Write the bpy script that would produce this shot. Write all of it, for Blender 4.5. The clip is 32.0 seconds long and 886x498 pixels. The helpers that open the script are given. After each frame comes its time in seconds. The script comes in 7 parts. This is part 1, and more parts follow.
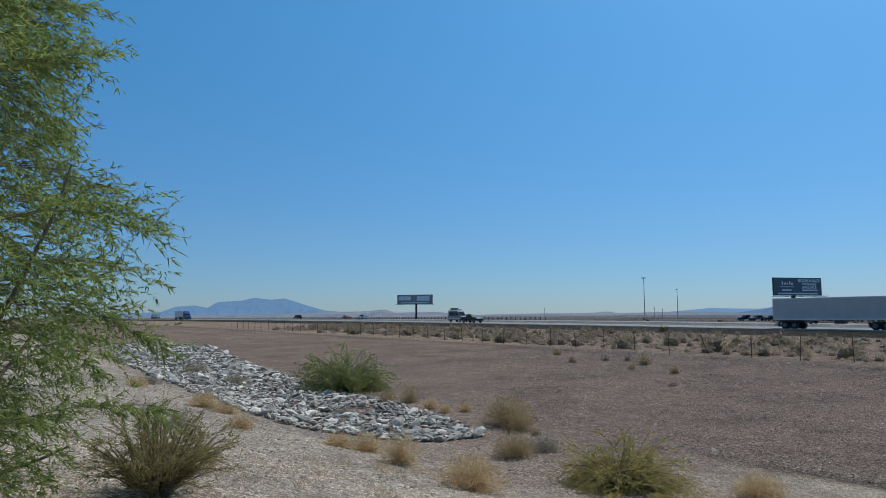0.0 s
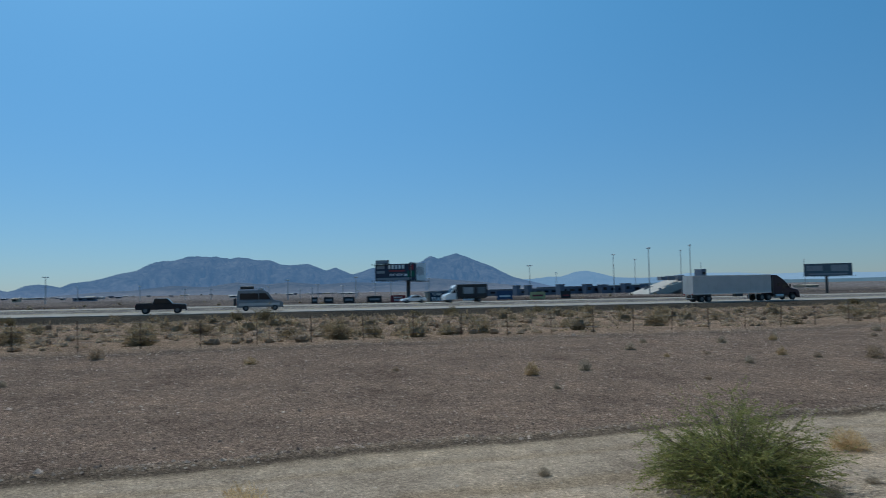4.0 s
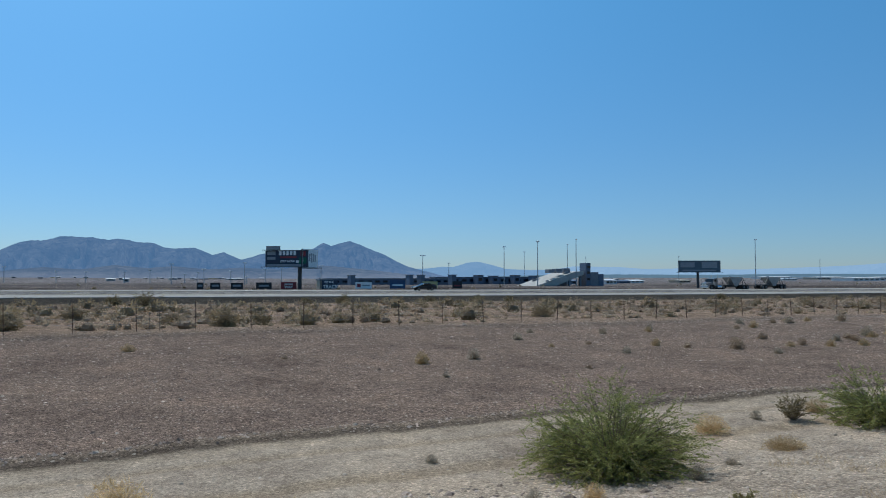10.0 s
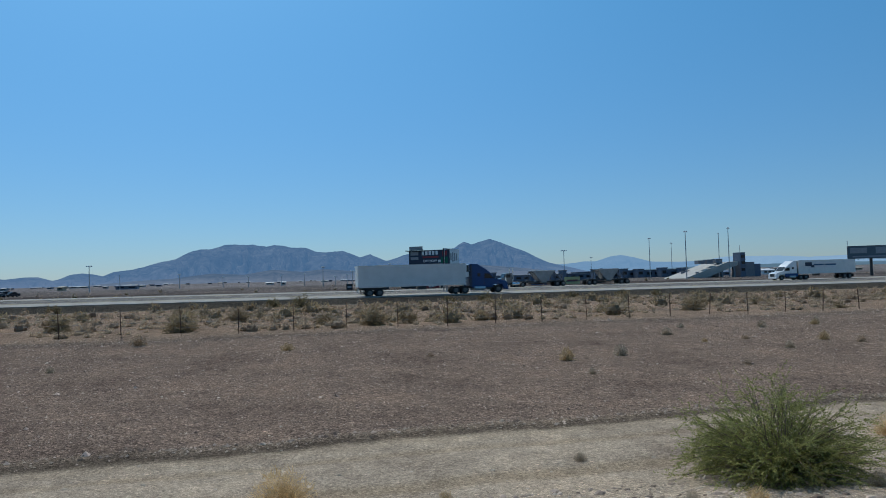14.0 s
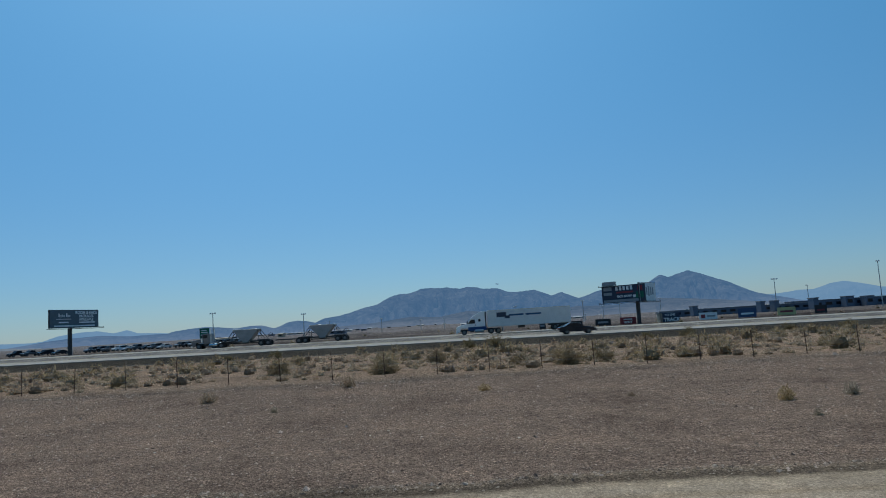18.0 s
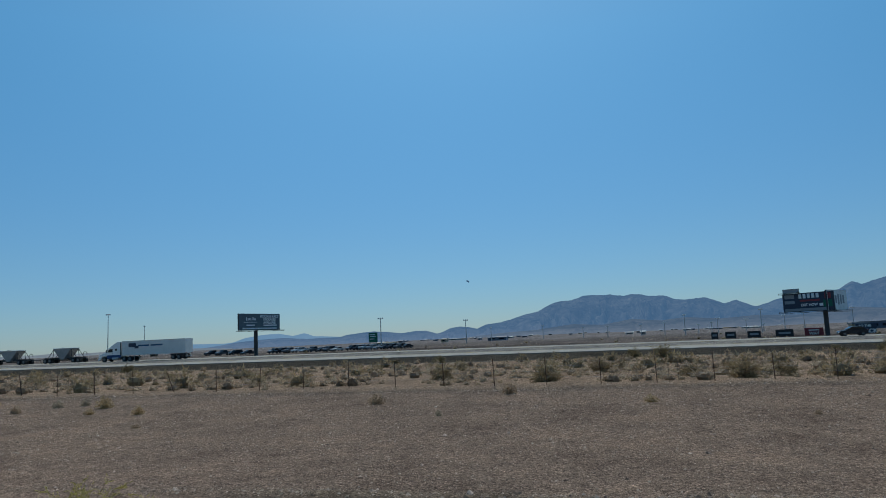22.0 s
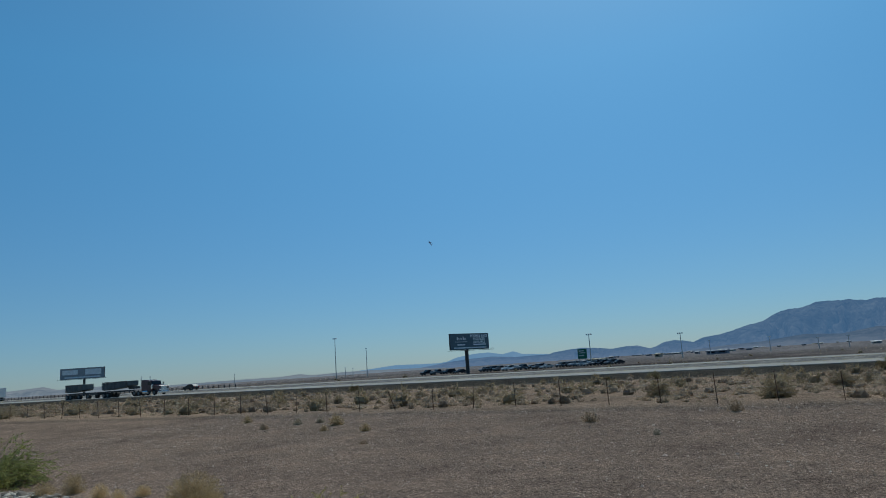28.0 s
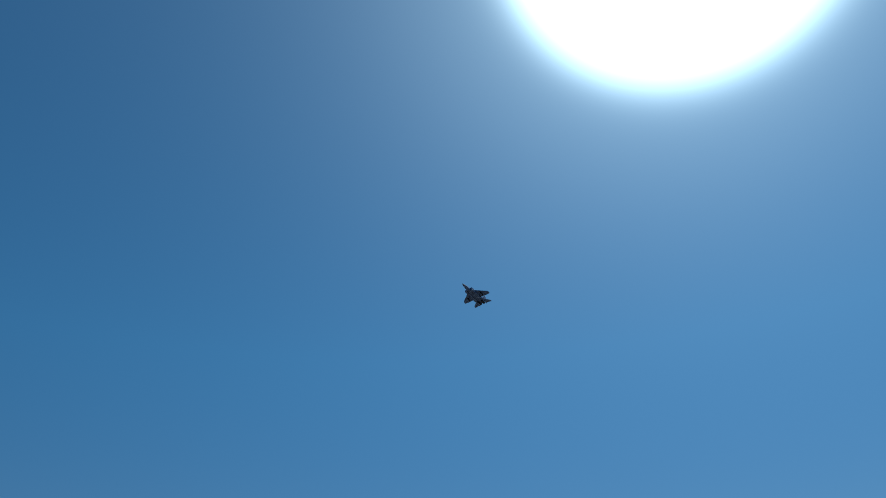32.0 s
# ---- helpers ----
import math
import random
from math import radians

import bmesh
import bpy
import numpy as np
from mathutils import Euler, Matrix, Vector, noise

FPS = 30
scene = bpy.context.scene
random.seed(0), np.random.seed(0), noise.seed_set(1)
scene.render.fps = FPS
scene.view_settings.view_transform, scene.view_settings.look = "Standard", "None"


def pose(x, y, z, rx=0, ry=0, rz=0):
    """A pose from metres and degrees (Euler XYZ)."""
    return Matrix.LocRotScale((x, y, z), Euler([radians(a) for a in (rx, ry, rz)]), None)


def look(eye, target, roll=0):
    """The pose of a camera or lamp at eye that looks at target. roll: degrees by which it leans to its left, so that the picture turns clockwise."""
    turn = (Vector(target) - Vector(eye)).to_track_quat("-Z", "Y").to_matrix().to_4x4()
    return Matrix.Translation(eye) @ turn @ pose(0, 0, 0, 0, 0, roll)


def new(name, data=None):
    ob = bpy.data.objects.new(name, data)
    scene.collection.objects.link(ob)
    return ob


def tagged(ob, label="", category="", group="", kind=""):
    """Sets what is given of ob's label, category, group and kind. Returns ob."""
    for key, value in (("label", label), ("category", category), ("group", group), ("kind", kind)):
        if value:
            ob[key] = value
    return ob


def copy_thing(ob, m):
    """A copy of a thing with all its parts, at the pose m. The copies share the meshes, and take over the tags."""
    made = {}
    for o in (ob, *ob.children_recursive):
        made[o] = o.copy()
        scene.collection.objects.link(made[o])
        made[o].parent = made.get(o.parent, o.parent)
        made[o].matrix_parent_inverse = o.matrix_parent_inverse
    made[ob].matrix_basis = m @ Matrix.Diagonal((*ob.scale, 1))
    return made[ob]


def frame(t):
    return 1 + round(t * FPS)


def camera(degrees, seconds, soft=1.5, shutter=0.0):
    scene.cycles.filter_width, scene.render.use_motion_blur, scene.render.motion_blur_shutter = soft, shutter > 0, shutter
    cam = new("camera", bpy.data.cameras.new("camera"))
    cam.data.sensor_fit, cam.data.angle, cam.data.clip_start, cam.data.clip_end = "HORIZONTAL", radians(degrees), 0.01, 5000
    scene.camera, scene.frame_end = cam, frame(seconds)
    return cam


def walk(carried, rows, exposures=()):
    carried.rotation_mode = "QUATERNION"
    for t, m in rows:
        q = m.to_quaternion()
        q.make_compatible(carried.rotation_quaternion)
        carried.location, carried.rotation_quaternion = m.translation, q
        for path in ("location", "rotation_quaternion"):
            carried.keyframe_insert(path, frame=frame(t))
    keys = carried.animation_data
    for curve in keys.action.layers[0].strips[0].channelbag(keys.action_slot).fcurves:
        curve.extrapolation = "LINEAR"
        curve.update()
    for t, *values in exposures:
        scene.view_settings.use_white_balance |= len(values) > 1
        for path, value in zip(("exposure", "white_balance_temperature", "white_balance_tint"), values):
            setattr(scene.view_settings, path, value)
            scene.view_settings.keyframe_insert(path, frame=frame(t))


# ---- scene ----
EYE = 3.0
cam = camera(64.4, 32.0, 0.9, 0.2)
PATH = [
    (0, pose(0, 0, EYE, 95.39, 0.38, 55.17)), (0.5, pose(0, 0, EYE, 96.33, -0.44, 55.48)), (1, pose(0, 0, EYE, 96.59, -1.21, 43.71)),
    (1.5, pose(0, 0, EYE, 96.68, -1.27, 33.41)), (2, pose(0, 0, EYE, 98.13, -0.45, 18.82)), (2.5, pose(0, 0, EYE, 97.63, 1.25, 7.54)),
    (3, pose(0, 0, EYE, 96.87, 1.35, -0.07)), (3.5, pose(0, 0, EYE, 95.32, 0.90, -9.68)), (4, pose(0, 0, EYE, 93.19, 1.20, -17.35)),
    (4.5, pose(0, 0, EYE, 93.60, -0.35, -30.29)), (6.5, pose(0, 0, EYE, 93.68, 0.73, -53.29)), (7, pose(0, 0, EYE, 90.76, -0.61, -53.83)),
    (7.5, pose(0, 0, EYE, 89.98, -0.47, -53.53)), (8, pose(0, 0, EYE, 89.60, -0.74, -52.35)), (8.5, pose(0, 0, EYE, 89.88, 0.58, -47.25)),
    (9, pose(0, 0, EYE, 90.63, 0.48, -39.36)), (9.5, pose(0, 0, EYE, 91.02, 0.89, -32.75)), (10, pose(0, 0, EYE, 92.20, -0.04, -26.04)),
    (10.5, pose(0, 0, EYE, 92.88, 2.41, -22.73)), (11, pose(0, 0, EYE, 92.11, 2.63, -20.85)), (11.5, pose(0, 0, EYE, 92.13, 1.18, -16.42)),
    (12, pose(0, 0, EYE, 91.47, 1.28, -13.66)), (12.5, pose(0, 0, EYE, 90.39, 2.26, -13.96)), (13, pose(0, 0, EYE, 91.43, 2.18, -14.69)),
    (13.5, pose(0, 0, EYE, 92.03, 1.35, -15.28)), (14, pose(0, 0, EYE, 92.11, 1.65, -14.60)), (14.5, pose(0, 0, EYE, 92.08, 1.18, -12.80)),
    (16.5, pose(0, 0, EYE, 93.98, 3.06, -5.73)), (17, pose(0, 0, EYE, 95.06, 2.76, -0.86)), (17.5, pose(0, 0, EYE, 95.64, 3.38, -0.87)),
    (18, pose(0, 0, EYE, 95.96, 3.56, 0.96)), (18.5, pose(0, 0, EYE, 96.73, 2.79, 2.26)), (19, pose(0, 0, EYE, 96.10, 2.49, 3.27)),
    (19.5, pose(0, 0, EYE, 95.37, 2.56, 4.56)), (20, pose(0, 0, EYE, 95.61, 2.40, 6.23)), (20.5, pose(0, 0, EYE, 96.06, 2.83, 7.96)),
    (21, pose(0, 0, EYE, 96.55, 2.93, 9.97)), (21.5, pose(0, 0, EYE, 97.07, 2.53, 12.04)), (22, pose(0, 0, EYE, 97.21, 2.63, 13.96)),
    (22.5, pose(0, 0, EYE, 96.54, 3.17, 14.72)), (23, pose(0, 0, EYE, 95.73, 3.21, 15.51)), (23.5, pose(0, 0, EYE, 95.06, 3.08, 18.50)),
    (24, pose(0, 0, EYE, 94.33, 4.67, 19.60)), (24.5, pose(0, 0, EYE, 94.54, 5.56, 20.22)), (26.5, pose(0, 0, EYE, 96.39, 4.38, 26.14)),
    (27, pose(0, 0, EYE, 97.11, 4.86, 26.70)), (27.5, pose(0, 0, EYE, 98.09, 4.62, 28.88)), (28, pose(0, 0, EYE, 99.54, 3.84, 30.71)),
    (28.5, pose(0, 0, EYE, 101.24, 3.20, 32.78)), (29, pose(0, 0, EYE, 102.40, 2.74, 34.41)), (29.5, pose(0, 0, EYE, 104.48, 1.86, 34.73)),
    (30, pose(0, 0, EYE, 107.03, 2.42, 37.40)), (30.5, pose(0, 0, EYE, 111.18, 2.20, 38.23)), (31, pose(0, 0, EYE, 115.24, 2.00, 40.83)),
    (31.5, pose(0, 0, EYE, 119.23, 1.80, 41.95)), (32, pose(0, 0, EYE, 122.50, 1.60, 43.67)),
]
EXPOSURES = [(0, -0.05, 6350, 10), (1, -0.18, 6350, 10), (2, -0.33, 6550, 5), (4, -0.18, 6600, 6), (6.5, 0.14, 6700, 13), (9, 0.18, 6600, 11), (11, 0.0, 6550, 8), (13, -0.03, 6600, 8), (17, -0.16, 6750, 7),
             (19, -0.22, 6850, 6), (23, -0.25, 6800, 5), (27, -0.32, 6600, 3), (29, -0.34, 6650, 5), (30, -0.4, 6600, 8), (31, -0.6, 6550, 10), (31.5, -0.68, 6400, 8), (32, -0.8, 6250, 6)]
walk(cam, PATH, EXPOSURES)

# ---- sky and sun ----
SUN_AZIMUTH, SUN_ELEVATION = radians(-12.5), radians(54.2)
SUN_WAY = Vector((math.sin(SUN_AZIMUTH) * math.cos(SUN_ELEVATION), math.cos(SUN_AZIMUTH) * math.cos(SUN_ELEVATION), math.sin(SUN_ELEVATION)))
world = bpy.data.worlds.new("desert_sky")
scene.world = world
world.use_nodes = True
wn, wl = world.node_tree.nodes, world.node_tree.links
wn.clear()
sky = wn.new("ShaderNodeTexSky")
sky.sky_type, sky.sun_disc = "NISHITA", False
sky.sun_elevation, sky.sun_rotation = SUN_ELEVATION, SUN_AZIMUTH
sky.altitude, sky.air_density, sky.dust_density, sky.ozone_density = 600, 1.0, 0.1, 3.0
sky_bg = wn.new("ShaderNodeBackground")
sky_bg.inputs["Strength"].default_value = 0.075
way = wn.new("ShaderNodeTexCoord")
up = wn.new("ShaderNodeSeparateXYZ")
wl.new(way.outputs["Generated"], up.inputs[0])
air = wn.new("ShaderNodeValToRGB")
for e, (p, c) in zip([air.color_ramp.elements[0], air.color_ramp.elements.new(0.12), air.color_ramp.elements.new(0.4), air.color_ramp.elements[-1]],
                     ((0.0, (0.52, 0.70, 1.02, 1)), (0.12, (0.55, 0.90, 1.17, 1)), (0.4, (0.56, 1.36, 1.62, 1)), (1.0, (0.56, 1.36, 1.62, 1)))):
    e.position, e.color = p, c
wl.new(up.outputs["Z"], air.inputs[0])
sky_tint = wn.new("ShaderNodeMix")
sky_tint.data_type, sky_tint.blend_type = "RGBA", "MULTIPLY"
sky_tint.inputs[0].default_value = 1.0
wl.new(sky.outputs[0], sky_tint.inputs[6])
wl.new(air.outputs[0], sky_tint.inputs[7])
wl.new(sky_tint.outputs[2], sky_bg.inputs["Color"])
# lens glare of the sun, put into the sky as a bright disc and halo
dot = wn.new("ShaderNodeVectorMath")
dot.operation = "DOT_PRODUCT"
dot.inputs[1].default_value = SUN_WAY
wl.new(way.outputs["Generated"], dot.inputs[0])


def world_math(op, a, b=None):
    n = wn.new("ShaderNodeMath")
    n.operation = op
    for k, v in enumerate((a, b)):
        if v is None:
            continue
        if isinstance(v, (int, float)):
            n.inputs[k].default_value = v
        else:
            wl.new(v, n.inputs[k])
    return n.outputs[0]


angle = world_math("ARCCOSINE", world_math("MINIMUM", dot.outputs["Value"], 0.99999))
edge = world_math("EXPONENT", world_math("DIVIDE", world_math("SUBTRACT", angle, 0.213), 0.014))
near_sun = world_math("DIVIDE", 3.4, world_math("ADD", edge, 1.0))
round_sun = world_math("ADD", world_math("MULTIPLY", world_math("EXPONENT", world_math("DIVIDE", angle, -0.16)), 1.7), world_math("MULTIPLY", world_math("EXPONENT", world_math("DIVIDE", angle, -0.27)), 0.38))
glow_bg = wn.new("ShaderNodeBackground")
glow_bg.inputs["Color"].default_value = (0.70, 0.91, 1.0, 1)
wl.new(world_math("ADD", near_sun, round_sun), glow_bg.inputs["Strength"])
both = wn.new("ShaderNodeAddShader")
world_out = wn.new("ShaderNodeOutputWorld")
wl.new(sky_bg.outputs[0], both.inputs[0])
wl.new(glow_bg.outputs[0], both.inputs[1])
wl.new(both.outputs[0], world_out.inputs["Surface"])

sun_data = bpy.data.lights.new("sun", "SUN")
sun_data.energy, sun_data.angle, sun_data.color = 2.25, radians(0.53), (1.0, 0.955, 0.89)
sun_lamp = new("sun", sun_data)
sun_lamp.matrix_world = look(SUN_WAY * 100, (0, 0, 0))

# ---- materials ----
def nodes_of(name):
    m = bpy.data.materials.new(name)
    m.use_nodes = True
    return m, m.node_tree.nodes, m.node_tree.links, m.node_tree.nodes["Principled BSDF"]


def ramp(n, l, source, stops, interpolation="LINEAR"):
    r = n.new("ShaderNodeValToRGB")
    r.color_ramp.interpolation = interpolation
    while len(r.color_ramp.elements) < len(stops):
        r.color_ramp.elements.new(0.5)
    for e, (p, c) in zip(r.color_ramp.elements, stops):
        e.position, e.color = p, (*c, 1) if len(c) == 3 else c
    l.new(source, r.inputs[0])
    return r.outputs[0]


def noise_at(n, l, coords, scale, detail=4.0, rough=0.6):
    t = n.new("ShaderNodeTexNoise")
    t.inputs["Scale"].default_value, t.inputs["Detail"].default_value, t.inputs["Roughness"].default_value = scale, detail, rough
    l.new(coords, t.inputs["Vector"])
    return t.outputs["Fac"]


def mixed(n, l, mode, fac, a, b):
    m = n.new("ShaderNodeMix")
    m.data_type, m.blend_type = "RGBA", mode
    for k, v in ((0, fac), (6, a), (7, b)):
        if isinstance(v, (int, float)):
            m.inputs[k].default_value = v
        elif isinstance(v, tuple):
            m.inputs[k].default_value = (*v, 1)
        else:
            l.new(v, m.inputs[k])
    return m.outputs[2]


def bumped(n, l, bsdf, height, strength, distance):
    b = n.new("ShaderNodeBump")
    b.inputs["Strength"].default_value, b.inputs["Distance"].default_value = strength, distance
    l.new(height, b.inputs["Height"])
    l.new(b.outputs[0], bsdf.inputs["Normal"])


def plain(name, dark, light, scale=3.0, roughness=0.6, metallic=0.0, bump=0.0, fine=40.0, coat=0.0, shine=0.5):
    """A surface whose colour wanders between two tones at two scales."""
    m, n, l, b = nodes_of(name)
    c = n.new("ShaderNodeTexCoord").outputs["Object"]
    coarse, grain = noise_at(n, l, c, scale), noise_at(n, l, c, fine, 2)
    col = ramp(n, l, coarse, [(0.3, dark), (0.7, light)])
    col = mixed(n, l, "MULTIPLY", 0.35, col, ramp(n, l, grain, [(0.3, (0.6, 0.6, 0.6)), (0.7, (1.25, 1.25, 1.25))]))
    l.new(col, b.inputs["Base Color"])
    b.inputs["Roughness"].default_value, b.inputs["Metallic"].default_value = roughness, metallic
    b.inputs["Coat Weight"].default_value, b.inputs["Specular IOR Level"].default_value = coat, shine
    if bump:
        bumped(n, l, b, grain, bump, 0.02)
    return m


def leafy(name, dark, light, translucent=0.35, roughness=0.6):
    """Small leaves: each island of the mesh takes its own tone, and light passes through."""
    m, n, l, b = nodes_of(name)
    g = n.new("ShaderNodeNewGeometry")
    col = ramp(n, l, g.outputs["Random Per Island"], [(0.0, dark), (0.55, tuple((p + q) / 2 for p, q in zip(dark, light))), (1.0, light)])
    c = n.new("ShaderNodeTexCoord").outputs["Object"]
    col = mixed(n, l, "MULTIPLY", 0.5, col, ramp(n, l, noise_at(n, l, c, 1.7), [(0.3, (0.65, 0.65, 0.65)), (0.7, (1.2, 1.2, 1.2))]))
    l.new(col, b.inputs["Base Color"])
    b.inputs["Roughness"].default_value = roughness
    b.inputs["Specular IOR Level"].default_value = 0.25
    t = n.new("ShaderNodeBsdfTranslucent")
    l.new(col, t.inputs["Color"])
    mix = n.new("ShaderNodeMixShader")
    mix.inputs[0].default_value = translucent
    l.new(b.outputs[0], mix.inputs[1])
    l.new(t.outputs[0], mix.inputs[2])
    l.new(mix.outputs[0], n["Material Output"].inputs["Surface"])
    return m


def ground_material():
    m, n, l, b = nodes_of("desert_ground")
    c = n.new("ShaderNodeTexCoord").outputs["Object"]
    xyz = n.new("ShaderNodeSeparateXYZ")
    l.new(c, xyz.inputs[0])
    wander = n.new("ShaderNodeMath")
    wander.operation = "MULTIPLY_ADD"
    l.new(noise_at(n, l, c, 0.55, 4, 0.5), wander.inputs[0])
    wander.inputs[1].default_value = 0.4
    l.new(xyz.outputs["Y"], wander.inputs[2])
    # belts of soil across the wash: gravel bank, dirt track, dark gravel slope, then brush flat, embankment and far scrub
    bank, track, slope, bare, far = (0.43, 0.345, 0.262), (0.415, 0.33, 0.247), (0.248, 0.179, 0.137), (0.08, 0.07, 0.058), (0.135, 0.118, 0.108)
    # 12.45 to 12.6: the berm's shadow, painted as a dark line in the soil
    near_belts = ((0, bank), (7.6, bank), (8.6, track), (9.35, track), (9.6, (0.345, 0.265, 0.185)), (9.85, (0.345, 0.265, 0.185)), (10.1, track), (11.25, track), (11.45, (0.35, 0.27, 0.19)), (11.7, track), (12.25, (0.40, 0.315, 0.225)), (12.45, (0.16, 0.122, 0.09)), (12.6, (0.165, 0.126, 0.094)), (12.75, (0.27, 0.205, 0.15)), (13.1, slope), (25, slope))
    # 84.2 to 88.6: dark gravel, with the embankment face's shade in its colour
    far_belts = ((25, slope), (30, slope), (31.2, (0.165, 0.125, 0.098)), (32.6, (0.29, 0.207, 0.15)), (81, (0.29, 0.207, 0.15)), (83.2, (0.2, 0.165, 0.12)), (84.2, bare), (88.6, bare), (89.2, (0.25, 0.23, 0.2)), (134, (0.22, 0.21, 0.2)), (138, far), (160, far))

    def zone_of(lo, hi):
        z = n.new("ShaderNodeMapRange")
        z.inputs[1].default_value, z.inputs[2].default_value = lo + 0.2, hi + 0.2
        l.new(wander.outputs[0], z.inputs[0])
        return z.outputs[0]

    near_zone, far_zone = zone_of(0, 25), zone_of(25, 160)
    beyond = n.new("ShaderNodeMath")
    beyond.operation = "GREATER_THAN"
    beyond.inputs[1].default_value = 25.0
    l.new(wander.outputs[0], beyond.inputs[0])
    # upstream, beside the broken stone, nobody drives: brown gravel takes the place of the track
    driven = n.new("ShaderNodeMapRange")
    driven.inputs[1].default_value, driven.inputs[2].default_value = -9.5, -5.5
    l.new(xyz.outputs["X"], driven.inputs[0])
    wash_belts = ((0, bank), (5.6, bank), (7.6, (0.335, 0.252, 0.192)), (10.5, (0.30, 0.22, 0.168)), (13.5, (0.262, 0.186, 0.142)), (18, slope), (25, slope))
    near_col = mixed(n, l, "MIX", driven.outputs[0], ramp(n, l, near_zone, [(y / 25, k) for y, k in wash_belts]), ramp(n, l, near_zone, [(y / 25, k) for y, k in near_belts]))
    col = mixed(n, l, "MIX", beyond.outputs[0], near_col, ramp(n, l, far_zone, [((y - 25) / 135, k) for y, k in far_belts]))
    # blotches of reddish and greyish soil, then single stones of two sizes
    col = mixed(n, l, "MULTIPLY", 0.9, col, ramp(n, l, noise_at(n, l, c, 0.35, 6, 0.65), [(0.3, (0.70, 0.68, 0.68)), (0.5, (1, 1, 1)), (0.72, (1.25, 1.2, 1.15))]))
    col = mixed(n, l, "MULTIPLY", 0.8, col, ramp(n, l, noise_at(n, l, c, 2.3, 4, 0.6), [(0.3, (0.78, 0.77, 0.77)), (0.7, (1.2, 1.18, 1.15))]))
    col = mixed(n, l, "MULTIPLY", 0.55, col, ramp(n, l, noise_at(n, l, c, 0.011, 6, 0.65), [(0.35, (0.8, 0.82, 0.86)), (0.5, (1, 1, 1)), (0.65, (1.35, 1.3, 1.22))]))
    # thickets and bare streaks of the desert beyond the freeway
    streak = n.new("ShaderNodeMapping")
    streak.inputs["Scale"].default_value = (0.022, 0.0085, 1.0)
    l.new(c, streak.inputs["Vector"])
    thicket = n.new("ShaderNodeMapRange")
    thicket.inputs[1].default_value, thicket.inputs[2].default_value = 134, 170
    l.new(xyz.outputs["Y"], thicket.inputs[0])
    col = mixed(n, l, "MULTIPLY", thicket.outputs[0], col, ramp(n, l, noise_at(n, l, streak.outputs[0], 1.0, 5, 0.7), [(0.4, (0.42, 0.42, 0.44)), (0.5, (0.85, 0.84, 0.84)), (0.66, (1.35, 1.3, 1.28))]))
    # further out the soil shifts to a mauve grey that stands in for haze
    far_haze = n.new("ShaderNodeMapRange")
    far_haze.inputs[1].default_value, far_haze.inputs[2].default_value = 190, 520
    l.new(xyz.outputs["Y"], far_haze.inputs[0])
    col = mixed(n, l, "MIX", far_haze.outputs[0], col, mixed(n, l, "MULTIPLY", 0.6, (0.19, 0.172, 0.168), ramp(n, l, noise_at(n, l, streak.outputs[0], 1.7, 5, 0.7), [(0.38, (0.55, 0.55, 0.57)), (0.62, (1.25, 1.22, 1.2))])))
    height = None
    # the slope is coarse, the driven track and the bank are finer
    coarse = ramp(n, l, near_zone, [(0, (0.8,) * 3), (0.30, (0.7,) * 3), (0.35, (0.55,) * 3), (0.49, (0.5,) * 3), (0.51, (1, 1, 1)), (1, (1, 1, 1))])
    coarse = mixed(n, l, "MIX", driven.outputs[0], (0.9, 0.9, 0.9), coarse)
    for scale, low, high, peak, share in ((9.0, 0.65, 1.12, 1.6, 0.2), (24.0, 0.44, 1.32, 2.0, 0.8), (58.0, 0.42, 1.55, 2.1, 0.85)):
        cells = n.new("ShaderNodeTexVoronoi")
        cells.inputs["Scale"].default_value = scale
        l.new(c, cells.inputs["Vector"])
        tone = n.new("ShaderNodeSeparateColor")
        l.new(cells.outputs["Color"], tone.inputs[0])
        amount = n.new("ShaderNodeMath")
        amount.operation = "MULTIPLY"
        amount.inputs[1].default_value = share
        l.new(coarse, amount.inputs[0])
        col = mixed(n, l, "MULTIPLY", amount.outputs[0], col, ramp(n, l, tone.outputs[0], [(0.0, (low,) * 3), (0.5, (1, 1, 1)), (0.9, (high,) * 3), (1.0, (peak, peak * 0.98, peak * 0.95))]))
        height = cells.outputs["Distance"] if height is None else mixed(n, l, "ADD", 0.6, height, cells.outputs["Distance"])
    l.new(col, b.inputs["Base Color"])
    b.inputs["Roughness"].default_value = 0.95
    b.inputs["Specular IOR Level"].default_value = 0.0
    bumped(n, l, b, mixed(n, l, "MULTIPLY", 1.0, height, coarse), 0.7, 0.06)
    return m


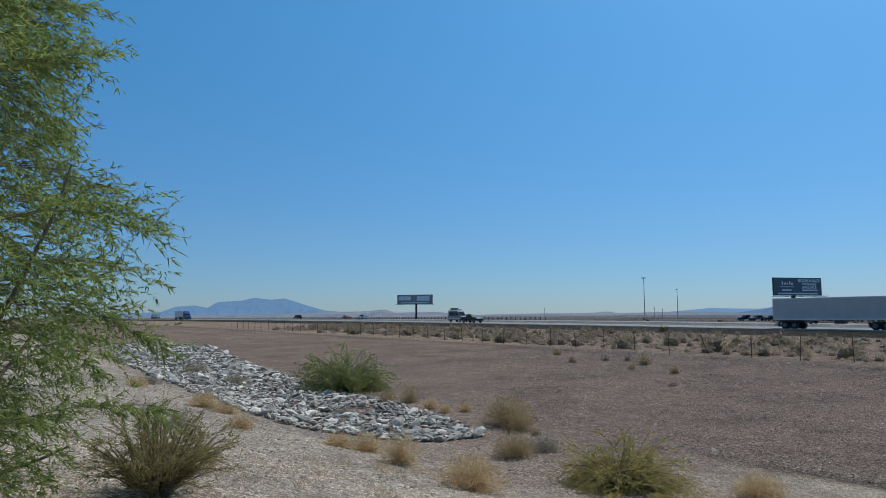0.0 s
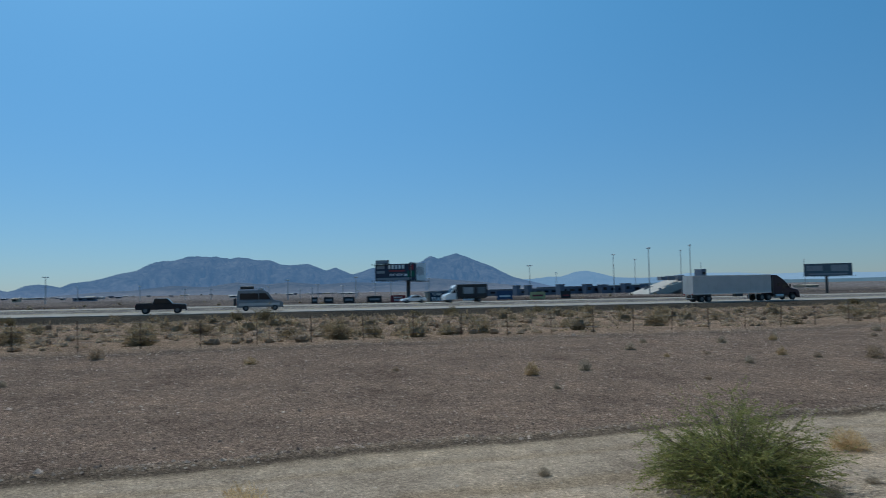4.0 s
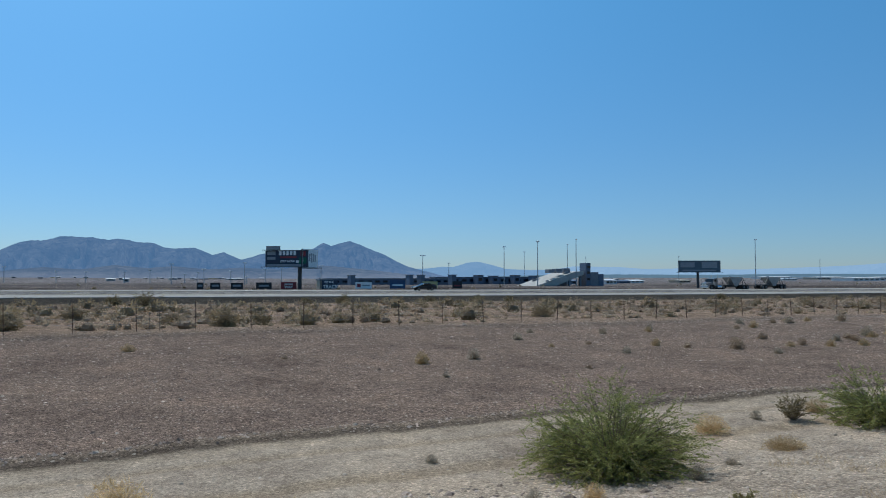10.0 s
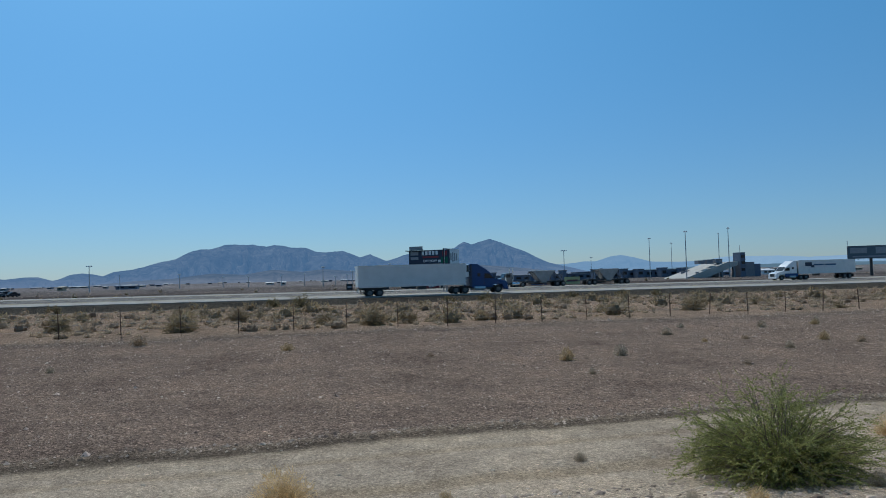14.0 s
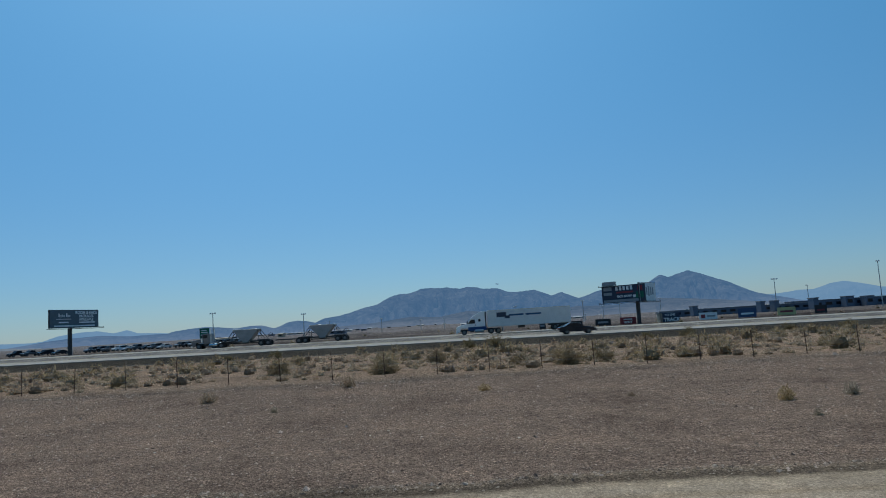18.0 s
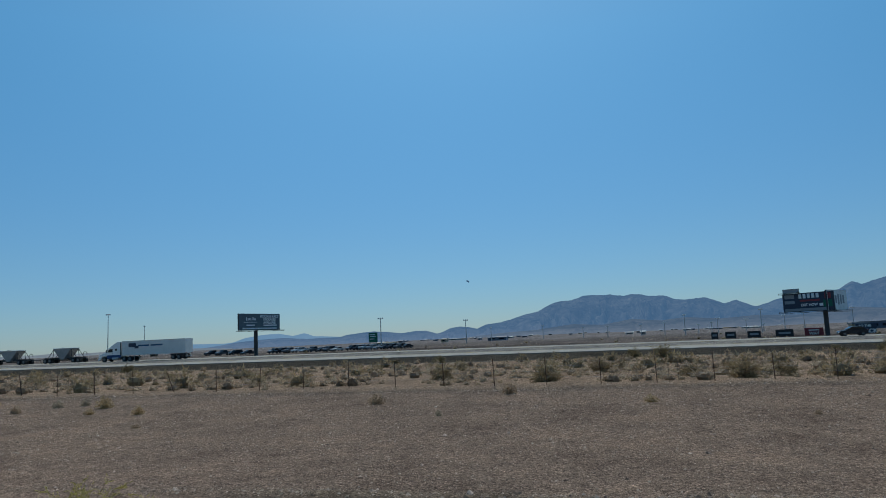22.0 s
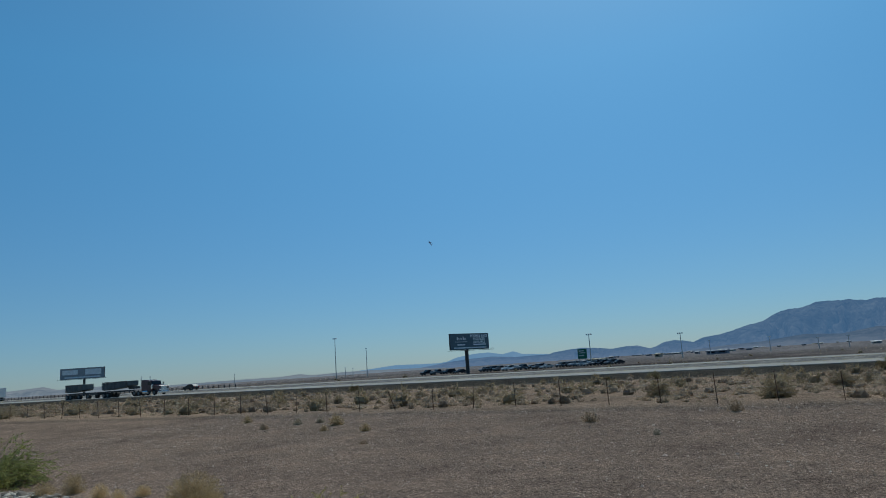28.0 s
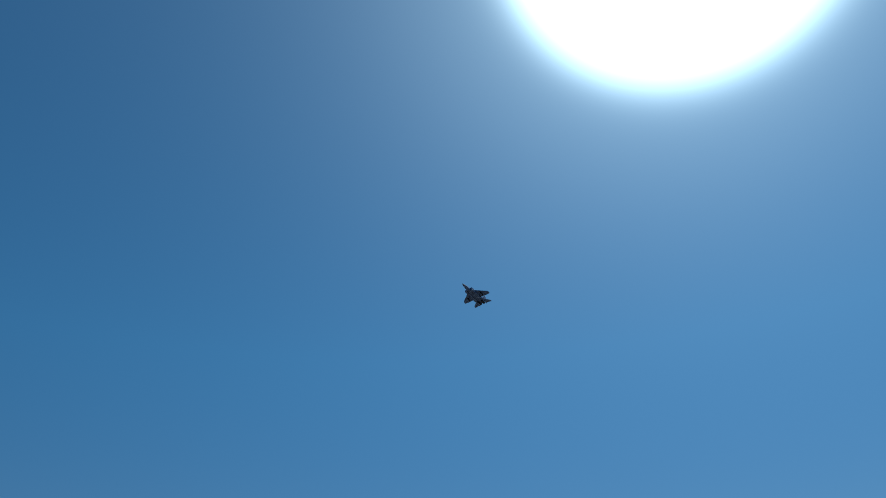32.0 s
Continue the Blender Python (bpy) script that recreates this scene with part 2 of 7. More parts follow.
def mountain_material(name, rock, sand, air, haze_glow, fan=None, fan_top=60.0):
    """Bare rock with paler gravel fans at its foot; a blue emission stands in for the haze."""
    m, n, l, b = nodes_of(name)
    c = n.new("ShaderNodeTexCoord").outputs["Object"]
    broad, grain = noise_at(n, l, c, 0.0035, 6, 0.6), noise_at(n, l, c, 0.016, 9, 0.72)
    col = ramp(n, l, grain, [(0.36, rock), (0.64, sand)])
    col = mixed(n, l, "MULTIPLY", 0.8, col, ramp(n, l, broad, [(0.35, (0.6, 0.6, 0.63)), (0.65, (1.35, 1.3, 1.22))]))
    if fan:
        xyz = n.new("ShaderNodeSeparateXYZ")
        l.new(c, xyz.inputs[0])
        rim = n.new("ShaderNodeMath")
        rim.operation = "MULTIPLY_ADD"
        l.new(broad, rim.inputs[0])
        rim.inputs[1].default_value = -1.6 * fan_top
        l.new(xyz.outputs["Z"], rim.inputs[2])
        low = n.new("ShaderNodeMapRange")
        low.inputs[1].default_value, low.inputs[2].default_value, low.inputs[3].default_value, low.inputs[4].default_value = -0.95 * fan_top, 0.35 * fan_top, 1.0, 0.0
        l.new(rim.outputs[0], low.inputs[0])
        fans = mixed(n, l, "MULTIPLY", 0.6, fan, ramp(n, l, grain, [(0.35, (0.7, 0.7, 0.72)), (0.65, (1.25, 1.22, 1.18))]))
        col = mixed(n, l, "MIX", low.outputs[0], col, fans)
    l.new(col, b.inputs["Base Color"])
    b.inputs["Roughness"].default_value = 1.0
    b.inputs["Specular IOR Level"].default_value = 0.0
    # haze over kilometres of air, added as the surface's own emission
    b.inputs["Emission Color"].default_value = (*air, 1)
    b.inputs["Emission Strength"].default_value = haze_glow
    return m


GROUND = ground_material()
# the last colour and number of each are its painted-in haze
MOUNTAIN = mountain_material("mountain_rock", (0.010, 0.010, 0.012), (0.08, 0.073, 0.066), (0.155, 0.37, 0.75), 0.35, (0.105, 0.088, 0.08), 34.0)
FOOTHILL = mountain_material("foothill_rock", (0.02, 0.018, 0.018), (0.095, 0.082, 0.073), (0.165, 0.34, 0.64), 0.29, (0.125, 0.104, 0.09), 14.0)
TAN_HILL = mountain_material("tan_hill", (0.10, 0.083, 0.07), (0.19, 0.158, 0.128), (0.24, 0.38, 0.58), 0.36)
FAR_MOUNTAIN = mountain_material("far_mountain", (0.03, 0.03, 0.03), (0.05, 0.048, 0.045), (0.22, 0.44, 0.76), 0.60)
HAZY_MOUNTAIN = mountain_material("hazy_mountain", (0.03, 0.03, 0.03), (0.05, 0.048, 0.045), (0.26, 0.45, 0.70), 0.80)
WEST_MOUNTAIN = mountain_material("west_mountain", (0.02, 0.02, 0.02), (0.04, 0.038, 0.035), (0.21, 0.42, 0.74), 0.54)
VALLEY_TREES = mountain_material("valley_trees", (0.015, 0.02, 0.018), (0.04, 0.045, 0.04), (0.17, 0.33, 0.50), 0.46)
CONCRETE = plain("worn_concrete", (0.30, 0.27, 0.232), (0.38, 0.345, 0.30), 0.4, 0.95, bump=0.1, shine=0.12)
STAND = plain("grandstand_concrete", (0.40, 0.375, 0.335), (0.48, 0.455, 0.41), 0.3, 0.85)
PAINT_WHITE = plain("road_paint_white", (0.6, 0.6, 0.58), (0.75, 0.75, 0.72), 2, 0.7)
PAINT_YELLOW = plain("road_paint_yellow", (0.6, 0.42, 0.06), (0.7, 0.5, 0.1), 2, 0.7)
STEEL = plain("galvanised_steel", (0.32, 0.33, 0.34), (0.45, 0.46, 0.47), 2, 0.45, 0.8)
RUSTY = plain("rusty_steel", (0.10, 0.055, 0.035), (0.19, 0.11, 0.07), 9, 0.8, 0.3)
DARK_STEEL = plain("dark_painted_steel", (0.03, 0.032, 0.035), (0.06, 0.062, 0.065), 2, 0.5, 0.2)
RIM_STEEL = plain("dusty_wheel_steel", (0.10, 0.10, 0.10), (0.19, 0.185, 0.18), 4, 0.6, 0.3)
RUBBER = plain("tyre_rubber", (0.018, 0.018, 0.018), (0.035, 0.033, 0.032), 8, 0.9)
CHROME = plain("chrome", (0.62, 0.62, 0.63), (0.75, 0.75, 0.76), 3, 0.18, 1.0)
ALUMINIUM = plain("brushed_aluminium", (0.5, 0.5, 0.5), (0.62, 0.62, 0.62), 1.5, 0.4, 0.85)
HOPPER_GREY = plain("dull_tank_metal", (0.20, 0.205, 0.21), (0.28, 0.285, 0.29), 0.8, 0.42, 0.5)
TRAILER_WHITE = plain("trailer_white_panel", (0.62, 0.61, 0.59), (0.72, 0.71, 0.69), 0.7, 0.5, coat=0.1)
TRAILER_GREY = plain("weathered_trailer_panel", (0.42, 0.42, 0.41), (0.50, 0.50, 0.49), 0.7, 0.5, coat=0.1)
WHITE_PAINT = plain("white_car_paint", (0.72, 0.72, 0.72), (0.82, 0.82, 0.82), 0.8, 0.3, coat=0.6)
BLUE_PAINT = plain("blue_truck_paint", (0.013, 0.055, 0.155), (0.018, 0.072, 0.20), 0.8, 0.4, coat=0.1)
MAROON_PAINT = plain("maroon_truck_paint", (0.020, 0.012, 0.022), (0.032, 0.018, 0.033), 0.8, 0.35, coat=0.15)
BLACK_PAINT = plain("black_car_paint", (0.010, 0.012, 0.017), (0.02, 0.023, 0.03), 0.8, 0.25, coat=0.3)
SILVER_PAINT = plain("silver_car_paint", (0.33, 0.35, 0.37), (0.43, 0.45, 0.47), 0.8, 0.3, 0.5, coat=0.6)
GREY_PAINT = plain("grey_car_paint", (0.1, 0.105, 0.115), (0.15, 0.155, 0.165), 0.8, 0.3, 0.4, coat=0.6)
RED_PAINT = plain("red_car_paint", (0.2, 0.02, 0.015), (0.28, 0.03, 0.02), 0.8, 0.3, coat=0.6)
GLASS = plain("tinted_window_glass", (0.010, 0.013, 0.018), (0.016, 0.02, 0.027), 0.5, 0.08, 0.0)
GLASS.node_tree.nodes["Principled BSDF"].inputs["Specular IOR Level"].default_value = 0.3
DUMP_GREY = plain("dull_dump_body_steel", (0.075, 0.083, 0.083), (0.13, 0.138, 0.138), 0.9, 0.6, 0.2)
PURPLE_PAINT = plain("maroon_long_nose_paint", (0.05, 0.018, 0.026), (0.075, 0.028, 0.038), 0.8, 0.35, coat=0.15)
SLATE_PAINT = plain("slate_blue_van_paint", (0.13, 0.155, 0.18), (0.19, 0.22, 0.25), 0.8, 0.35, 0.2, coat=0.2)
for dark in (MAROON_PAINT, BLACK_PAINT, BLUE_PAINT):
    dark.node_tree.nodes["Principled BSDF"].inputs["Specular IOR Level"].default_value = 0.2
LAMP_RED = plain("red_lamp_lens", (0.3, 0.015, 0.01), (0.4, 0.02, 0.015), 5, 0.2)
LAMP_CLEAR = plain("clear_lamp_lens", (0.6, 0.6, 0.6), (0.75, 0.75, 0.75), 5, 0.12)


def flat_colour(name, c, rough=0.6):
    return plain(name, tuple(v * 0.88 for v in c), tuple(min(1, v * 1.1) for v in c), 0.9, rough)


SIGN_NAVY = flat_colour("sign_navy", (0.028, 0.04, 0.07))
SIGN_TEAL = flat_colour("sign_dark_teal", (0.10, 0.135, 0.16))
SIGN_GREEN = flat_colour("sign_green", (0.0, 0.13, 0.075))
SIGN_RED = flat_colour("sign_red", (0.28, 0.035, 0.04))
SIGN_WHITE = flat_colour("sign_white", (0.84, 0.84, 0.82))
SIGN_GREY = flat_colour("sign_grey", (0.3, 0.31, 0.32))
SIGN_BLUE = flat_colour("sign_blue", (0.035, 0.08, 0.17))
SIGN_YELLOW = flat_colour("sign_yellow", (0.62, 0.52, 0.24))
SIGN_BLACK = flat_colour("sign_black", (0.02, 0.02, 0.022))
WALL_BLUE = flat_colour("wall_blue_grey", (0.10, 0.135, 0.19))
WALL_GREY = flat_colour("wall_grey", (0.2, 0.21, 0.23))
WALL_TAN = flat_colour("wall_tan", (0.4, 0.33, 0.24))
WALL_PALE = flat_colour("wall_pale", (0.42, 0.41, 0.40))
WALL_WHITE = flat_colour("wall_white", (0.68, 0.68, 0.67))
# tower walls that emit the blue of the haze before them
CITY_GREY = mountain_material("hazy_tower", (0.05, 0.05, 0.055), (0.08, 0.08, 0.085), (0.24, 0.43, 0.68), 0.66)
# grey paint shifted to blue, with the haze put into its colour
JET_HAZY_GREY = plain("jet_hazy_grey_paint", (0.12, 0.19, 0.33), (0.18, 0.26, 0.42), 0.5, 0.55)
JET_DARK = plain("jet_dark_metal", (0.03, 0.03, 0.032), (0.05, 0.05, 0.052), 0.8, 0.4, 0.6)
LEAF_FEATHER = leafy("feathery_green_leaves", (0.16, 0.205, 0.05), (0.42, 0.47, 0.145), 0.62)
LEAF_BRONZE = leafy("bronze_green_leaves", (0.15, 0.13, 0.03), (0.39, 0.33, 0.093), 0.55)
LEAF_BUSH = leafy("dusty_green_leaves", (0.185, 0.195, 0.062), (0.46, 0.45, 0.17), 0.62)
LEAF_CREOSOTE = leafy("olive_leaves", (0.165, 0.125, 0.062), (0.35, 0.28, 0.15), 0.5)
LEAF_OLIVE = leafy("dusty_olive_leaves", (0.235, 0.195, 0.075), (0.52, 0.425, 0.185), 0.55)
LEAF_YELLOW = leafy("yellow_green_leaves", (0.37, 0.305, 0.09), (0.66, 0.535, 0.215), 0.55)
LEAF_WILLOW = leafy("grey_green_narrow_leaves", (0.23, 0.25, 0.10), (0.60, 0.62, 0.37), 0.55)
DRY_TAN = leafy("dry_tan_stalks", (0.50, 0.335, 0.155), (0.82, 0.60, 0.335), 0.6)
DRY_BROWN = leafy("dry_brown_stalks", (0.36, 0.245, 0.12), (0.62, 0.45, 0.245), 0.45)
GRASS_STRAW = leafy("rusty_straw_grass", (0.36, 0.245, 0.13), (0.64, 0.475, 0.29), 0.5)
DRY_GREY = leafy("grey_brush_twigs", (0.30, 0.24, 0.17), (0.55, 0.45, 0.33), 0.45)
BRUSH_TAN = leafy("dry_tan_brush", (0.38, 0.275, 0.18), (0.62, 0.475, 0.325), 0.5)
BRUSH_BROWN = leafy("dry_brown_brush", (0.30, 0.21, 0.135), (0.50, 0.37, 0.25), 0.5)
BRUSH_OLIVE = leafy("grey_olive_brush", (0.235, 0.17, 0.095), (0.42, 0.32, 0.19), 0.5)
BARK = plain("grey_brown_bark", (0.14, 0.10, 0.07), (0.28, 0.21, 0.15), 12, 0.9, bump=0.4)
STONE_PALE = leafy("pale_broken_stone", (0.19, 0.155, 0.12), (0.84, 0.715, 0.57), 0.0, 0.9)
STONE_PEBBLE = leafy("pale_pebble", (0.30, 0.235, 0.17), (0.56, 0.46, 0.36), 0.0, 0.9)
STONE_BROWN = leafy("brown_gravel", (0.24, 0.18, 0.13), (0.52, 0.42, 0.32), 0.0, 0.9)
STONE_SLOPE = leafy("dark_slope_gravel", (0.13, 0.093, 0.072), (0.66, 0.51, 0.40), 0.0, 0.9)


# ---- mesh helpers ----
def bm_box(size, at=(0, 0, 0), bevel=0.0, turn=None):
    bm = bmesh.new()
    bmesh.ops.create_cube(bm, size=1, matrix=Matrix.Translation(at) @ (turn or Matrix()) @ Matrix.Diagonal((*size, 1)))
    if bevel:
        bmesh.ops.bevel(bm, geom=bm.edges[:], offset=bevel, segments=1 if bevel < 0.03 else 2, affect="EDGES", profile=0.6)
    return bm


def bm_cyl(r, depth, at=(0, 0, 0), axis="z", r2=None, seg=12):
    bm = bmesh.new()
    turn = {"z": Matrix(), "x": pose(0, 0, 0, 0, 90, 0), "y": pose(0, 0, 0, 90, 0, 0)}[axis]
    bmesh.ops.create_cone(bm, cap_ends=True, segments=seg, radius1=r, radius2=r if r2 is None else r2, depth=depth, matrix=Matrix.Translation(at) @ turn)
    return bm


def bm_prism(profile, y0, y1, bevel=0.0):
    """An outline in x and z, carried from y0 to y1."""
    bm = bmesh.new()
    a = [bm.verts.new((x, y0, z)) for x, z in profile]
    b = [bm.verts.new((x, y1, z)) for x, z in profile]
    k = len(profile)
    bm.faces.new(a)
    bm.faces.new(b[::-1])
    for i in range(k):
        bm.faces.new((a[i], b[i], b[(i + 1) % k], a[(i + 1) % k]))
    bmesh.ops.recalc_face_normals(bm, faces=bm.faces[:])
    if bevel:
        bmesh.ops.bevel(bm, geom=bm.edges[:], offset=bevel, segments=2, affect="EDGES", profile=0.6)
    return bm


def bm_join(*parts):
    out = bmesh.new()
    for p in parts:
        me = bpy.data.meshes.new("tmp")
        p.to_mesh(me)
        p.free()
        out.from_mesh(me)
        bpy.data.meshes.remove(me)
    return out


def mesh_of(name, bm, material):
    me = bpy.data.meshes.new(name)
    bm.to_mesh(me)
    bm.free()
    me.materials.append(material)
    return me


def part(name, bm, material, parent, label=""):
    ob = new(name, mesh_of(name, bm, material))
    ob.parent = parent
    return tagged(ob, label)


def raw(name, verts, faces, material, parent=None, label=""):
    me = bpy.data.meshes.new(name)
    me.from_pydata(verts, [], faces)
    me.materials.append(material)
    ob = new(name, me)
    if parent:
        ob.parent = parent
    return tagged(ob, label)


def thing(name, label, category, m=None, group=""):
    ob = new(name)
    ob.empty_display_size = 0.3
    if m is not None:
        ob.matrix_basis = m
    return tagged(ob, label, category, group)


def writing(body, size, material, parent, m, name="lettering"):
    """Words in the built-in font, as a thin mesh."""
    cu = bpy.data.curves.new(name, "FONT")
    cu.offset = 0.035 * size
    cu.body, cu.size, cu.extrude, cu.align_x, cu.align_y = body, size, 0.01, "CENTER", "CENTER"
    tmp = bpy.data.objects.new("tmp", cu)
    scene.collection.objects.link(tmp)
    me = bpy.data.meshes.new_from_object(tmp.evaluated_get(bpy.context.evaluated_depsgraph_get()))
    bpy.data.objects.remove(tmp)
    bpy.data.curves.remove(cu)
    me.materials.clear()
    me.materials.append(material)
    ob = new(name, me)
    ob.parent = parent
    ob.matrix_basis = m
    return ob


NOISE_TABLES = {}


def value_noise(x, y, scale, seed):
    """Smooth lattice noise from 0 to 1 for whole arrays."""
    if seed not in NOISE_TABLES:
        NOISE_TABLES[seed] = np.random.RandomState(seed).rand(256, 256)
    table = NOISE_TABLES[seed]
    u, v = np.asarray(x) / scale, np.asarray(y) / scale
    i, j = np.floor(u).astype(int), np.floor(v).astype(int)
    fu, fv = u - i, v - j
    fu, fv = fu * fu * (3 - 2 * fu), fv * fv * (3 - 2 * fv)
    i0, i1, j0, j1 = i % 256, (i + 1) % 256, j % 256, (j + 1) % 256
    return (table[i0, j0] * (1 - fu) + table[i1, j0] * fu) * (1 - fv) + (table[i0, j1] * (1 - fu) + table[i1, j1] * fu) * fv


GROUND_Y = (-60, 0, 2.5, 6, 8.2, 9, 12.4, 14.0, 33, 40, 60, 83.5, 86.3, 87.8, 101, 104, 118, 121, 134, 138, 220, 700, 5000)
GROUND_Z = (1.5, 1.35, 1.15, 0.5, 0.14, 0.1, 0.1, 0.2, 0.63, 0.55, 0.2, -0.12, -0.12, 0.55, 0.57, 0.2, 0.2, 0.57, 0.57, 0.1, -0.3, -1.5, -3)


def ground_z(x, y):
    """Height of the bare ground: the camera's bank, the wash, the gravel slope, the brush flat and the two carriageways."""
    return np.interp(y, GROUND_Y, GROUND_Z) - 1.35 * np.tanh(np.asarray(x) / 180.0)


def relief(x, y):
    """Bumps on the bare ground: hummocks on the flat, ruts in the track, none on the carriageways."""
    x, y = np.asarray(x, float), np.asarray(y, float)
    calm = np.interp(y, (12, 14, 34, 40, 80, 84, 86, 140, 170), (1, 1, 1, 2.2, 2.2, 1, 0, 0, 1.5))
    calm = np.where(np.hypot(x, y) > 400, 0.6, calm)
    z = 0.07 * (value_noise(x, y, 3.1, 1) - 0.5) + 0.05 * (value_noise(x, y, 1.1, 2) - 0.5) + 0.025 * (value_noise(x, y, 0.42, 3) - 0.5)
    ruts = -0.035 * (np.exp(-((y - 9.7) / 0.28) ** 2) + np.exp(-((y - 11.4) / 0.28) ** 2)) * np.clip((x + 9) / 4, 0, 1)
    berm = 0.09 * np.exp(-((y - 12.8) / 0.26) ** 2) * value_noise(x, y, 1.7, 5) * np.clip((x + 10) / 4, 0, 1)
    return calm * z + ruts + berm


def land(x, y):
    return ground_z(x, y) + relief(x, y)

# ---- the land ----
def build_ground():
    near = np.arange(-42, 52.01, 0.3)
    out = np.geomspace(1, 4800 / 52, 46)
    xs = np.concatenate([-42 * out[:0:-1] * 4800 / 4800, near, 52 * out[1:]])
    ys = np.concatenate([-np.geomspace(8, 4800, 30)[::-1], np.arange(-7, 1, 1.0), np.arange(1, 36, 0.25), np.arange(36, 140, 0.9), np.geomspace(140, 4800, 44)])
    X, Y = np.meshgrid(xs, ys)
    Z = land(X, Y)
    w = len(xs)
    idx = np.arange(len(ys) * w).reshape(len(ys), w)
    faces = np.stack([idx[:-1, :-1], idx[:-1, 1:], idx[1:, 1:], idx[1:, :-1]], -1).reshape(-1, 4)
    ob = raw("ground", np.stack([X, Y, Z], -1).reshape(-1, 3).tolist(), faces.tolist(), GROUND)
    ob.data.shade_smooth()
    tagged(ob, "pale gravel bank, dirt track, brown gravel slope and desert flat", "ground", kind="structure")


def strip(name, x0, x1, y0, y1, lift, thick, material, label, category, step=12.0, parent=None):
    """A slab that follows the road's gentle fall."""
    xs = np.arange(x0, x1 + step, step)
    v, f = [], []
    for x in xs:
        for y, dz in ((y0, -thick), (y0, lift), (y1, lift), (y1, -thick)):
            v.append((x, y, float(ground_z(x, (y0 + y1) / 2)) + dz))
    for i in range(len(xs) - 1):
        a = 4 * i
        for k in range(4):
            f.append((a + k, a + (k + 1) % 4, a + 4 + (k + 1) % 4, a + 4 + k))
    f += [(3, 2, 1, 0), (len(v) - 4, len(v) - 3, len(v) - 2, len(v) - 1)]
    ob = raw(name, v, f, material, parent)
    return tagged(ob, label, category, kind="structure")


def build_roads():
    for k, (a, b) in enumerate(((88.0, 100.8), (121.2, 134.0))):
        road = strip("road_%d" % (k + 1), -1500, 1500, a, b, 0.03, 0.35, CONCRETE, "sun-bleached concrete freeway carriageway with two lanes", "road")
        for y, mat, nm in ((a + 0.7, PAINT_WHITE if k == 0 else PAINT_YELLOW, "edge_line"), (b - 0.7, PAINT_YELLOW if k == 0 else PAINT_WHITE, "edge_line")):
            line = strip(nm, -700, 700, y - 0.08, y + 0.08, 0.036, -0.031, mat, "", "", parent=road)
        for x in np.arange(-260, 300, 12.0):
            y = (a + b) / 2
            z = float(ground_z(x, y)) + 0.034
            part("lane_dash", bm_box((3.0, 0.12, 0.008), (x, y, z)), PAINT_WHITE, road)


def ridge(name, label, knots, r0, r1, material, seed, rough=0.5, step=0.09, plain_z=-2.5, rows=56, spur=1.5):
    """A mountain range: summits and saddles along the skyline, and spurs and gullies that run down to the fans at its foot."""
    az = np.arange(knots[0][0], knots[-1][0] + step, step)
    top = np.interp(az, [k[0] for k in knots], [k[1] for k in knots])
    kernel = np.exp(-np.linspace(-2, 2, 5) ** 2)
    top = np.convolve(np.pad(top, 2, mode="edge"), kernel / kernel.sum(), "valid")
    v = []
    for j in range(rows):
        s = j / (rows - 1)
        u = min(1.0, s * 1.08)
        r = r0 + (r1 - r0) * u + (250 if j == rows - 1 else 0)
        for a, e in zip(az, top):
            x, y = r * math.sin(radians(a)), r * math.cos(radians(a))
            # the spurs wander sideways on their way down
            bend = 1.3 * noise.fractal(Vector((a * 0.35, u * 2.2, seed + 4)), 1.0, 2.0, 3)
            rib = 1 - abs(noise.fractal(Vector(((a + bend) * 0.55 * spur, u * 1.7, seed)), 0.95, 2.1, 5))
            fine = noise.fractal(Vector((x * 0.012, y * 0.012, seed + 9)), 0.9, 2.0, 4)
            h = max(0.0, r1 * math.tan(radians(e)) + 3 - plain_z)
            fan = u ** 2.6 if u < 0.35 else 0.35 ** 2.6 + (1 - 0.35 ** 2.6) * ((u - 0.35) / 0.65) ** 0.92
            cut = math.sin(math.pi * u) ** 0.8 * min(1.0, u * 2.2)
            z = h * (fan + cut * (rough * (rib - 0.82) + 0.16 * fine))
            z += (u >= 1.0) * (0.022 * h * fine + 0.012 * h * noise.fractal(Vector((a * 3.1, seed, 0.5)), 0.9, 2.0, 3))
            if j == rows - 1:
                z = h * 0.6
            v.append((x, y, plain_z - 6 * (1 - min(1, u * 6)) + z))
    w = len(az)
    f = [(j * w + i, j * w + i + 1, (j + 1) * w + i + 1, (j + 1) * w + i) for j in range(rows - 1) for i in range(w - 1)]
    ob = raw(name, v, f, material)
    ob.data.shade_smooth()
    return tagged(ob, label, "mountain range", kind="structure")


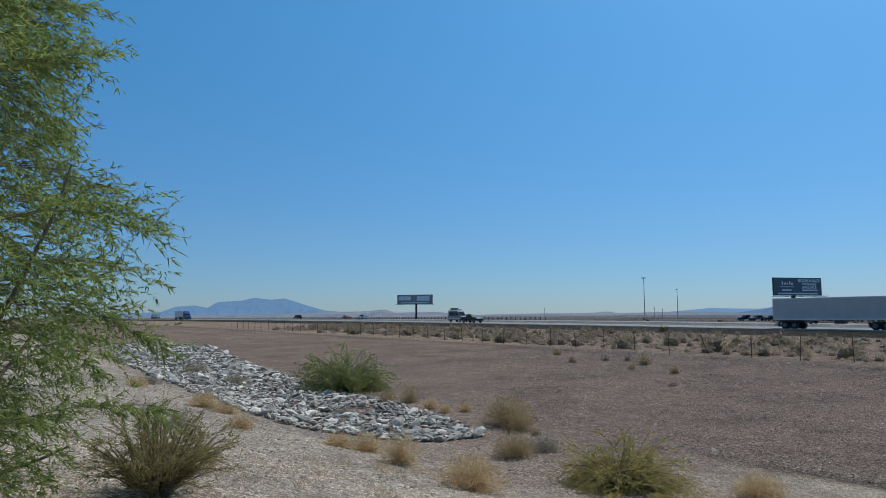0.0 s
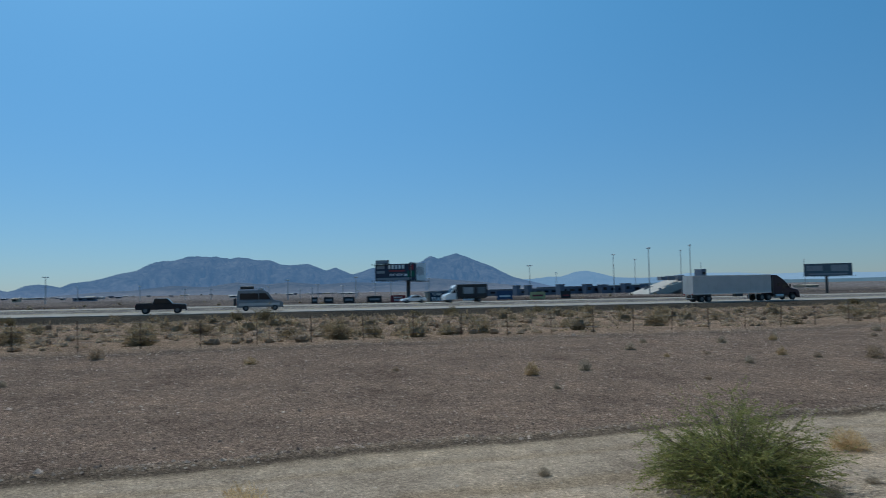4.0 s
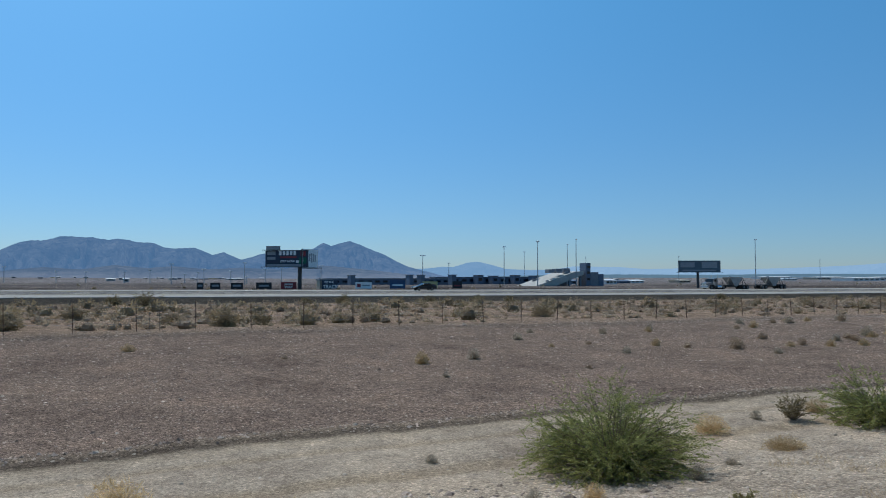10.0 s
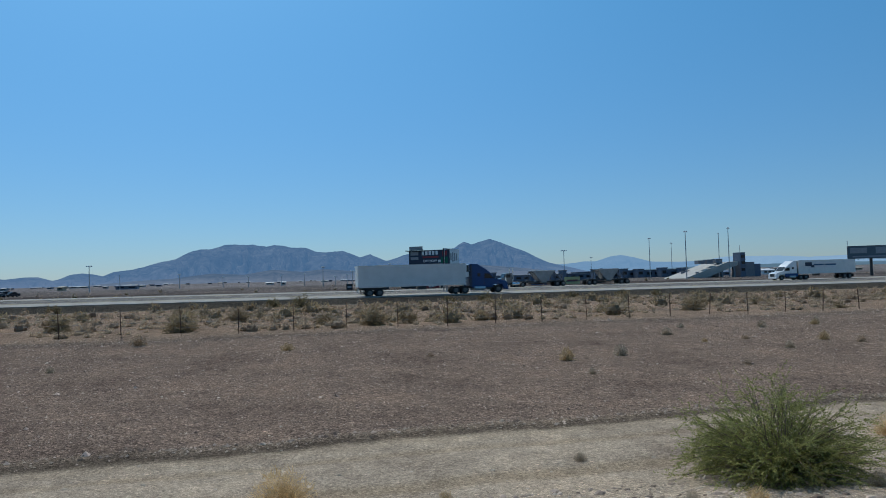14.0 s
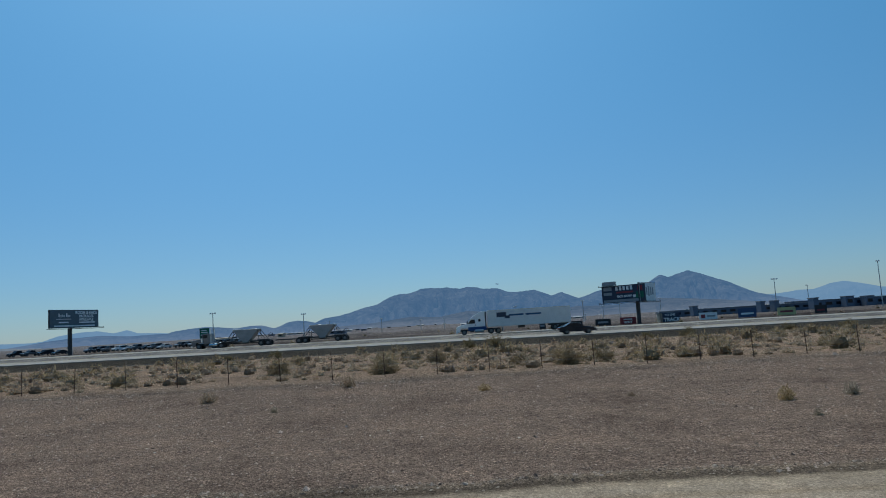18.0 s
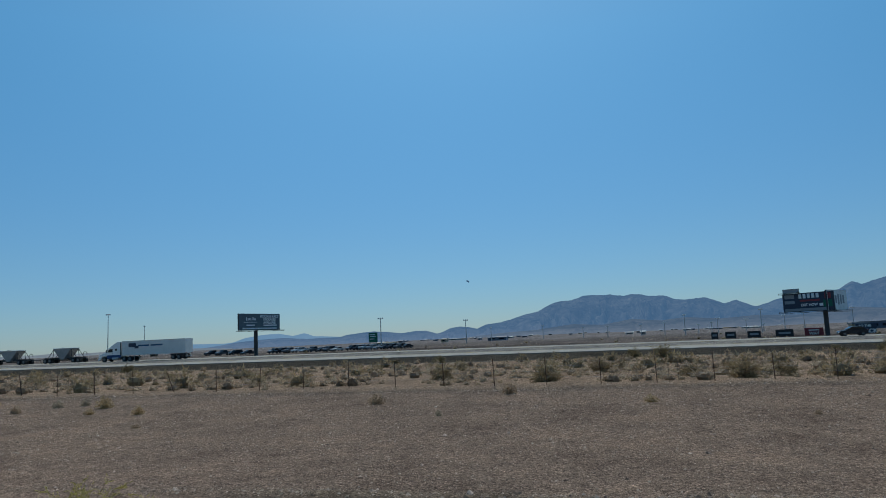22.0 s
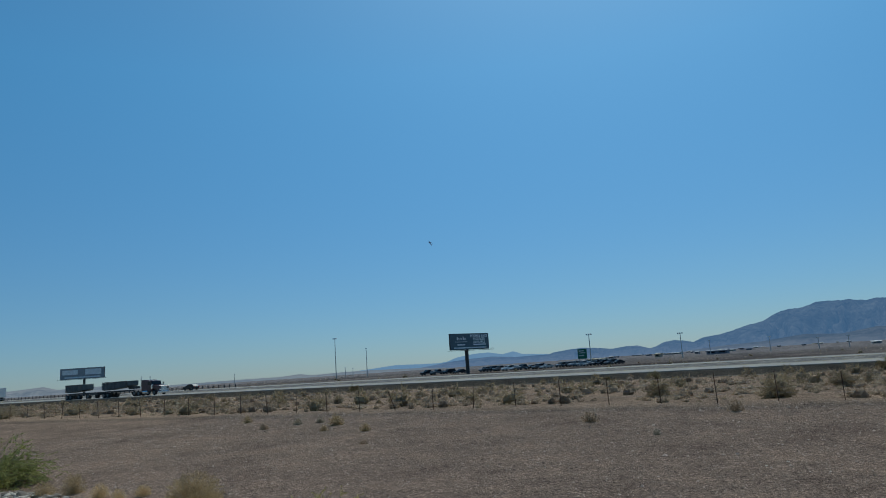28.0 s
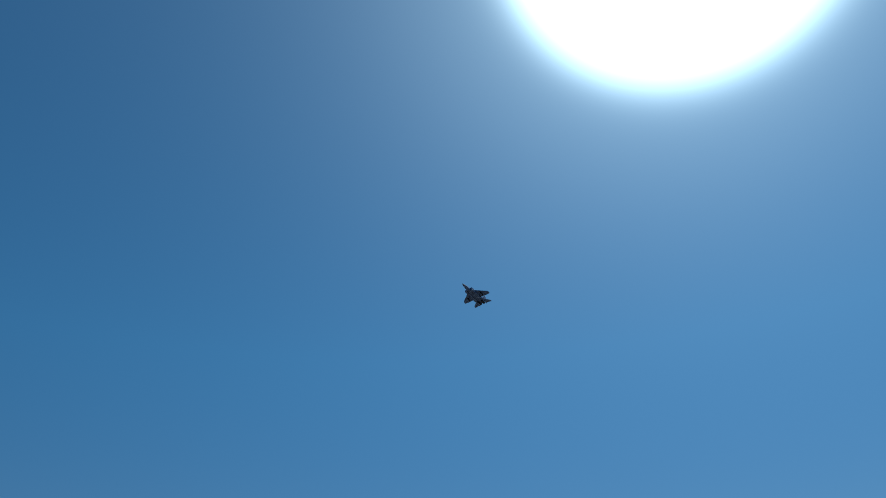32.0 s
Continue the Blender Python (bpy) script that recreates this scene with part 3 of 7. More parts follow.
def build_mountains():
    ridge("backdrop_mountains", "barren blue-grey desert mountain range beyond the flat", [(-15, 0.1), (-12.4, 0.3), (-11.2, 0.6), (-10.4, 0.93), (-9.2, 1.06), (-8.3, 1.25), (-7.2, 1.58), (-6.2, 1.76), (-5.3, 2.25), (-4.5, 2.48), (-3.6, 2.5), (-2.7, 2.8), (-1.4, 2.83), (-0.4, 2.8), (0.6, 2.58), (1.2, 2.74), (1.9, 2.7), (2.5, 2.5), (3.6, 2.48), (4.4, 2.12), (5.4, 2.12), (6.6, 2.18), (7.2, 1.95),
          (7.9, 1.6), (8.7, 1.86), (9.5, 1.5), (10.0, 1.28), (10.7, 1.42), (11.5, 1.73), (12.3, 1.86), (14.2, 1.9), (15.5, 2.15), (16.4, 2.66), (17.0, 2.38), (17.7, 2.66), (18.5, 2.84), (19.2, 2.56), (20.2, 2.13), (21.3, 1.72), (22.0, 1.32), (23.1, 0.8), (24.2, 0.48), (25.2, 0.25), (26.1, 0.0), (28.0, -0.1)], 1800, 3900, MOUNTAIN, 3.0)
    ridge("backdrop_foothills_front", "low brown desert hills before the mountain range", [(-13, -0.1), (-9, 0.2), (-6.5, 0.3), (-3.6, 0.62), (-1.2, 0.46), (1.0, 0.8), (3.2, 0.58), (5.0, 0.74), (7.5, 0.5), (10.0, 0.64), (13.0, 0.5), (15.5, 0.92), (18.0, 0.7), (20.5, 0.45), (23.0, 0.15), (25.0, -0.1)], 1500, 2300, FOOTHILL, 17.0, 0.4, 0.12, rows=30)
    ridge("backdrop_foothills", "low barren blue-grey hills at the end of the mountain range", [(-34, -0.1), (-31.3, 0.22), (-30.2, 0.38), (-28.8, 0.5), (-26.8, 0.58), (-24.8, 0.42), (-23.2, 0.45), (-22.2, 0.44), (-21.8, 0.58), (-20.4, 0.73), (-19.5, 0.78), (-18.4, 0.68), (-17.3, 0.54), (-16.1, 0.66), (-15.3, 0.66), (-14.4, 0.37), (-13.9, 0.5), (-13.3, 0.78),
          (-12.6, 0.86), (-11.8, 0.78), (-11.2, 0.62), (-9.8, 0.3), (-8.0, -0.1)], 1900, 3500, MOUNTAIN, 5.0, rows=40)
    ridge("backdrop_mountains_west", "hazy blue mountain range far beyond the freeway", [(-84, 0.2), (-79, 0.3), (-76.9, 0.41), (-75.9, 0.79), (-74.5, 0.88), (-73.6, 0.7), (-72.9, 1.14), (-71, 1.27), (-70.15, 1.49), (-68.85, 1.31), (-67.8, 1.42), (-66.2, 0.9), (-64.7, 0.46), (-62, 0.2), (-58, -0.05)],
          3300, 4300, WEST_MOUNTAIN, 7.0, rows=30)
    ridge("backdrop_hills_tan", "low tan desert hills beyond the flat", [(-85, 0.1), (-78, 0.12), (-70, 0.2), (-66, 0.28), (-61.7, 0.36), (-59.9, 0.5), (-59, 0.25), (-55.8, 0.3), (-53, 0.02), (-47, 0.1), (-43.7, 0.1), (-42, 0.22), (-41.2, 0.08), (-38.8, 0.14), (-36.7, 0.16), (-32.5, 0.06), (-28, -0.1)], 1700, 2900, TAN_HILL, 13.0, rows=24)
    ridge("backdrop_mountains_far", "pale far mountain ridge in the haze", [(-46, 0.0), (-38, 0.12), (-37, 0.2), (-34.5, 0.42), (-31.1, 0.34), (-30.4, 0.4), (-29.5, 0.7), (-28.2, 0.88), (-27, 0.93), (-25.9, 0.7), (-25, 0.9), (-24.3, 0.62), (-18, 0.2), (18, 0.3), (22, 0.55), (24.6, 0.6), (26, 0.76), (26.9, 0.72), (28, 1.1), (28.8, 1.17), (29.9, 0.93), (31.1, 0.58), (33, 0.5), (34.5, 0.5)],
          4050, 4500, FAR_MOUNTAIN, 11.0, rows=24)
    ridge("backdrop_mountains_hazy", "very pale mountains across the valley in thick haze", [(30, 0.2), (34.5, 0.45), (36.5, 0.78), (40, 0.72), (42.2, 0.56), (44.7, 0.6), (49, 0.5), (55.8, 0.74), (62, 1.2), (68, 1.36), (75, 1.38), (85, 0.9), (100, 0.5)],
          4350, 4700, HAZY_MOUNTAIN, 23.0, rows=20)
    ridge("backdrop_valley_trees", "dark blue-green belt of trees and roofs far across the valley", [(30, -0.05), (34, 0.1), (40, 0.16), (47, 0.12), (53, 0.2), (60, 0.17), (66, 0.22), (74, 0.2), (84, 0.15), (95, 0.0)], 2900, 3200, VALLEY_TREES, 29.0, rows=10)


build_ground()
build_roads()
build_mountains()

# ---- plants ----
def unit(v):
    return v / (math.sqrt(v[0] * v[0] + v[1] * v[1] + v[2] * v[2]) + 1e-9)


class Plant:
    """Collects wood and leaves of one plant as two meshes."""

    def __init__(self, seed):
        self.rng = np.random.RandomState(seed)
        self.wv, self.wf, self.lv, self.lf, self.sprays = [], [], [], [], []

    def grow(self, start, way, length, steps, wander, droop):
        p, d = np.array(start, float), unit(np.array(way, float))
        out = [p.copy()]
        for _ in range(steps):
            d = unit(d + self.rng.normal(0, wander, 3) + np.array((0, 0, -droop)))
            p = p + d * length / steps
            out.append(p.copy())
        return out

    def tube(self, path, r0, r1, sides=3):
        base = len(self.wv)
        p = np.array(path)
        d = np.gradient(p, axis=0)
        a = np.cross(d, (0.31, 0.2, 0.93))
        a /= np.linalg.norm(a, axis=1, keepdims=True) + 1e-9
        b = np.cross(d, a)
        b /= np.linalg.norm(b, axis=1, keepdims=True) + 1e-9
        r = np.linspace(r0, r1, len(p))[:, None, None]
        w = 2 * math.pi * np.arange(sides) / sides
        ring = p[:, None] + r * (np.cos(w)[None, :, None] * a[:, None] + np.sin(w)[None, :, None] * b[:, None])
        self.wv += ring.reshape(-1, 3).tolist()
        for k in range(len(path) - 1):
            q = base + k * sides
            for s in range(sides):
                self.wf.append((q + s, q + (s + 1) % sides, q + sides + (s + 1) % sides, q + sides + s))

    def spray(self, path, per_step, length, width, spread=0.7, hang=0.0, start=0.2):
        """Leaves along a twig."""
        n = len(path) - 1
        pts = np.array(path)
        k = np.repeat(np.arange(max(0, math.ceil(start * n) - 1), n), per_step)
        if not len(k):
            return
        d = pts[k + 1] - pts[k]
        at = pts[k] + d * self.rng.rand(len(k), 1)
        way = d / (np.linalg.norm(d, axis=1, keepdims=True) + 1e-9) + self.rng.normal(0, spread, (len(k), 3)) + np.array((0, 0, -hang))
        self.sprays.append((at, way, length * self.rng.uniform(0.6, 1.2, len(k)), np.full(len(k), width)))

    def unfold(self):
        """Turns all the sprays into slim pointed leaves."""
        if not self.sprays:
            return
        at, way, length, width = (np.concatenate(c) for c in zip(*self.sprays))
        way /= np.linalg.norm(way, axis=1, keepdims=True) + 1e-9
        side = np.cross(way, self.rng.normal(0, 1, way.shape))
        side *= (width / 2 / (np.linalg.norm(side, axis=1) + 1e-9))[:, None]
        tip = at + way * length[:, None]
        low = at + way * (0.12 * length)[:, None]
        v = np.stack([low + side, tip, low - side], 1).reshape(-1, 3)
        k = len(self.lv)
        self.lv += v.tolist()
        self.lf += (k + np.arange(len(v)).reshape(-1, 3)).tolist()

    def finish(self, name, label, category, at, wood, leaves, group="", wood_name="wood", leaf_name="foliage"):
        ob = thing(name, label, category, Matrix.Translation(at), group)
        self.unfold()
        if self.wv:
            raw(wood_name, self.wv, self.wf, wood, ob)
        if self.lv:
            tagged(raw(leaf_name, self.lv, self.lf, leaves, ob), kind="stuff" if leaf_name == "stalk_tangle" else "")
        return ob


def on_land(x, y, sink=0.03):
    return (x, y, float(land(x, y)) - sink)


def feathery_bush(seed, width, height, shoots, leaf=0.045, twigs=9, leaves=5, leaf_width=0.013, arch=0.16, wander=0.12):
    """A low dome of shoots that rise, arch outwards and bear side twigs with many small leaves."""
    pl = Plant(seed)
    r = width / 2
    for _ in range(shoots):
        a = pl.rng.uniform(0, 2 * math.pi)
        up = 0.08 + 0.92 * pl.rng.beta(1.05, 1.25)
        flat = math.sqrt(1 - up * up)
        way = np.array((math.cos(a) * flat * r, math.sin(a) * flat * r, up * height * 0.94 + 0.06))
        length = np.linalg.norm(way) * pl.rng.uniform(0.66, 1.0)
        root = np.array((math.cos(a), math.sin(a), 0)) * r * 0.12 * pl.rng.rand()
        path = pl.grow(root, way + np.array((0, 0, (0.2 + 0.45 * flat) * height)), length * 1.06, 7, wander, arch)
        path = [np.array((p[0], p[1], max(p[2], 0.03))) for p in path]
        pl.tube(path[::2] + [path[-1]] * (len(path) % 2 == 0), 0.010 * (0.5 + width / 3), 0.002)
        pl.spray(path, leaves, leaf, leaf_width, 0.8, 0.0, 0.45)
        for _ in range(twigs):
            k = pl.rng.randint(2, 8)
            d = unit(path[k] - path[k - 1])
            sub = pl.grow(path[k], d * np.array((1, 1, 0.6)) + pl.rng.normal(0, 0.5, 3) * np.array((1, 1, 0.6)), length * pl.rng.uniform(0.12, 0.3), 3, 0.15, 0.02)
            pl.spray(sub, leaves + 2, leaf, leaf_width, 0.55, 0.0, 0.0)
    return pl


def dry_bush(seed, width, height, blades, curl=0.35, thick=0.006):
    """A dry tangle: fine stalks that fan out from the root and curl in at the tips."""
    pl = Plant(seed)
    r = width / 2
    for _ in range(blades):
        a = pl.rng.uniform(0, 2 * math.pi)
        up = pl.rng.rand() ** 0.8
        flat = math.sqrt(1 - min(0.98, up) ** 2)
        way = np.array((math.cos(a) * flat * r, math.sin(a) * flat * r, up * height + 0.02))
        start = way * pl.rng.uniform(0.06, 0.88)
        length = np.linalg.norm(way) * pl.rng.uniform(0.09, 0.24)
        path = pl.grow(start, way + pl.rng.normal(0, 0.75 * r, 3), length, 2, curl, 0.03)
        path = [np.array((p[0], p[1], max(p[2], 0.0))) for p in path]
        pl.rng.rand()
        side = unit(np.cross(path[-1] - path[0], pl.rng.normal(0, 1, 3))) * thick * (0.5 + width)
        k = len(pl.lv)
        for q, p in enumerate(path):
            w = side * (1 - q / 3)
            pl.lv += [tuple(p + w), tuple(p - w)]
        for q in range(len(path) - 1):
            pl.lf.append((k + 2 * q, k + 2 * q + 1, k + 2 * q + 3, k + 2 * q + 2))
    return pl


# x, y, width and height of the tall green bushes that stand above the brush
CREOSOTES = ((4.2, 74.5, 3.0, 1.9), (1.3, 81.5, 2.0, 1.4), (21.9, 81.5, 1.5, 1.1), (26.5, 81.5, 2.3, 1.3), (38.0, 81.5, 2.2, 1.0), (44.7, 81.5, 2.0, 1.2), (49.8, 81.5, 1.9, 1.0), (-21.0, 81.5, 2.1, 1.1), (-26.3, 81.5, 1.1, 0.6), (-63.3, 81.5, 2.3, 1.3), (89.2, 81.5, 1.5, 1.4))


def build_near_shrubs():
    # the round feathery bush beside the track
    feathery_bush(11, 2.45, 1.42, 300, twigs=15, leaves=8, leaf=0.031, leaf_width=0.0115).finish("shrub", "dense round feathery green bush beside the dirt track", "bush", on_land(6.78, 8.2), BARK, LEAF_BUSH)
    feathery_bush(12, 3.5, 1.8, 190, twigs=11, leaves=5, leaf=0.07, leaf_width=0.025).finish("shrub", "broad dark green bush among the broken stones", "bush", on_land(-23.9, 12.2), BARK, LEAF_BUSH)
    feathery_bush(13, 2.3, 1.2, 140, twigs=11, leaves=5, leaf=0.045, leaf_width=0.018).finish("shrub", "spreading green bush at the edge of the dirt track", "bush", on_land(14.35, 9.1), BARK, LEAF_BUSH)
    feathery_bush(14, 1.3, 0.95, 70, leaf=0.055, leaf_width=0.02).finish("shrub", "yellowing bush behind a green one", "bush", on_land(17.5, 9.9), BARK, LEAF_YELLOW)
    feathery_bush(15, 3.2, 0.95, 120, leaf=0.08, leaf_width=0.03, twigs=7).finish("shrub", "low wide green bush along the dirt track", "bush", on_land(25.3, 10.7), BARK, LEAF_BUSH)
    feathery_bush(16, 1.8, 0.85, 60, leaf=0.08, leaf_width=0.03, twigs=7).finish("shrub", "open olive-green bush with bare stems on gravel", "bush", on_land(23.4, 8.0), BARK, LEAF_CREOSOTE)
    feathery_bush(17, 2.1, 1.0, 60, leaf=0.1, leaf_width=0.04, twigs=6).finish("shrub", "dark twiggy bush at the foot of the slope", "bush", on_land(45.2, 12.8), BARK, LEAF_CREOSOTE)
    feathery_bush(18, 3.4, 1.7, 90, leaf=0.1, leaf_width=0.04, twigs=7).finish("shrub", "large green bush far down the wash", "bush", on_land(53.3, 10.3), BARK, LEAF_BUSH)
    feathery_bush(19, 2.35, 0.95, 190, leaf=0.032, leaf_width=0.0125, twigs=16, leaves=7, arch=0.2, wander=0.2).finish("shrub", "airy yellow-green bush with thin stems", "bush", on_land(-8.1, 9.2), BARK, LEAF_YELLOW)
    feathery_bush(20, 1.5, 1.1, 85, leaf=0.022, leaf_width=0.009, twigs=20, leaves=9, arch=0.06).finish("shrub", "open olive-green bush with bare stems on pale gravel", "bush", on_land(-7.35, 1.75), BARK, LEAF_OLIVE)
    feathery_bush(22, 0.26, 0.2, 30, leaf=0.03, leaf_width=0.01, twigs=5, leaves=4, arch=0.02).finish("shrub", "small stiff olive-green seedling on pale gravel", "bush", on_land(5.95, 5.16), BARK, LEAF_OLIVE)
    pl = feathery_bush(21, 0.8, 0.66, 40, twigs=7, leaves=2, arch=0.03)
    pl.finish("shrub", "sparse brown bush with bare sticks", "bush", on_land(13.04, 10.08), BARK, LEAF_CREOSOTE)
    for k, (x, y, w, h) in enumerate(((-3.6, 35.2, 1.5, 0.9), (-9.8, 38.9, 1.5, 0.85), (-1.2, 45.8, 2.2, 1.05), (5.5, 35.0, 1.7, 0.9), (7.4, 36.0, 1.4, 0.7), (3.4, 37.9, 1.3, 0.65), (26.3, 39.0, 1.8, 0.9))):
        feathery_bush(80 + k, w, h, 80, leaf=0.055, leaf_width=0.021, twigs=9, leaves=4, arch=0.1, wander=0.3).finish("shrub", "rounded brownish-olive bush just behind the wire fence", "bush", on_land(x, y), BARK, BRUSH_OLIVE, "bushes behind the fence")
    # tall green bushes that stand above the brush
    for k, (x, y, w, h) in enumerate(CREOSOTES):
        feathery_bush(30 + k, w, h, 75, leaf=0.065, leaf_width=0.028, twigs=11, leaves=4, arch=0.1, wander=0.34).finish("shrub", "dusty green creosote bush on the brush flat", "bush", on_land(x, y), BARK, LEAF_CREOSOTE, "creosote bushes on the flat")


def build_tumbleweeds():
    wash = ((-10.3, 6.29, 0.70, 0.56, 0), (-11.61, 6.33, 0.68, 0.36, 0), (-11.95, 5.94, 0.58, 0.28, 0), (-8.25, 6.23, 0.98, 0.52, 0), (-13.95, 11.72, 1.3, 0.78, 1), (-13.2, 11.42, 0.74, 0.5, 1),
            (-11.0, 9.38, 0.95, 0.5, 1), (-11.0, 10.2, 0.72, 0.36, 2), (-19.2, 11.24, 0.66, 0.48, 1), (-19.2, 12.05, 0.66, 0.56, 1), (-17.55, 11.72, 0.5, 0.38, 0), (-16.74, 11.7, 0.4, 0.3, 0),
            (-16.6, 12.32, 0.44, 0.3, 0), (-28.1, 9.38, 1.0, 0.52, 2), (-12.56, 11.34, 0.28, 0.18, 1), (-18.14, 5.29, 0.8, 0.42, 0), (-16.99, 5.49, 0.68, 0.28, 0))
    bank = ((-22.86, 4.66, 0.7, 0.36, 0), (-6.41, 10.43, 0.82, 0.38, 0), (-34.0, 9.5, 1.2, 0.6, 2), (-13.6, 4.7, 0.6, 0.3, 0), (-12.8, 3.3, 0.5, 0.3, 2), (-25.0, 5.5, 0.8, 0.3, 2), (0.24, 9.45, 0.84, 0.52, 0), (10.5, 9.9, 0.69, 0.36, 0),
            (10.49, 8.25, 0.7, 0.25, 1), (5.37, 6.87, 0.3, 0.24, 0), (7.21, 7.01, 0.3, 0.23, 2), (12.34, 10.41, 0.27, 0.22, 2), (14.37, 10.53, 0.58, 0.33, 1), (8.49, 7.61, 0.22, 0.12, 2), (4.78, 10.2, 0.22, 0.15, 2))
    trackside = ((4.75, 7.21, 0.24, 0.2, 2), (18.23, 9.68, 0.57, 0.34, 1), (20.23, 8.94, 0.9, 0.36, 1), (27.2, 8.0, 0.4, 0.27, 2), (32.9, 8.9, 0.56, 0.32, 2), (32.3, 7.53, 0.54, 0.31, 2), (30.6, 9.4, 0.4, 0.22, 2), (35.5, 9.0, 0.5, 0.25, 2), (11.21, 4.3, 0.32, 0.22, 2), (11.88, 4.24, 0.22, 0.22, 2), (13.78, 3.94, 0.26, 0.17, 2), (2.2, 8.6, 0.22, 0.24, 1))
    rows = wash + bank + trackside
    looks = ((DRY_TAN, "dry straw-coloured tumbleweed on pale gravel"), (DRY_BROWN, "dry reddish-brown tumbleweed beside the wash"), (DRY_GREY, "low grey dead shrub on the gravel"))
    for k, (x, y, w, h, kind) in enumerate(rows):
        dry_bush(60 + k, w * 1.2, h * 1.08, int(850 + 2000 * w), thick=0.0033).finish("tumbleweed", looks[kind][1], "tumbleweed", on_land(x, y), BARK, looks[kind][0], "dry tumbleweeds in the wash", leaf_name="stalk_tangle")


def build_slope_tufts():
    """Single dry tufts on the gravel slope."""
    rng = np.random.RandomState(5)
    spots = [(9.15, 20.2, 0.5), (11.22, 20.6, 0.46), (22.5, 19.8, 0.6), (27.1, 19.1, 0.42), (38.7, 21.8, 0.55), (-4.6, 29.6, 0.6), (0.9, 25.85, 0.48), (15.9, 25.4, 0.48), (-9.3, 26.3, 0.65), (-21.85, 26.6, 0.72), (17.9, 27.5, 0.35),
             (24.3, 21.5, 0.45), (25.3, 19.6, 0.4), (29.6, 20.6, 0.42), (31.0, 21.0, 0.5), (33.4, 21.4, 0.5), (36.1, 21.3, 0.5), (40.9, 22.4, 0.5), (44.0, 22.9, 0.6), (47.5, 22.6, 0.5), (52, 24, 0.6), (20.3, 21.9, 0.4),
             (8.6, 17.4, 0.25), (13.6, 17.6, 0.25), (-18.5, 24.4, 0.48), (-24.6, 27.0, 0.5), (-16.0, 21.0, 0.3), (-21.15, 24.9, 0.42), (-23.8, 27.75, 0.45), (-25.2, 25.3, 0.45), (-29.0, 27.9, 0.5), (-6.0, 23.0, 0.25), (5.3, 22.2, 0.25), (56, 26, 0.7), (50, 27, 0.5)]
    spots += [(34.3, 22.4, 0.5), (35.4, 21.9, 0.45), (37.1, 22.5, 0.55), (40.3, 23.0, 0.6), (52.0, 26.0, 0.6), (68.4, 29.5, 0.7), (30.6, 20.4, 0.45), (63.3, 24.7, 0.7), (68.0, 25.7, 0.7), (80.6, 27.0, 0.8), (73.7, 27.0, 0.7), (24.5, 26.9, 0.4), (26.7, 22.1, 0.5), (37.4, 29.2, 0.5), (32.8, 28.7, 0.55), (35.3, 28.5, 0.4), (39.1, 29.1, 0.5),
              (42.2, 29.2, 0.5), (30.1, 26.5, 0.35), (31.7, 26.8, 0.5), (33.6, 21.8, 0.6), (34.1, 20.9, 0.45), (39.8, 22.5, 0.7), (66.1, 28.2, 0.7), (50.4, 25.1, 0.6), (60.7, 23.3, 0.6), (21.2, 26.4, 0.4), (17.9, 23.2, 0.3), (15.9, 22.9, 0.25), (17.5, 20.4, 0.35), (20.8, 20.7, 0.35), (24.0, 26.4, 0.4), (22.7, 18.1, 0.4), (26.2, 19.75, 0.42), (28.9, 18.9, 0.5), (36.7, 28.5, 0.55), (41.2, 28.3, 0.6)]
    kinds = [dry_bush(200 + k, 1.0, 0.6, 640, thick=0.0125).finish("dry_tuft", "dry brown tuft on the gravel slope", "tuft", (0, -400, 0), BARK, (DRY_BROWN, DRY_GREY, BRUSH_BROWN)[k % 3], "dry tufts on the slope", leaf_name="stalk_tangle") for k in range(3)]
    for k, (x, y, w) in enumerate(spots):
        src = kinds[k % 3]
        if k < 3:
            ob = src
        else:
            ob = copy_thing(src, Matrix())
        w *= 1.25
        ob.matrix_basis = Matrix.Translation(on_land(x, y)) @ pose(0, 0, 0, 0, 0, rng.uniform(0, 360)) @ Matrix.Diagonal((w, w, w * rng.uniform(0.8, 1.3), 1))


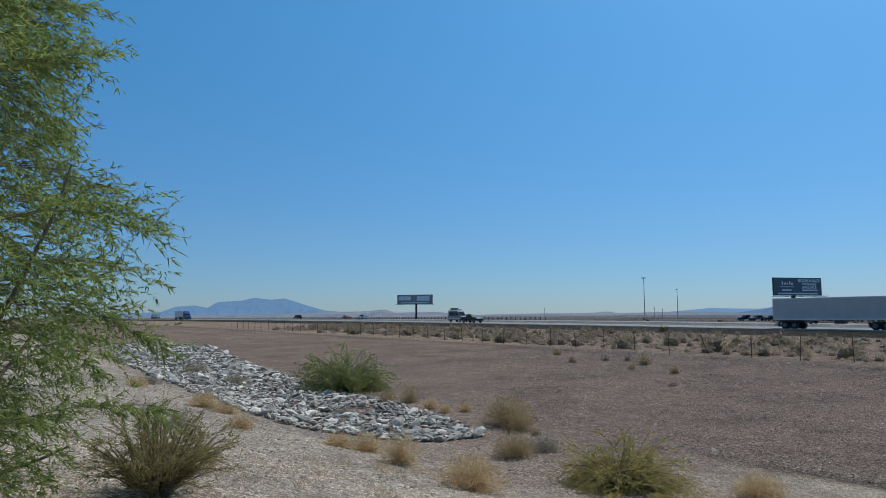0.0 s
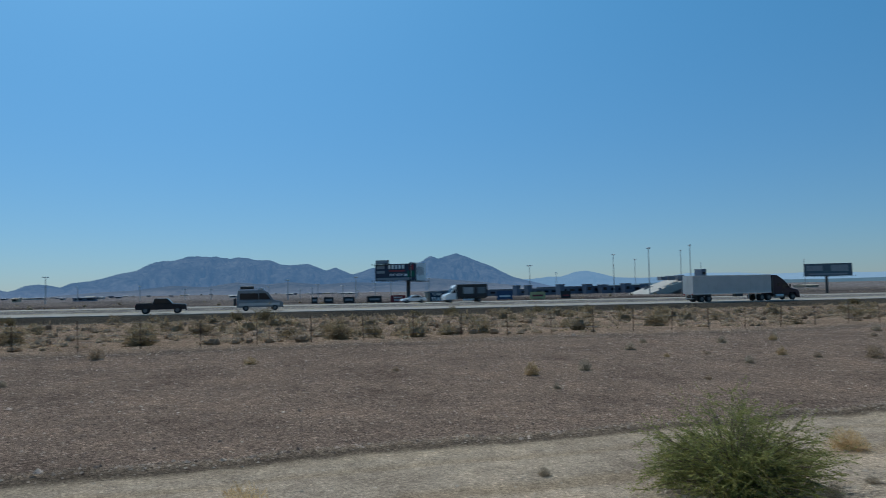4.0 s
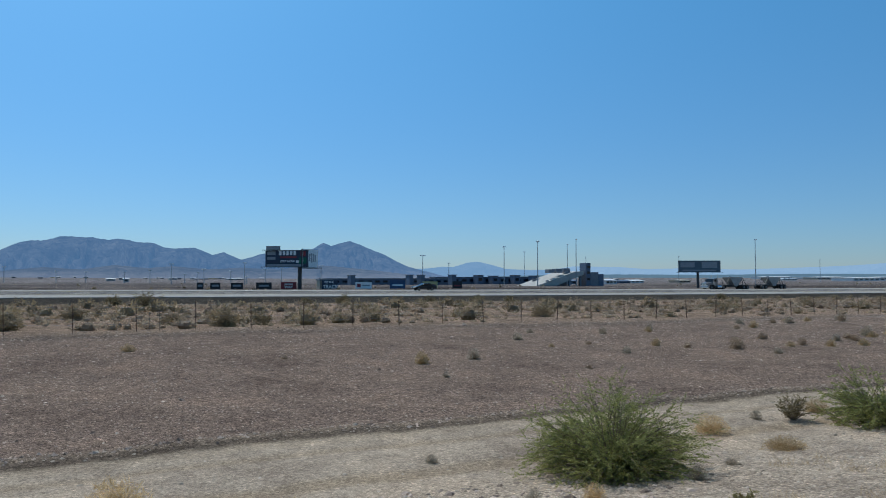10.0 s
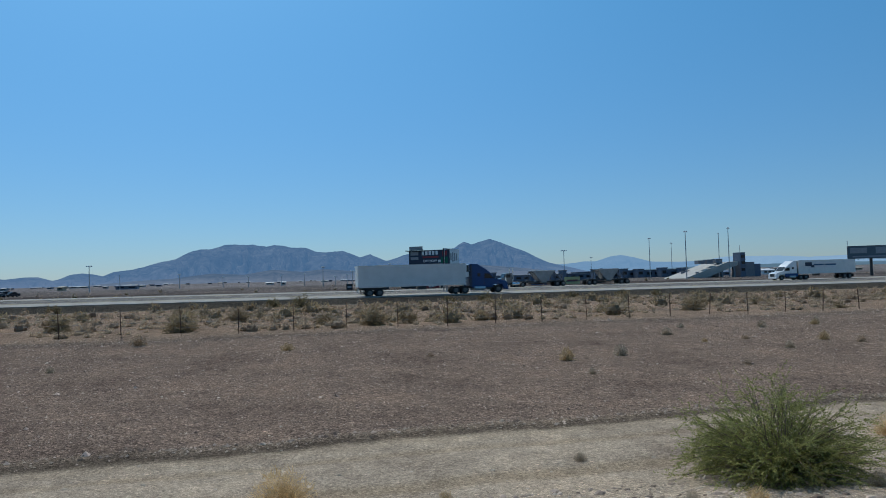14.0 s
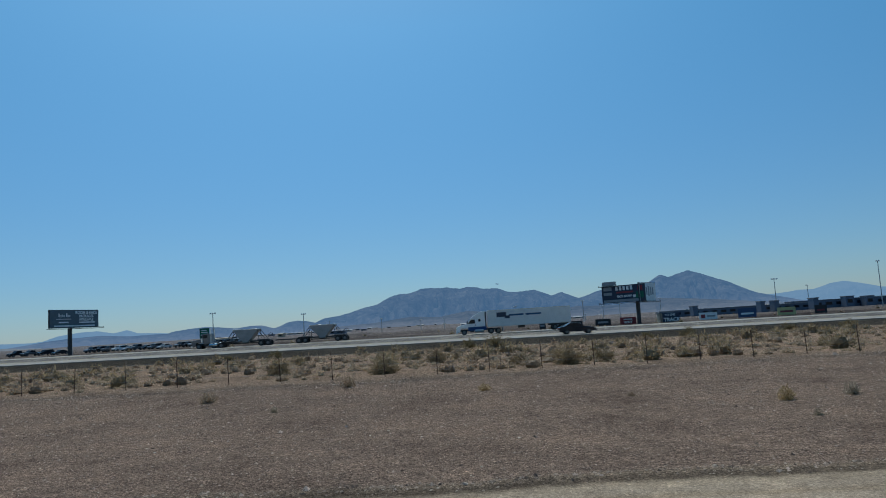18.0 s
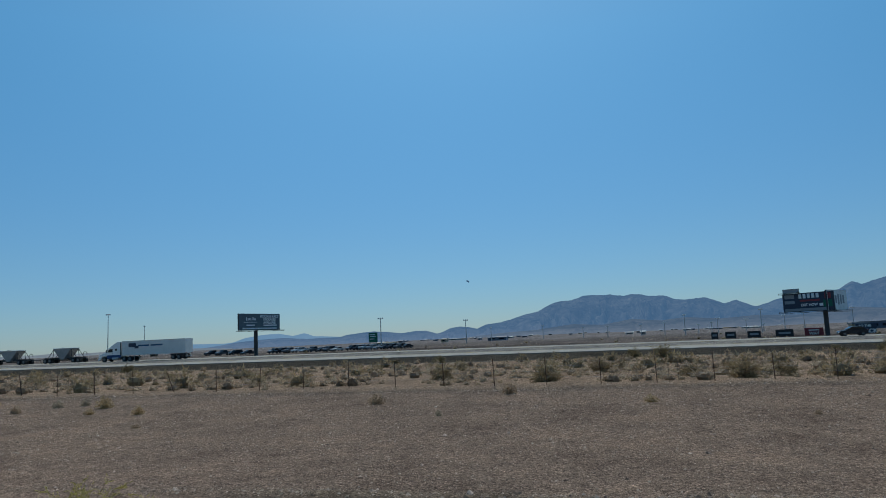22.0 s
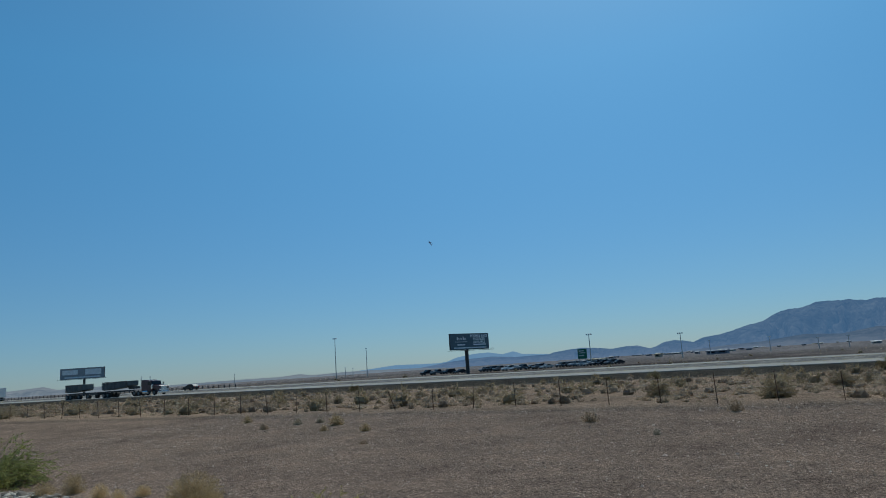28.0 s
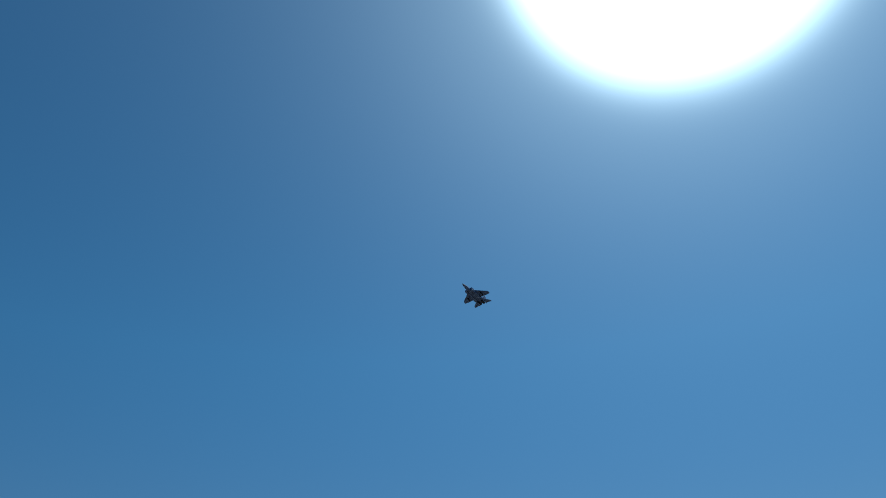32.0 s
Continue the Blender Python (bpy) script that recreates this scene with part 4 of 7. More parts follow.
def build_brush():
    """The countless dry bushes of the flat between the fence and the freeway, and beyond it: twigs that fan out from each root to a lumpy dome."""
    rng = np.random.RandomState(8)
    for name, mat, count, wide, hi, seed in (("dry_brush", BRUSH_TAN, 4200, 0.5, 0.55, 1), ("brown_brush", BRUSH_BROWN, 1700, 0.86, 0.62, 3), ("olive_brush", BRUSH_OLIVE, 430, 1.35, 0.62, 4)):
        V, F = [], []
        made = total = 0
        while made < count:
            y = 33.9 + 44.5 * rng.rand() ** 1.05
            if rng.rand() < 0.15:
                y = 137 + 240 * rng.rand() ** 1.8
            x = rng.uniform(-1.0, 1.0) * (46 + y * 1.55) + 10
            if value_noise(x, y, 4.0, seed + 20) < 0.36 + 0.12 * (y < 36):
                continue
            made += 1
            w = min(wide * rng.gamma(5.0, 1 / 5.0), 1.35 * wide) * 0.92
            h = w * rng.uniform(0.7, 1.2) * hi
            z = float(land(x, y)) - 0.03
            n = int((88 if y < 46 else 42 if y < 120 else 18) * (2.6 if wide > 1 else 1))
            # the close-grown heart of the bush
            turn = np.arange(7) * 0.8976 + rng.uniform(0, 6.28)
            heart = [np.stack([np.cos(turn) * w / 2 * k, np.sin(turn) * w / 2 * k, np.full(7, h * q)], 1) * rng.uniform(0.82, 1.15, (7, 1)) for k, q in ((0.5, 0.0), (0.62, 0.25), (0.38, 0.52))]
            V.append(np.concatenate(heart + [np.array(((0.0, 0.0, h * rng.uniform(0.5, 0.66)),))]) + np.array((x, y, z)))
            F += [[(total + 7 * q + k, total + 7 * q + (k + 1) % 7, total + 7 * q + 7 + (k + 1) % 7, total + 7 * q + 7 + k) for q in (0, 1) for k in range(7)], [(total + 14 + k, total + 14 + (k + 1) % 7, total + 21) for k in range(7)]]
            total += 22
            a, up = rng.uniform(0, 2 * math.pi, n), rng.rand(n) ** 0.8
            lump = 0.8 + 0.2 * np.sin(a * 2 + x) * np.sin(up * 3 + y) - 0.3 * rng.rand(n) ** 2
            flat = np.sqrt(np.maximum(0.0, 1 - (up * 0.98) ** 2))
            out = np.stack([np.cos(a) * flat * w / 2, np.sin(a) * flat * w / 2, up * h], 1)
            low = out * lump[:, None]
            way = out / (np.linalg.norm(out, axis=1, keepdims=True) + 1e-6) + rng.normal(0, 0.8, (n, 3))
            tip = low + way * (0.03 + 0.07 * w) * rng.uniform(0.6, 1.4, (n, 1))
            tip[:, 2] = np.maximum(tip[:, 2], 0.02)
            side = np.cross(tip - low, rng.normal(0, 1, (n, 3)))
            side *= (0.009 + 0.017 * w) * rng.uniform(0.5, 1.3, (n, 1)) * (1.0 if y < 46 else 1.45) / (np.linalg.norm(side, axis=1, keepdims=True) + 1e-6)
            p = np.array((x, y, z))
            V.append(np.stack([p + low, p + (low + tip) / 2 + side, p + tip, p + (low + tip) / 2 - side], 1).reshape(-1, 3))
            F.append((total + np.arange(4 * n).reshape(-1, 4)).tolist())
            total += 4 * n
        ob = raw(name, np.concatenate(V).tolist(), [face for block_faces in F for face in block_faces], mat)
        tagged(ob, {"dry_brush": "low tan dry brush scattered over the sandy flat", "brown_brush": "low brown dry brush on the desert flat", "olive_brush": "larger grey-olive desert bushes on the flat"}[name], "brush", kind="stuff")


def through_points(points, steps=7):
    """A smooth line through a few points."""
    p = [np.array(q, float) for q in points]
    p = [2 * p[0] - p[1]] + p + [2 * p[-1] - p[-2]]
    out = []
    for i in range(1, len(p) - 2):
        for k in range(steps):
            t = k / steps
            out.append(0.5 * (2 * p[i] + (p[i + 1] - p[i - 1]) * t + (2 * p[i - 1] - 5 * p[i] + 4 * p[i + 1] - p[i + 2]) * t * t + (3 * p[i] - p[i - 1] - 3 * p[i + 1] + p[i + 2]) * t ** 3))
    return out + [p[-2]]


def willow_tree():
    """A leaning multi-stemmed tree whose crooked limbs reach out over the bank, with tufts of narrow hanging leaves."""
    pl = Plant(301)
    fork, knee = (0.0, 1.9, 1.5), (0.1, 2.75, 2.65)
    limbs = [[(0, 0, -0.1), (0, 0.9, 0.6), fork, (-0.2, 2.5, 1.95), (-0.3, 3.55, 2.15), (-0.2, 4.1, 2.4), (-0.1, 5.0, 2.65), (0.0, 5.75, 2.75)],
             [(0.2, -0.1, -0.1), (0.1, 0.9, 0.75), fork, knee, (0.2, 3.3, 3.48), (0.3, 3.97, 4.3), (0.4, 4.5, 4.8)],
             [knee, (-0.2, 3.7, 3.4), (-0.4, 4.65, 3.64), (-0.4, 5.2, 4.15), (-0.3, 5.3, 4.6)],
             [fork, (0.5, 2.3, 2.9), (0.6, 2.45, 4.0), (0.5, 2.7, 5.6)], [fork, (0.3, 3.0, 2.6), (0.5, 4.0, 3.1), (0.6, 4.7, 3.35)], [fork, (-0.5, 3.0, 2.2), (-0.9, 4.2, 2.75), (-1.1, 5.3, 3.1)]]
    for k in range(15):
        y, z = 1.6 + 2.9 * pl.rng.rand(), 3.2 + 4.0 * pl.rng.rand()
        y = min(y, 4.2 - 0.35 * max(0, z - 4.0))
        x = pl.rng.uniform(-1.6, 1.6)
        limbs.append([(0.1 * x, 0.2, -0.1), (0.25 * x, 1.1, 1.1), (0.6 * x, 0.5 * (y + 1.6), 0.5 * (z + 1.6)), (x, y, z), (1.2 * x, y + pl.rng.uniform(-0.2, 0.7), z + pl.rng.uniform(-0.2, 0.6))])
    for n, limb in enumerate(limbs):
        path = through_points(limb)
        path = [q + pl.rng.normal(0, 0.022, 3) for q in path]
        pl.tube(path, 0.075 if len(limb) > 6 else 0.036, 0.007, 6)
        count = len(path)
        for k in range(count // 3, count):
            for _ in range(2):
                d = unit(path[k] - path[k - 1])
                sub = pl.grow(path[k], d + pl.rng.normal(0, 0.6, 3) + np.array((0, 0.15, 0.2)), pl.rng.uniform(0.35, 1.05), 7, 0.17, -0.01)
                pl.tube(sub[::2], 0.007, 0.002, 3)
                if pl.rng.rand() < 0.3:
                    continue
                pl.spray(sub, 3, 0.085, 0.010, 0.4, 1.1, 0.45)
                for _ in range(4 if n > 5 else 3):
                    q = pl.rng.randint(3, 8)
                    tw = pl.grow(sub[q], unit(sub[q] - sub[q - 1]) + pl.rng.normal(0, 0.5, 3), pl.rng.uniform(0.12, 0.34), 3, 0.2, 0.25)
                    pl.spray(tw, 9, 0.09, 0.0105, 0.35, 1.1, 0.0)
    pl.finish("desert_tree", "leaning desert tree with crooked limbs and narrow hanging grey-green leaves", "tree", on_land(9.0, -2.25, 0.1), BARK, LEAF_WILLOW)


def feathery_tree(seed, x, y, spread, height, sprays, leaf, leaves, label, edge=None):
    """A tree whose crown of fine sprays hangs down to the ground; edge bounds the crown on its far side, by height."""
    pl = Plant(seed)
    root = on_land(x, y, 0.1)

    def bounded(path):
        if edge is None:
            return path
        over = max(q[1] - np.interp(q[2] + root[2], *edge) + y for q in path)
        return [q - np.array((0, over, 0)) for q in path] if over > 0 else path

    for k in range(16):
        a = 2 * math.pi * k / 16 + pl.rng.normal(0, 0.2)
        up = (0.5, 1.1, 2.0, 3.6)[k % 4]
        path = pl.grow((0.05 * math.cos(a), 0.05 * math.sin(a), -0.1), (math.cos(a), math.sin(a), up), (2.0 + 1.15 * min(3.4, up)) * height / 6.8 * 0.8, 9, 0.09, 0.01)
        pl.tube(bounded(path), 0.05, 0.008, 5)
    for k in range(sprays):
        a, h = pl.rng.uniform(0, 2 * math.pi), pl.rng.rand() ** 0.85
        z = 0.25 + (height - 0.2) * h
        lobe = float(value_noise(40 + a * 2.3, z, 0.75, 61))
        reach = spread * math.sqrt(max(0.05, 1 - ((h - 0.36) / 0.68) ** 2)) * pl.rng.uniform(0.3, 1.0) ** 0.6 * (0.66 if lobe < 0.5 else 1.0)
        start = np.array((math.cos(a) * reach * 0.72, math.sin(a) * reach * 0.72, z))
        sub = bounded(pl.grow(start, (math.cos(a), math.sin(a), pl.rng.uniform(-0.35, 0.5)), pl.rng.uniform(0.4, 0.75), 5, 0.14, 0.09))
        pl.tube(sub[::2], 0.006, 0.0015, 3)
        pl.spray(sub, 6, leaf, leaf * 0.19, 0.55, 0.2, 0.0)
        for _ in range(4):
            q = pl.rng.randint(1, 6)
            tw = pl.grow(sub[q], unit(sub[q] - sub[q - 1]) + pl.rng.normal(0, 0.4, 3), pl.rng.uniform(0.18, 0.4), 3, 0.12, 0.1)
            pl.spray(tw, 6, leaf, leaf * 0.19, 0.5, 0.15, 0.0)
    # plumes that reach out of the crown
    for k in range(56):
        a, h = 2 * math.pi * (k * 0.381966 % 1), (k + 0.5) / 56
        z = 0.5 + (height - 0.5) * h
        reach = spread * math.sqrt(max(0.05, 1 - ((h - 0.36) / 0.68) ** 2)) * 0.6
        plume = bounded(pl.grow((math.cos(a) * reach, math.sin(a) * reach, z), (math.cos(a), math.sin(a), 0.35), pl.rng.uniform(0.9, 1.4), 9, 0.07, 0.07))
        pl.tube(plume, 0.009, 0.002, 3)
        for q in range(3, 10):
            for _ in range(5):
                tw = pl.grow(plume[q], unit(plume[q] - plume[q - 1]) + pl.rng.normal(0, 0.35, 3), pl.rng.uniform(0.18, 0.36), 4, 0.1, 0.05)
                pl.spray(tw, 7, leaf, leaf * 0.15, 0.5, 0.1, 0.0)
    pl.finish("desert_tree", label, "tree", root, BARK, leaves)


def build_trees():
    willow_tree()
    feathery_tree(302, 14.7, 0.4, 3.7, 9.8, 4700, 0.098, LEAF_BRONZE, "dense feathery bronze-green desert tree whose crown hangs to the bank")
    feathery_tree(303, -6.95, -0.75, 2.35, 6.8, 2350, 0.073, LEAF_FEATHER, "feathery green desert tree with fine drooping sprays", ((1.6, 2.2, 2.7, 3.2, 3.7, 4.1, 4.5, 5.1, 5.6, 6.2, 8.0), (0.75, 1.0, 1.45, 1.3, 1.75, 1.4, 0.75, 0.75, 0.75, 0.2, -0.2)))


def build_dry_grass():
    """Thin dry grass on the gravel bank."""
    rng = np.random.RandomState(91)
    V, F = [], []
    for k in range(2600):
        x, y = rng.uniform(-10, 22), rng.uniform(1.8, 7.5)
        if k > 1500:
            x, y = rng.uniform(5, 16), rng.uniform(1.2, 3.9)
        if value_noise(x, y, 1.6, 51) < (0.66 if k <= 1500 else 0.64) + 0.1 * (x < 6) - 0.2 * (x > 7 and y < 2.6):
            continue
        z = float(land(x, y)) - 0.01
        for _ in range(rng.randint(12, 30)):
            px, py = x + rng.normal(0, 0.07), y + rng.normal(0, 0.07)
            tx, ty, tz = rng.normal(0, 0.06), rng.normal(0, 0.06), rng.uniform(0.04, 0.18)
            w = 0.0035
            i = len(V)
            V += [(px - w, py, z), (px + w, py, z), (px + tx, py + ty, z + tz)]
            F.append((i, i + 1, i + 2))
    tagged(raw("dry_grass", V, F, GRASS_STRAW), "thin dry yellow grass on the gravel bank", "grass", kind="stuff")


build_near_shrubs()
build_dry_grass()
build_tumbleweeds()
build_slope_tufts()
build_brush()
build_trees()

# ---- stones ----
def rock_mesh(seed, flat=0.5, material=None):
    bm = bmesh.new()
    bmesh.ops.create_icosphere(bm, subdivisions=1, radius=0.5)
    rng = random.Random(seed)
    for v in bm.verts:
        v.co = Vector((v.co.x * rng.uniform(0.7, 1.25), v.co.y * rng.uniform(0.6, 1.1), v.co.z * flat * rng.uniform(0.7, 1.2)))
    return mesh_of("stone", bm, material)


def riprap_band(x):
    """The near and far edge of the belt of broken stone."""
    return np.interp(-x, (13, 15, 20, 26, 32, 40, 52, 68), (8.8, 6.4, 6.2, 6.6, 7.0, 7.6, 9.4, 11.0)), np.interp(-x, (13, 15, 20, 26, 32, 40, 52, 68), (10.2, 10.9, 11.6, 11.8, 12.6, 13.6, 16.0, 15.0))


def build_riprap():
    rng = np.random.RandomState(77)
    belt = thing("riprap", "belt of broken pale grey stone and concrete rubble in the wash", "rubble")
    kinds = [rock_mesh(k, (0.35, 0.5, 0.7)[k % 3], STONE_BLOCK) for k in range(9)]
    v, f = [], []
    made = 0
    for k in range(12500):
        x = -13.2 - 52 * rng.rand() ** 1.25
        lo, hi = riprap_band(x)
        y = rng.uniform(lo, hi)
        s = (rng.gamma(4, 0.027) + 0.12 * (rng.rand() < 0.04)) * (1.0 if x > -30 else 1.4)
        if value_noise(x, y, 1.8, 41) < 0.1:
            continue
        long = rng.choice([1.0, 1.0, 1.0, 1.6, 2.6])
        z = float(land(x, y)) + s * 0.15 + 0.08 * value_noise(x, y, 0.6, 43)
        m = Matrix.Translation((x, y, z)) @ pose(0, 0, 0, rng.normal(0, 15), rng.normal(0, 15), rng.uniform(0, 360)) @ Matrix.Diagonal((s * long, s, s * rng.uniform(0.7, 1.2), 1))
        if made < 300 and x > -24 and rng.rand() < 0.5:
            ob = new("stone", kinds[k % 9])
            ob.parent = belt
            ob.matrix_basis = m
            made += 1
        else:
            me = kinds[k % 9]
            base = len(v)
            v += [tuple(m @ q.co) for q in me.vertices]
            f += [tuple(base + i for i in p.vertices) for p in me.polygons]
    tagged(raw("rubble_fill", v, f, STONE_PALE, belt), kind="stuff")


def build_gravel():
    rng = np.random.RandomState(78)
    for name, mat, count, box, size, label in (("gravel", STONE_BROWN, 12000, (-9, 26, 1.6, 8.9), 0.017, "loose pale pebbles on the gravel bank"), ("gravel", STONE_PEBBLE, 12000, (-9, 30, 1.6, 13), 0.017, "loose pale pebbles along the dirt track"),
                                               ("gravel", STONE_PALE, 2600, (-34, 50, 13.2, 31.5), 0.014, "pale stones scattered on the brown gravel slope"), ("gravel", STONE_SLOPE, 7000, (-34, 50, 12.8, 33.5), 0.014, "brown stones on the gravel slope"),
                                               ("gravel", STONE_PEBBLE, 4200, (4.5, 19, 1.2, 4.8), 0.027, "broken stones on the gravel bank"), ("gravel", STONE_SLOPE, 420, (2.6, 6.6, 6.4, 8.9), 0.032, "brown stones scattered before the green bush"), ("gravel", STONE_BROWN, 8000, (-30, -8, 1.6, 12), 0.024, "loose stones in the wash")):
        x, y = rng.uniform(box[0], box[1], count), rng.uniform(box[2], box[3], count)
        if box[3] < 20 and box[0] > -10:
            y = np.where((y > 8.8) & (y < 12.3) & (rng.rand(count) < 0.8), rng.uniform(box[2], 8.5, count), y)
        s = size * rng.gamma(2.5, 0.42, count)
        turn = rng.uniform(0, 6.28, count)
        base = np.stack([x, y, land(x, y)], 1)
        corners = []
        for q in range(5):
            w = turn + q * 1.2566
            r = s * rng.uniform(0.75, 1.25, count)
            corners.append(base + np.stack([np.cos(w) * r, np.sin(w) * r, -0.15 * s], 1))
        for q in range(3):
            w = turn + 0.6 + q * 2.094
            r = s * rng.uniform(0.35, 0.65, count)
            corners.append(base + np.stack([np.cos(w) * r, np.sin(w) * r, s * rng.uniform(0.22, 0.42, count)], 1))
        v = np.stack(corners, 1).reshape(-1, 3).tolist()
        shape = ((0, 1, 5), (1, 2, 6, 5), (2, 3, 6), (3, 4, 7, 6), (4, 0, 5, 7), (5, 6, 7))
        f = [tuple(8 * k + i for i in face) for k in range(count) for face in shape]
        tagged(raw(name, v, f, mat), label, "gravel", kind="stuff")
    # the fine grit of the slope, and the stony line along its foot
    count = 84000
    x, y = rng.uniform(-36, 54, count), 12.9 + 20.4 * rng.rand(count) ** 1.1
    foot = rng.rand(count) < 0.05
    y = np.where(foot, 12.85 + rng.normal(0, 0.16, count), y)
    top = rng.rand(count) < 0.05
    y = np.where(top, 31.2 + 0.5 * np.sin(x * 0.11) + rng.normal(0, 0.35, count), y)
    s = 0.0165 * rng.gamma(2.2, 0.45, count) * np.interp(y, (13, 33), (0.9, 1.4)) * np.where(foot, 1.5, 1.0)
    base = np.stack([x, y, land(x, y)], 1)
    turn = rng.uniform(0, 6.28, count)
    pts = [base + np.stack([np.cos(turn + q * 1.571) * s * rng.uniform(0.7, 1.3, count), np.sin(turn + q * 1.571) * s * rng.uniform(0.7, 1.3, count), -0.2 * s], 1) for q in range(4)]
    pts.append(base + np.stack([rng.normal(0, 0.25, count) * s, rng.normal(0, 0.25, count) * s, s * rng.uniform(0.35, 0.7, count)], 1))
    v = np.stack(pts, 1).reshape(-1, 3).tolist()
    k = 5 * np.arange(count)[:, None]
    f = np.concatenate([k + np.array(t) for t in ((0, 1, 4), (1, 2, 4), (2, 3, 4), (3, 0, 4))]).tolist()
    tagged(raw("grit", v, f, STONE_SLOPE), "coarse brown grit covering the gravel slope", "gravel", kind="stuff")
    rock = thing("rock", "rounded grey rock lying on the gravel bank", "rock", Matrix.Translation(on_land(6.25, 2.4, 0.0)))
    ob = new("stone_body", rock_mesh(3, 0.6, STONE_BLOCK))
    ob.parent = rock
    ob.matrix_basis = Matrix.Diagonal((0.2, 0.17, 0.17, 1))


STONE_BLOCK = plain("broken_stone_block", (0.26, 0.215, 0.168), (0.76, 0.65, 0.52), 1.6, 0.9, bump=0.4, fine=30)
build_riprap()
build_gravel()

# ---- the wire fence ----
def build_fence():
    fence = thing("wire_fence", "barbed wire fence on rusty steel posts along the brush flat", "fence")
    post = mesh_of("post", bm_join(bm_box((0.034, 0.012, 1.5), (0, 0, 0.47)), bm_box((0.012, 0.034, 1.5), (0, 0.016, 0.47))), RUSTY)
    rng = random.Random(4)
    xs = [-3.38 + 2.43 * k for k in range(-40, 62)]
    tops = []
    for k, x in enumerate(xs):
        y = 33.0 + 0.1 * math.sin(x * 0.3)
        lean = -24 if abs(x + 22.8) < 0.6 else rng.gauss(0, 1.6)
        ob = new("post", post)
        ob.parent = fence
        ob.matrix_basis = Matrix.Translation((x, y, float(land(x, y)))) @ pose(0, 0, 0, rng.gauss(0, 2), lean, rng.uniform(-20, 20)) @ Matrix.Diagonal((1, 1, rng.uniform(0.92, 1.05), 1))
        tops.append((ob.matrix_basis.copy()))
    for h in (0.35, 0.6, 0.85, 1.1):
        v, f = [], []
        for m in tops:
            p = m @ Vector((0, -0.02, h))
            k = len(v)
            v += [(p.x, p.y, p.z + 0.002), (p.x, p.y - 0.002, p.z - 0.0015), (p.x, p.y + 0.002, p.z - 0.0015)]
            if k:
                for s in range(3):
                    f.append((k - 3 + s, k - 3 + (s + 1) % 3, k + (s + 1) % 3, k + s))
        raw("wire", v, f, STEEL, fence)
    # two thin stays of wood
    for x in (2.0, 2.4):
        part("stay", bm_cyl(0.012, 0.95, (x, 33.05, float(land(x, 33.0)) + 0.45), seg=6), BARK, fence)


build_fence()

# ---- billboards, signs, masts and buildings beyond the freeway ----
def gz(x, y):
    return float(ground_z(x, y))


def bars(parent, material, rows, y=-0.03, name="text_bar"):
    """Plain bars in place of writing: rows of x, z, width, height."""
    for x, z, w, h in rows:
        part(name, bm_box((w, 0.02, h), (x, y, z)), material, parent)


def board(parent, w, h, at, turn, face, frame_mat=DARK_STEEL):
    """One panel with its face, rim and catwalk; the panel's own front looks down -y."""
    m = Matrix.Translation(at) @ pose(0, 0, 0, 0, 0, turn)
    panel = part("panel", bm_box((w, 0.35, h), (0, 0.19, 0)), frame_mat, parent)
    panel.matrix_basis = m
    part("face", bm_box((w - 0.1, 0.03, h - 0.1), (0, -0.01, 0)), face, panel)
    walk_way = bm_join(bm_box((w + 1.4, 0.9, 0.08), (0, -0.35, -h / 2 - 0.18)), bm_box((w + 1.4, 0.05, 0.05), (0, -0.78, -h / 2 + 0.1)), *[bm_box((0.06, 0.06, 0.3), (sx * (w / 2 + 0.6), -0.78, -h / 2 - 0.04)) for sx in (-1, 1)])
    part("catwalk", walk_way, DARK_STEEL, panel)
    for sx in (-0.3, 0.0, 0.3):
        part("lamp_arm", bm_box((0.06, 1.2, 0.06), (sx * w, -0.9, -h / 2 - 0.25)), DARK_STEEL, panel)
    return panel


def post_of(parent, x, y, z0, z1, r=0.45):
    part("post", bm_cyl(r, z1 - z0 + 0.6, (x, y, (z0 + z1) / 2 - 0.3), seg=14), DARK_STEEL, parent)


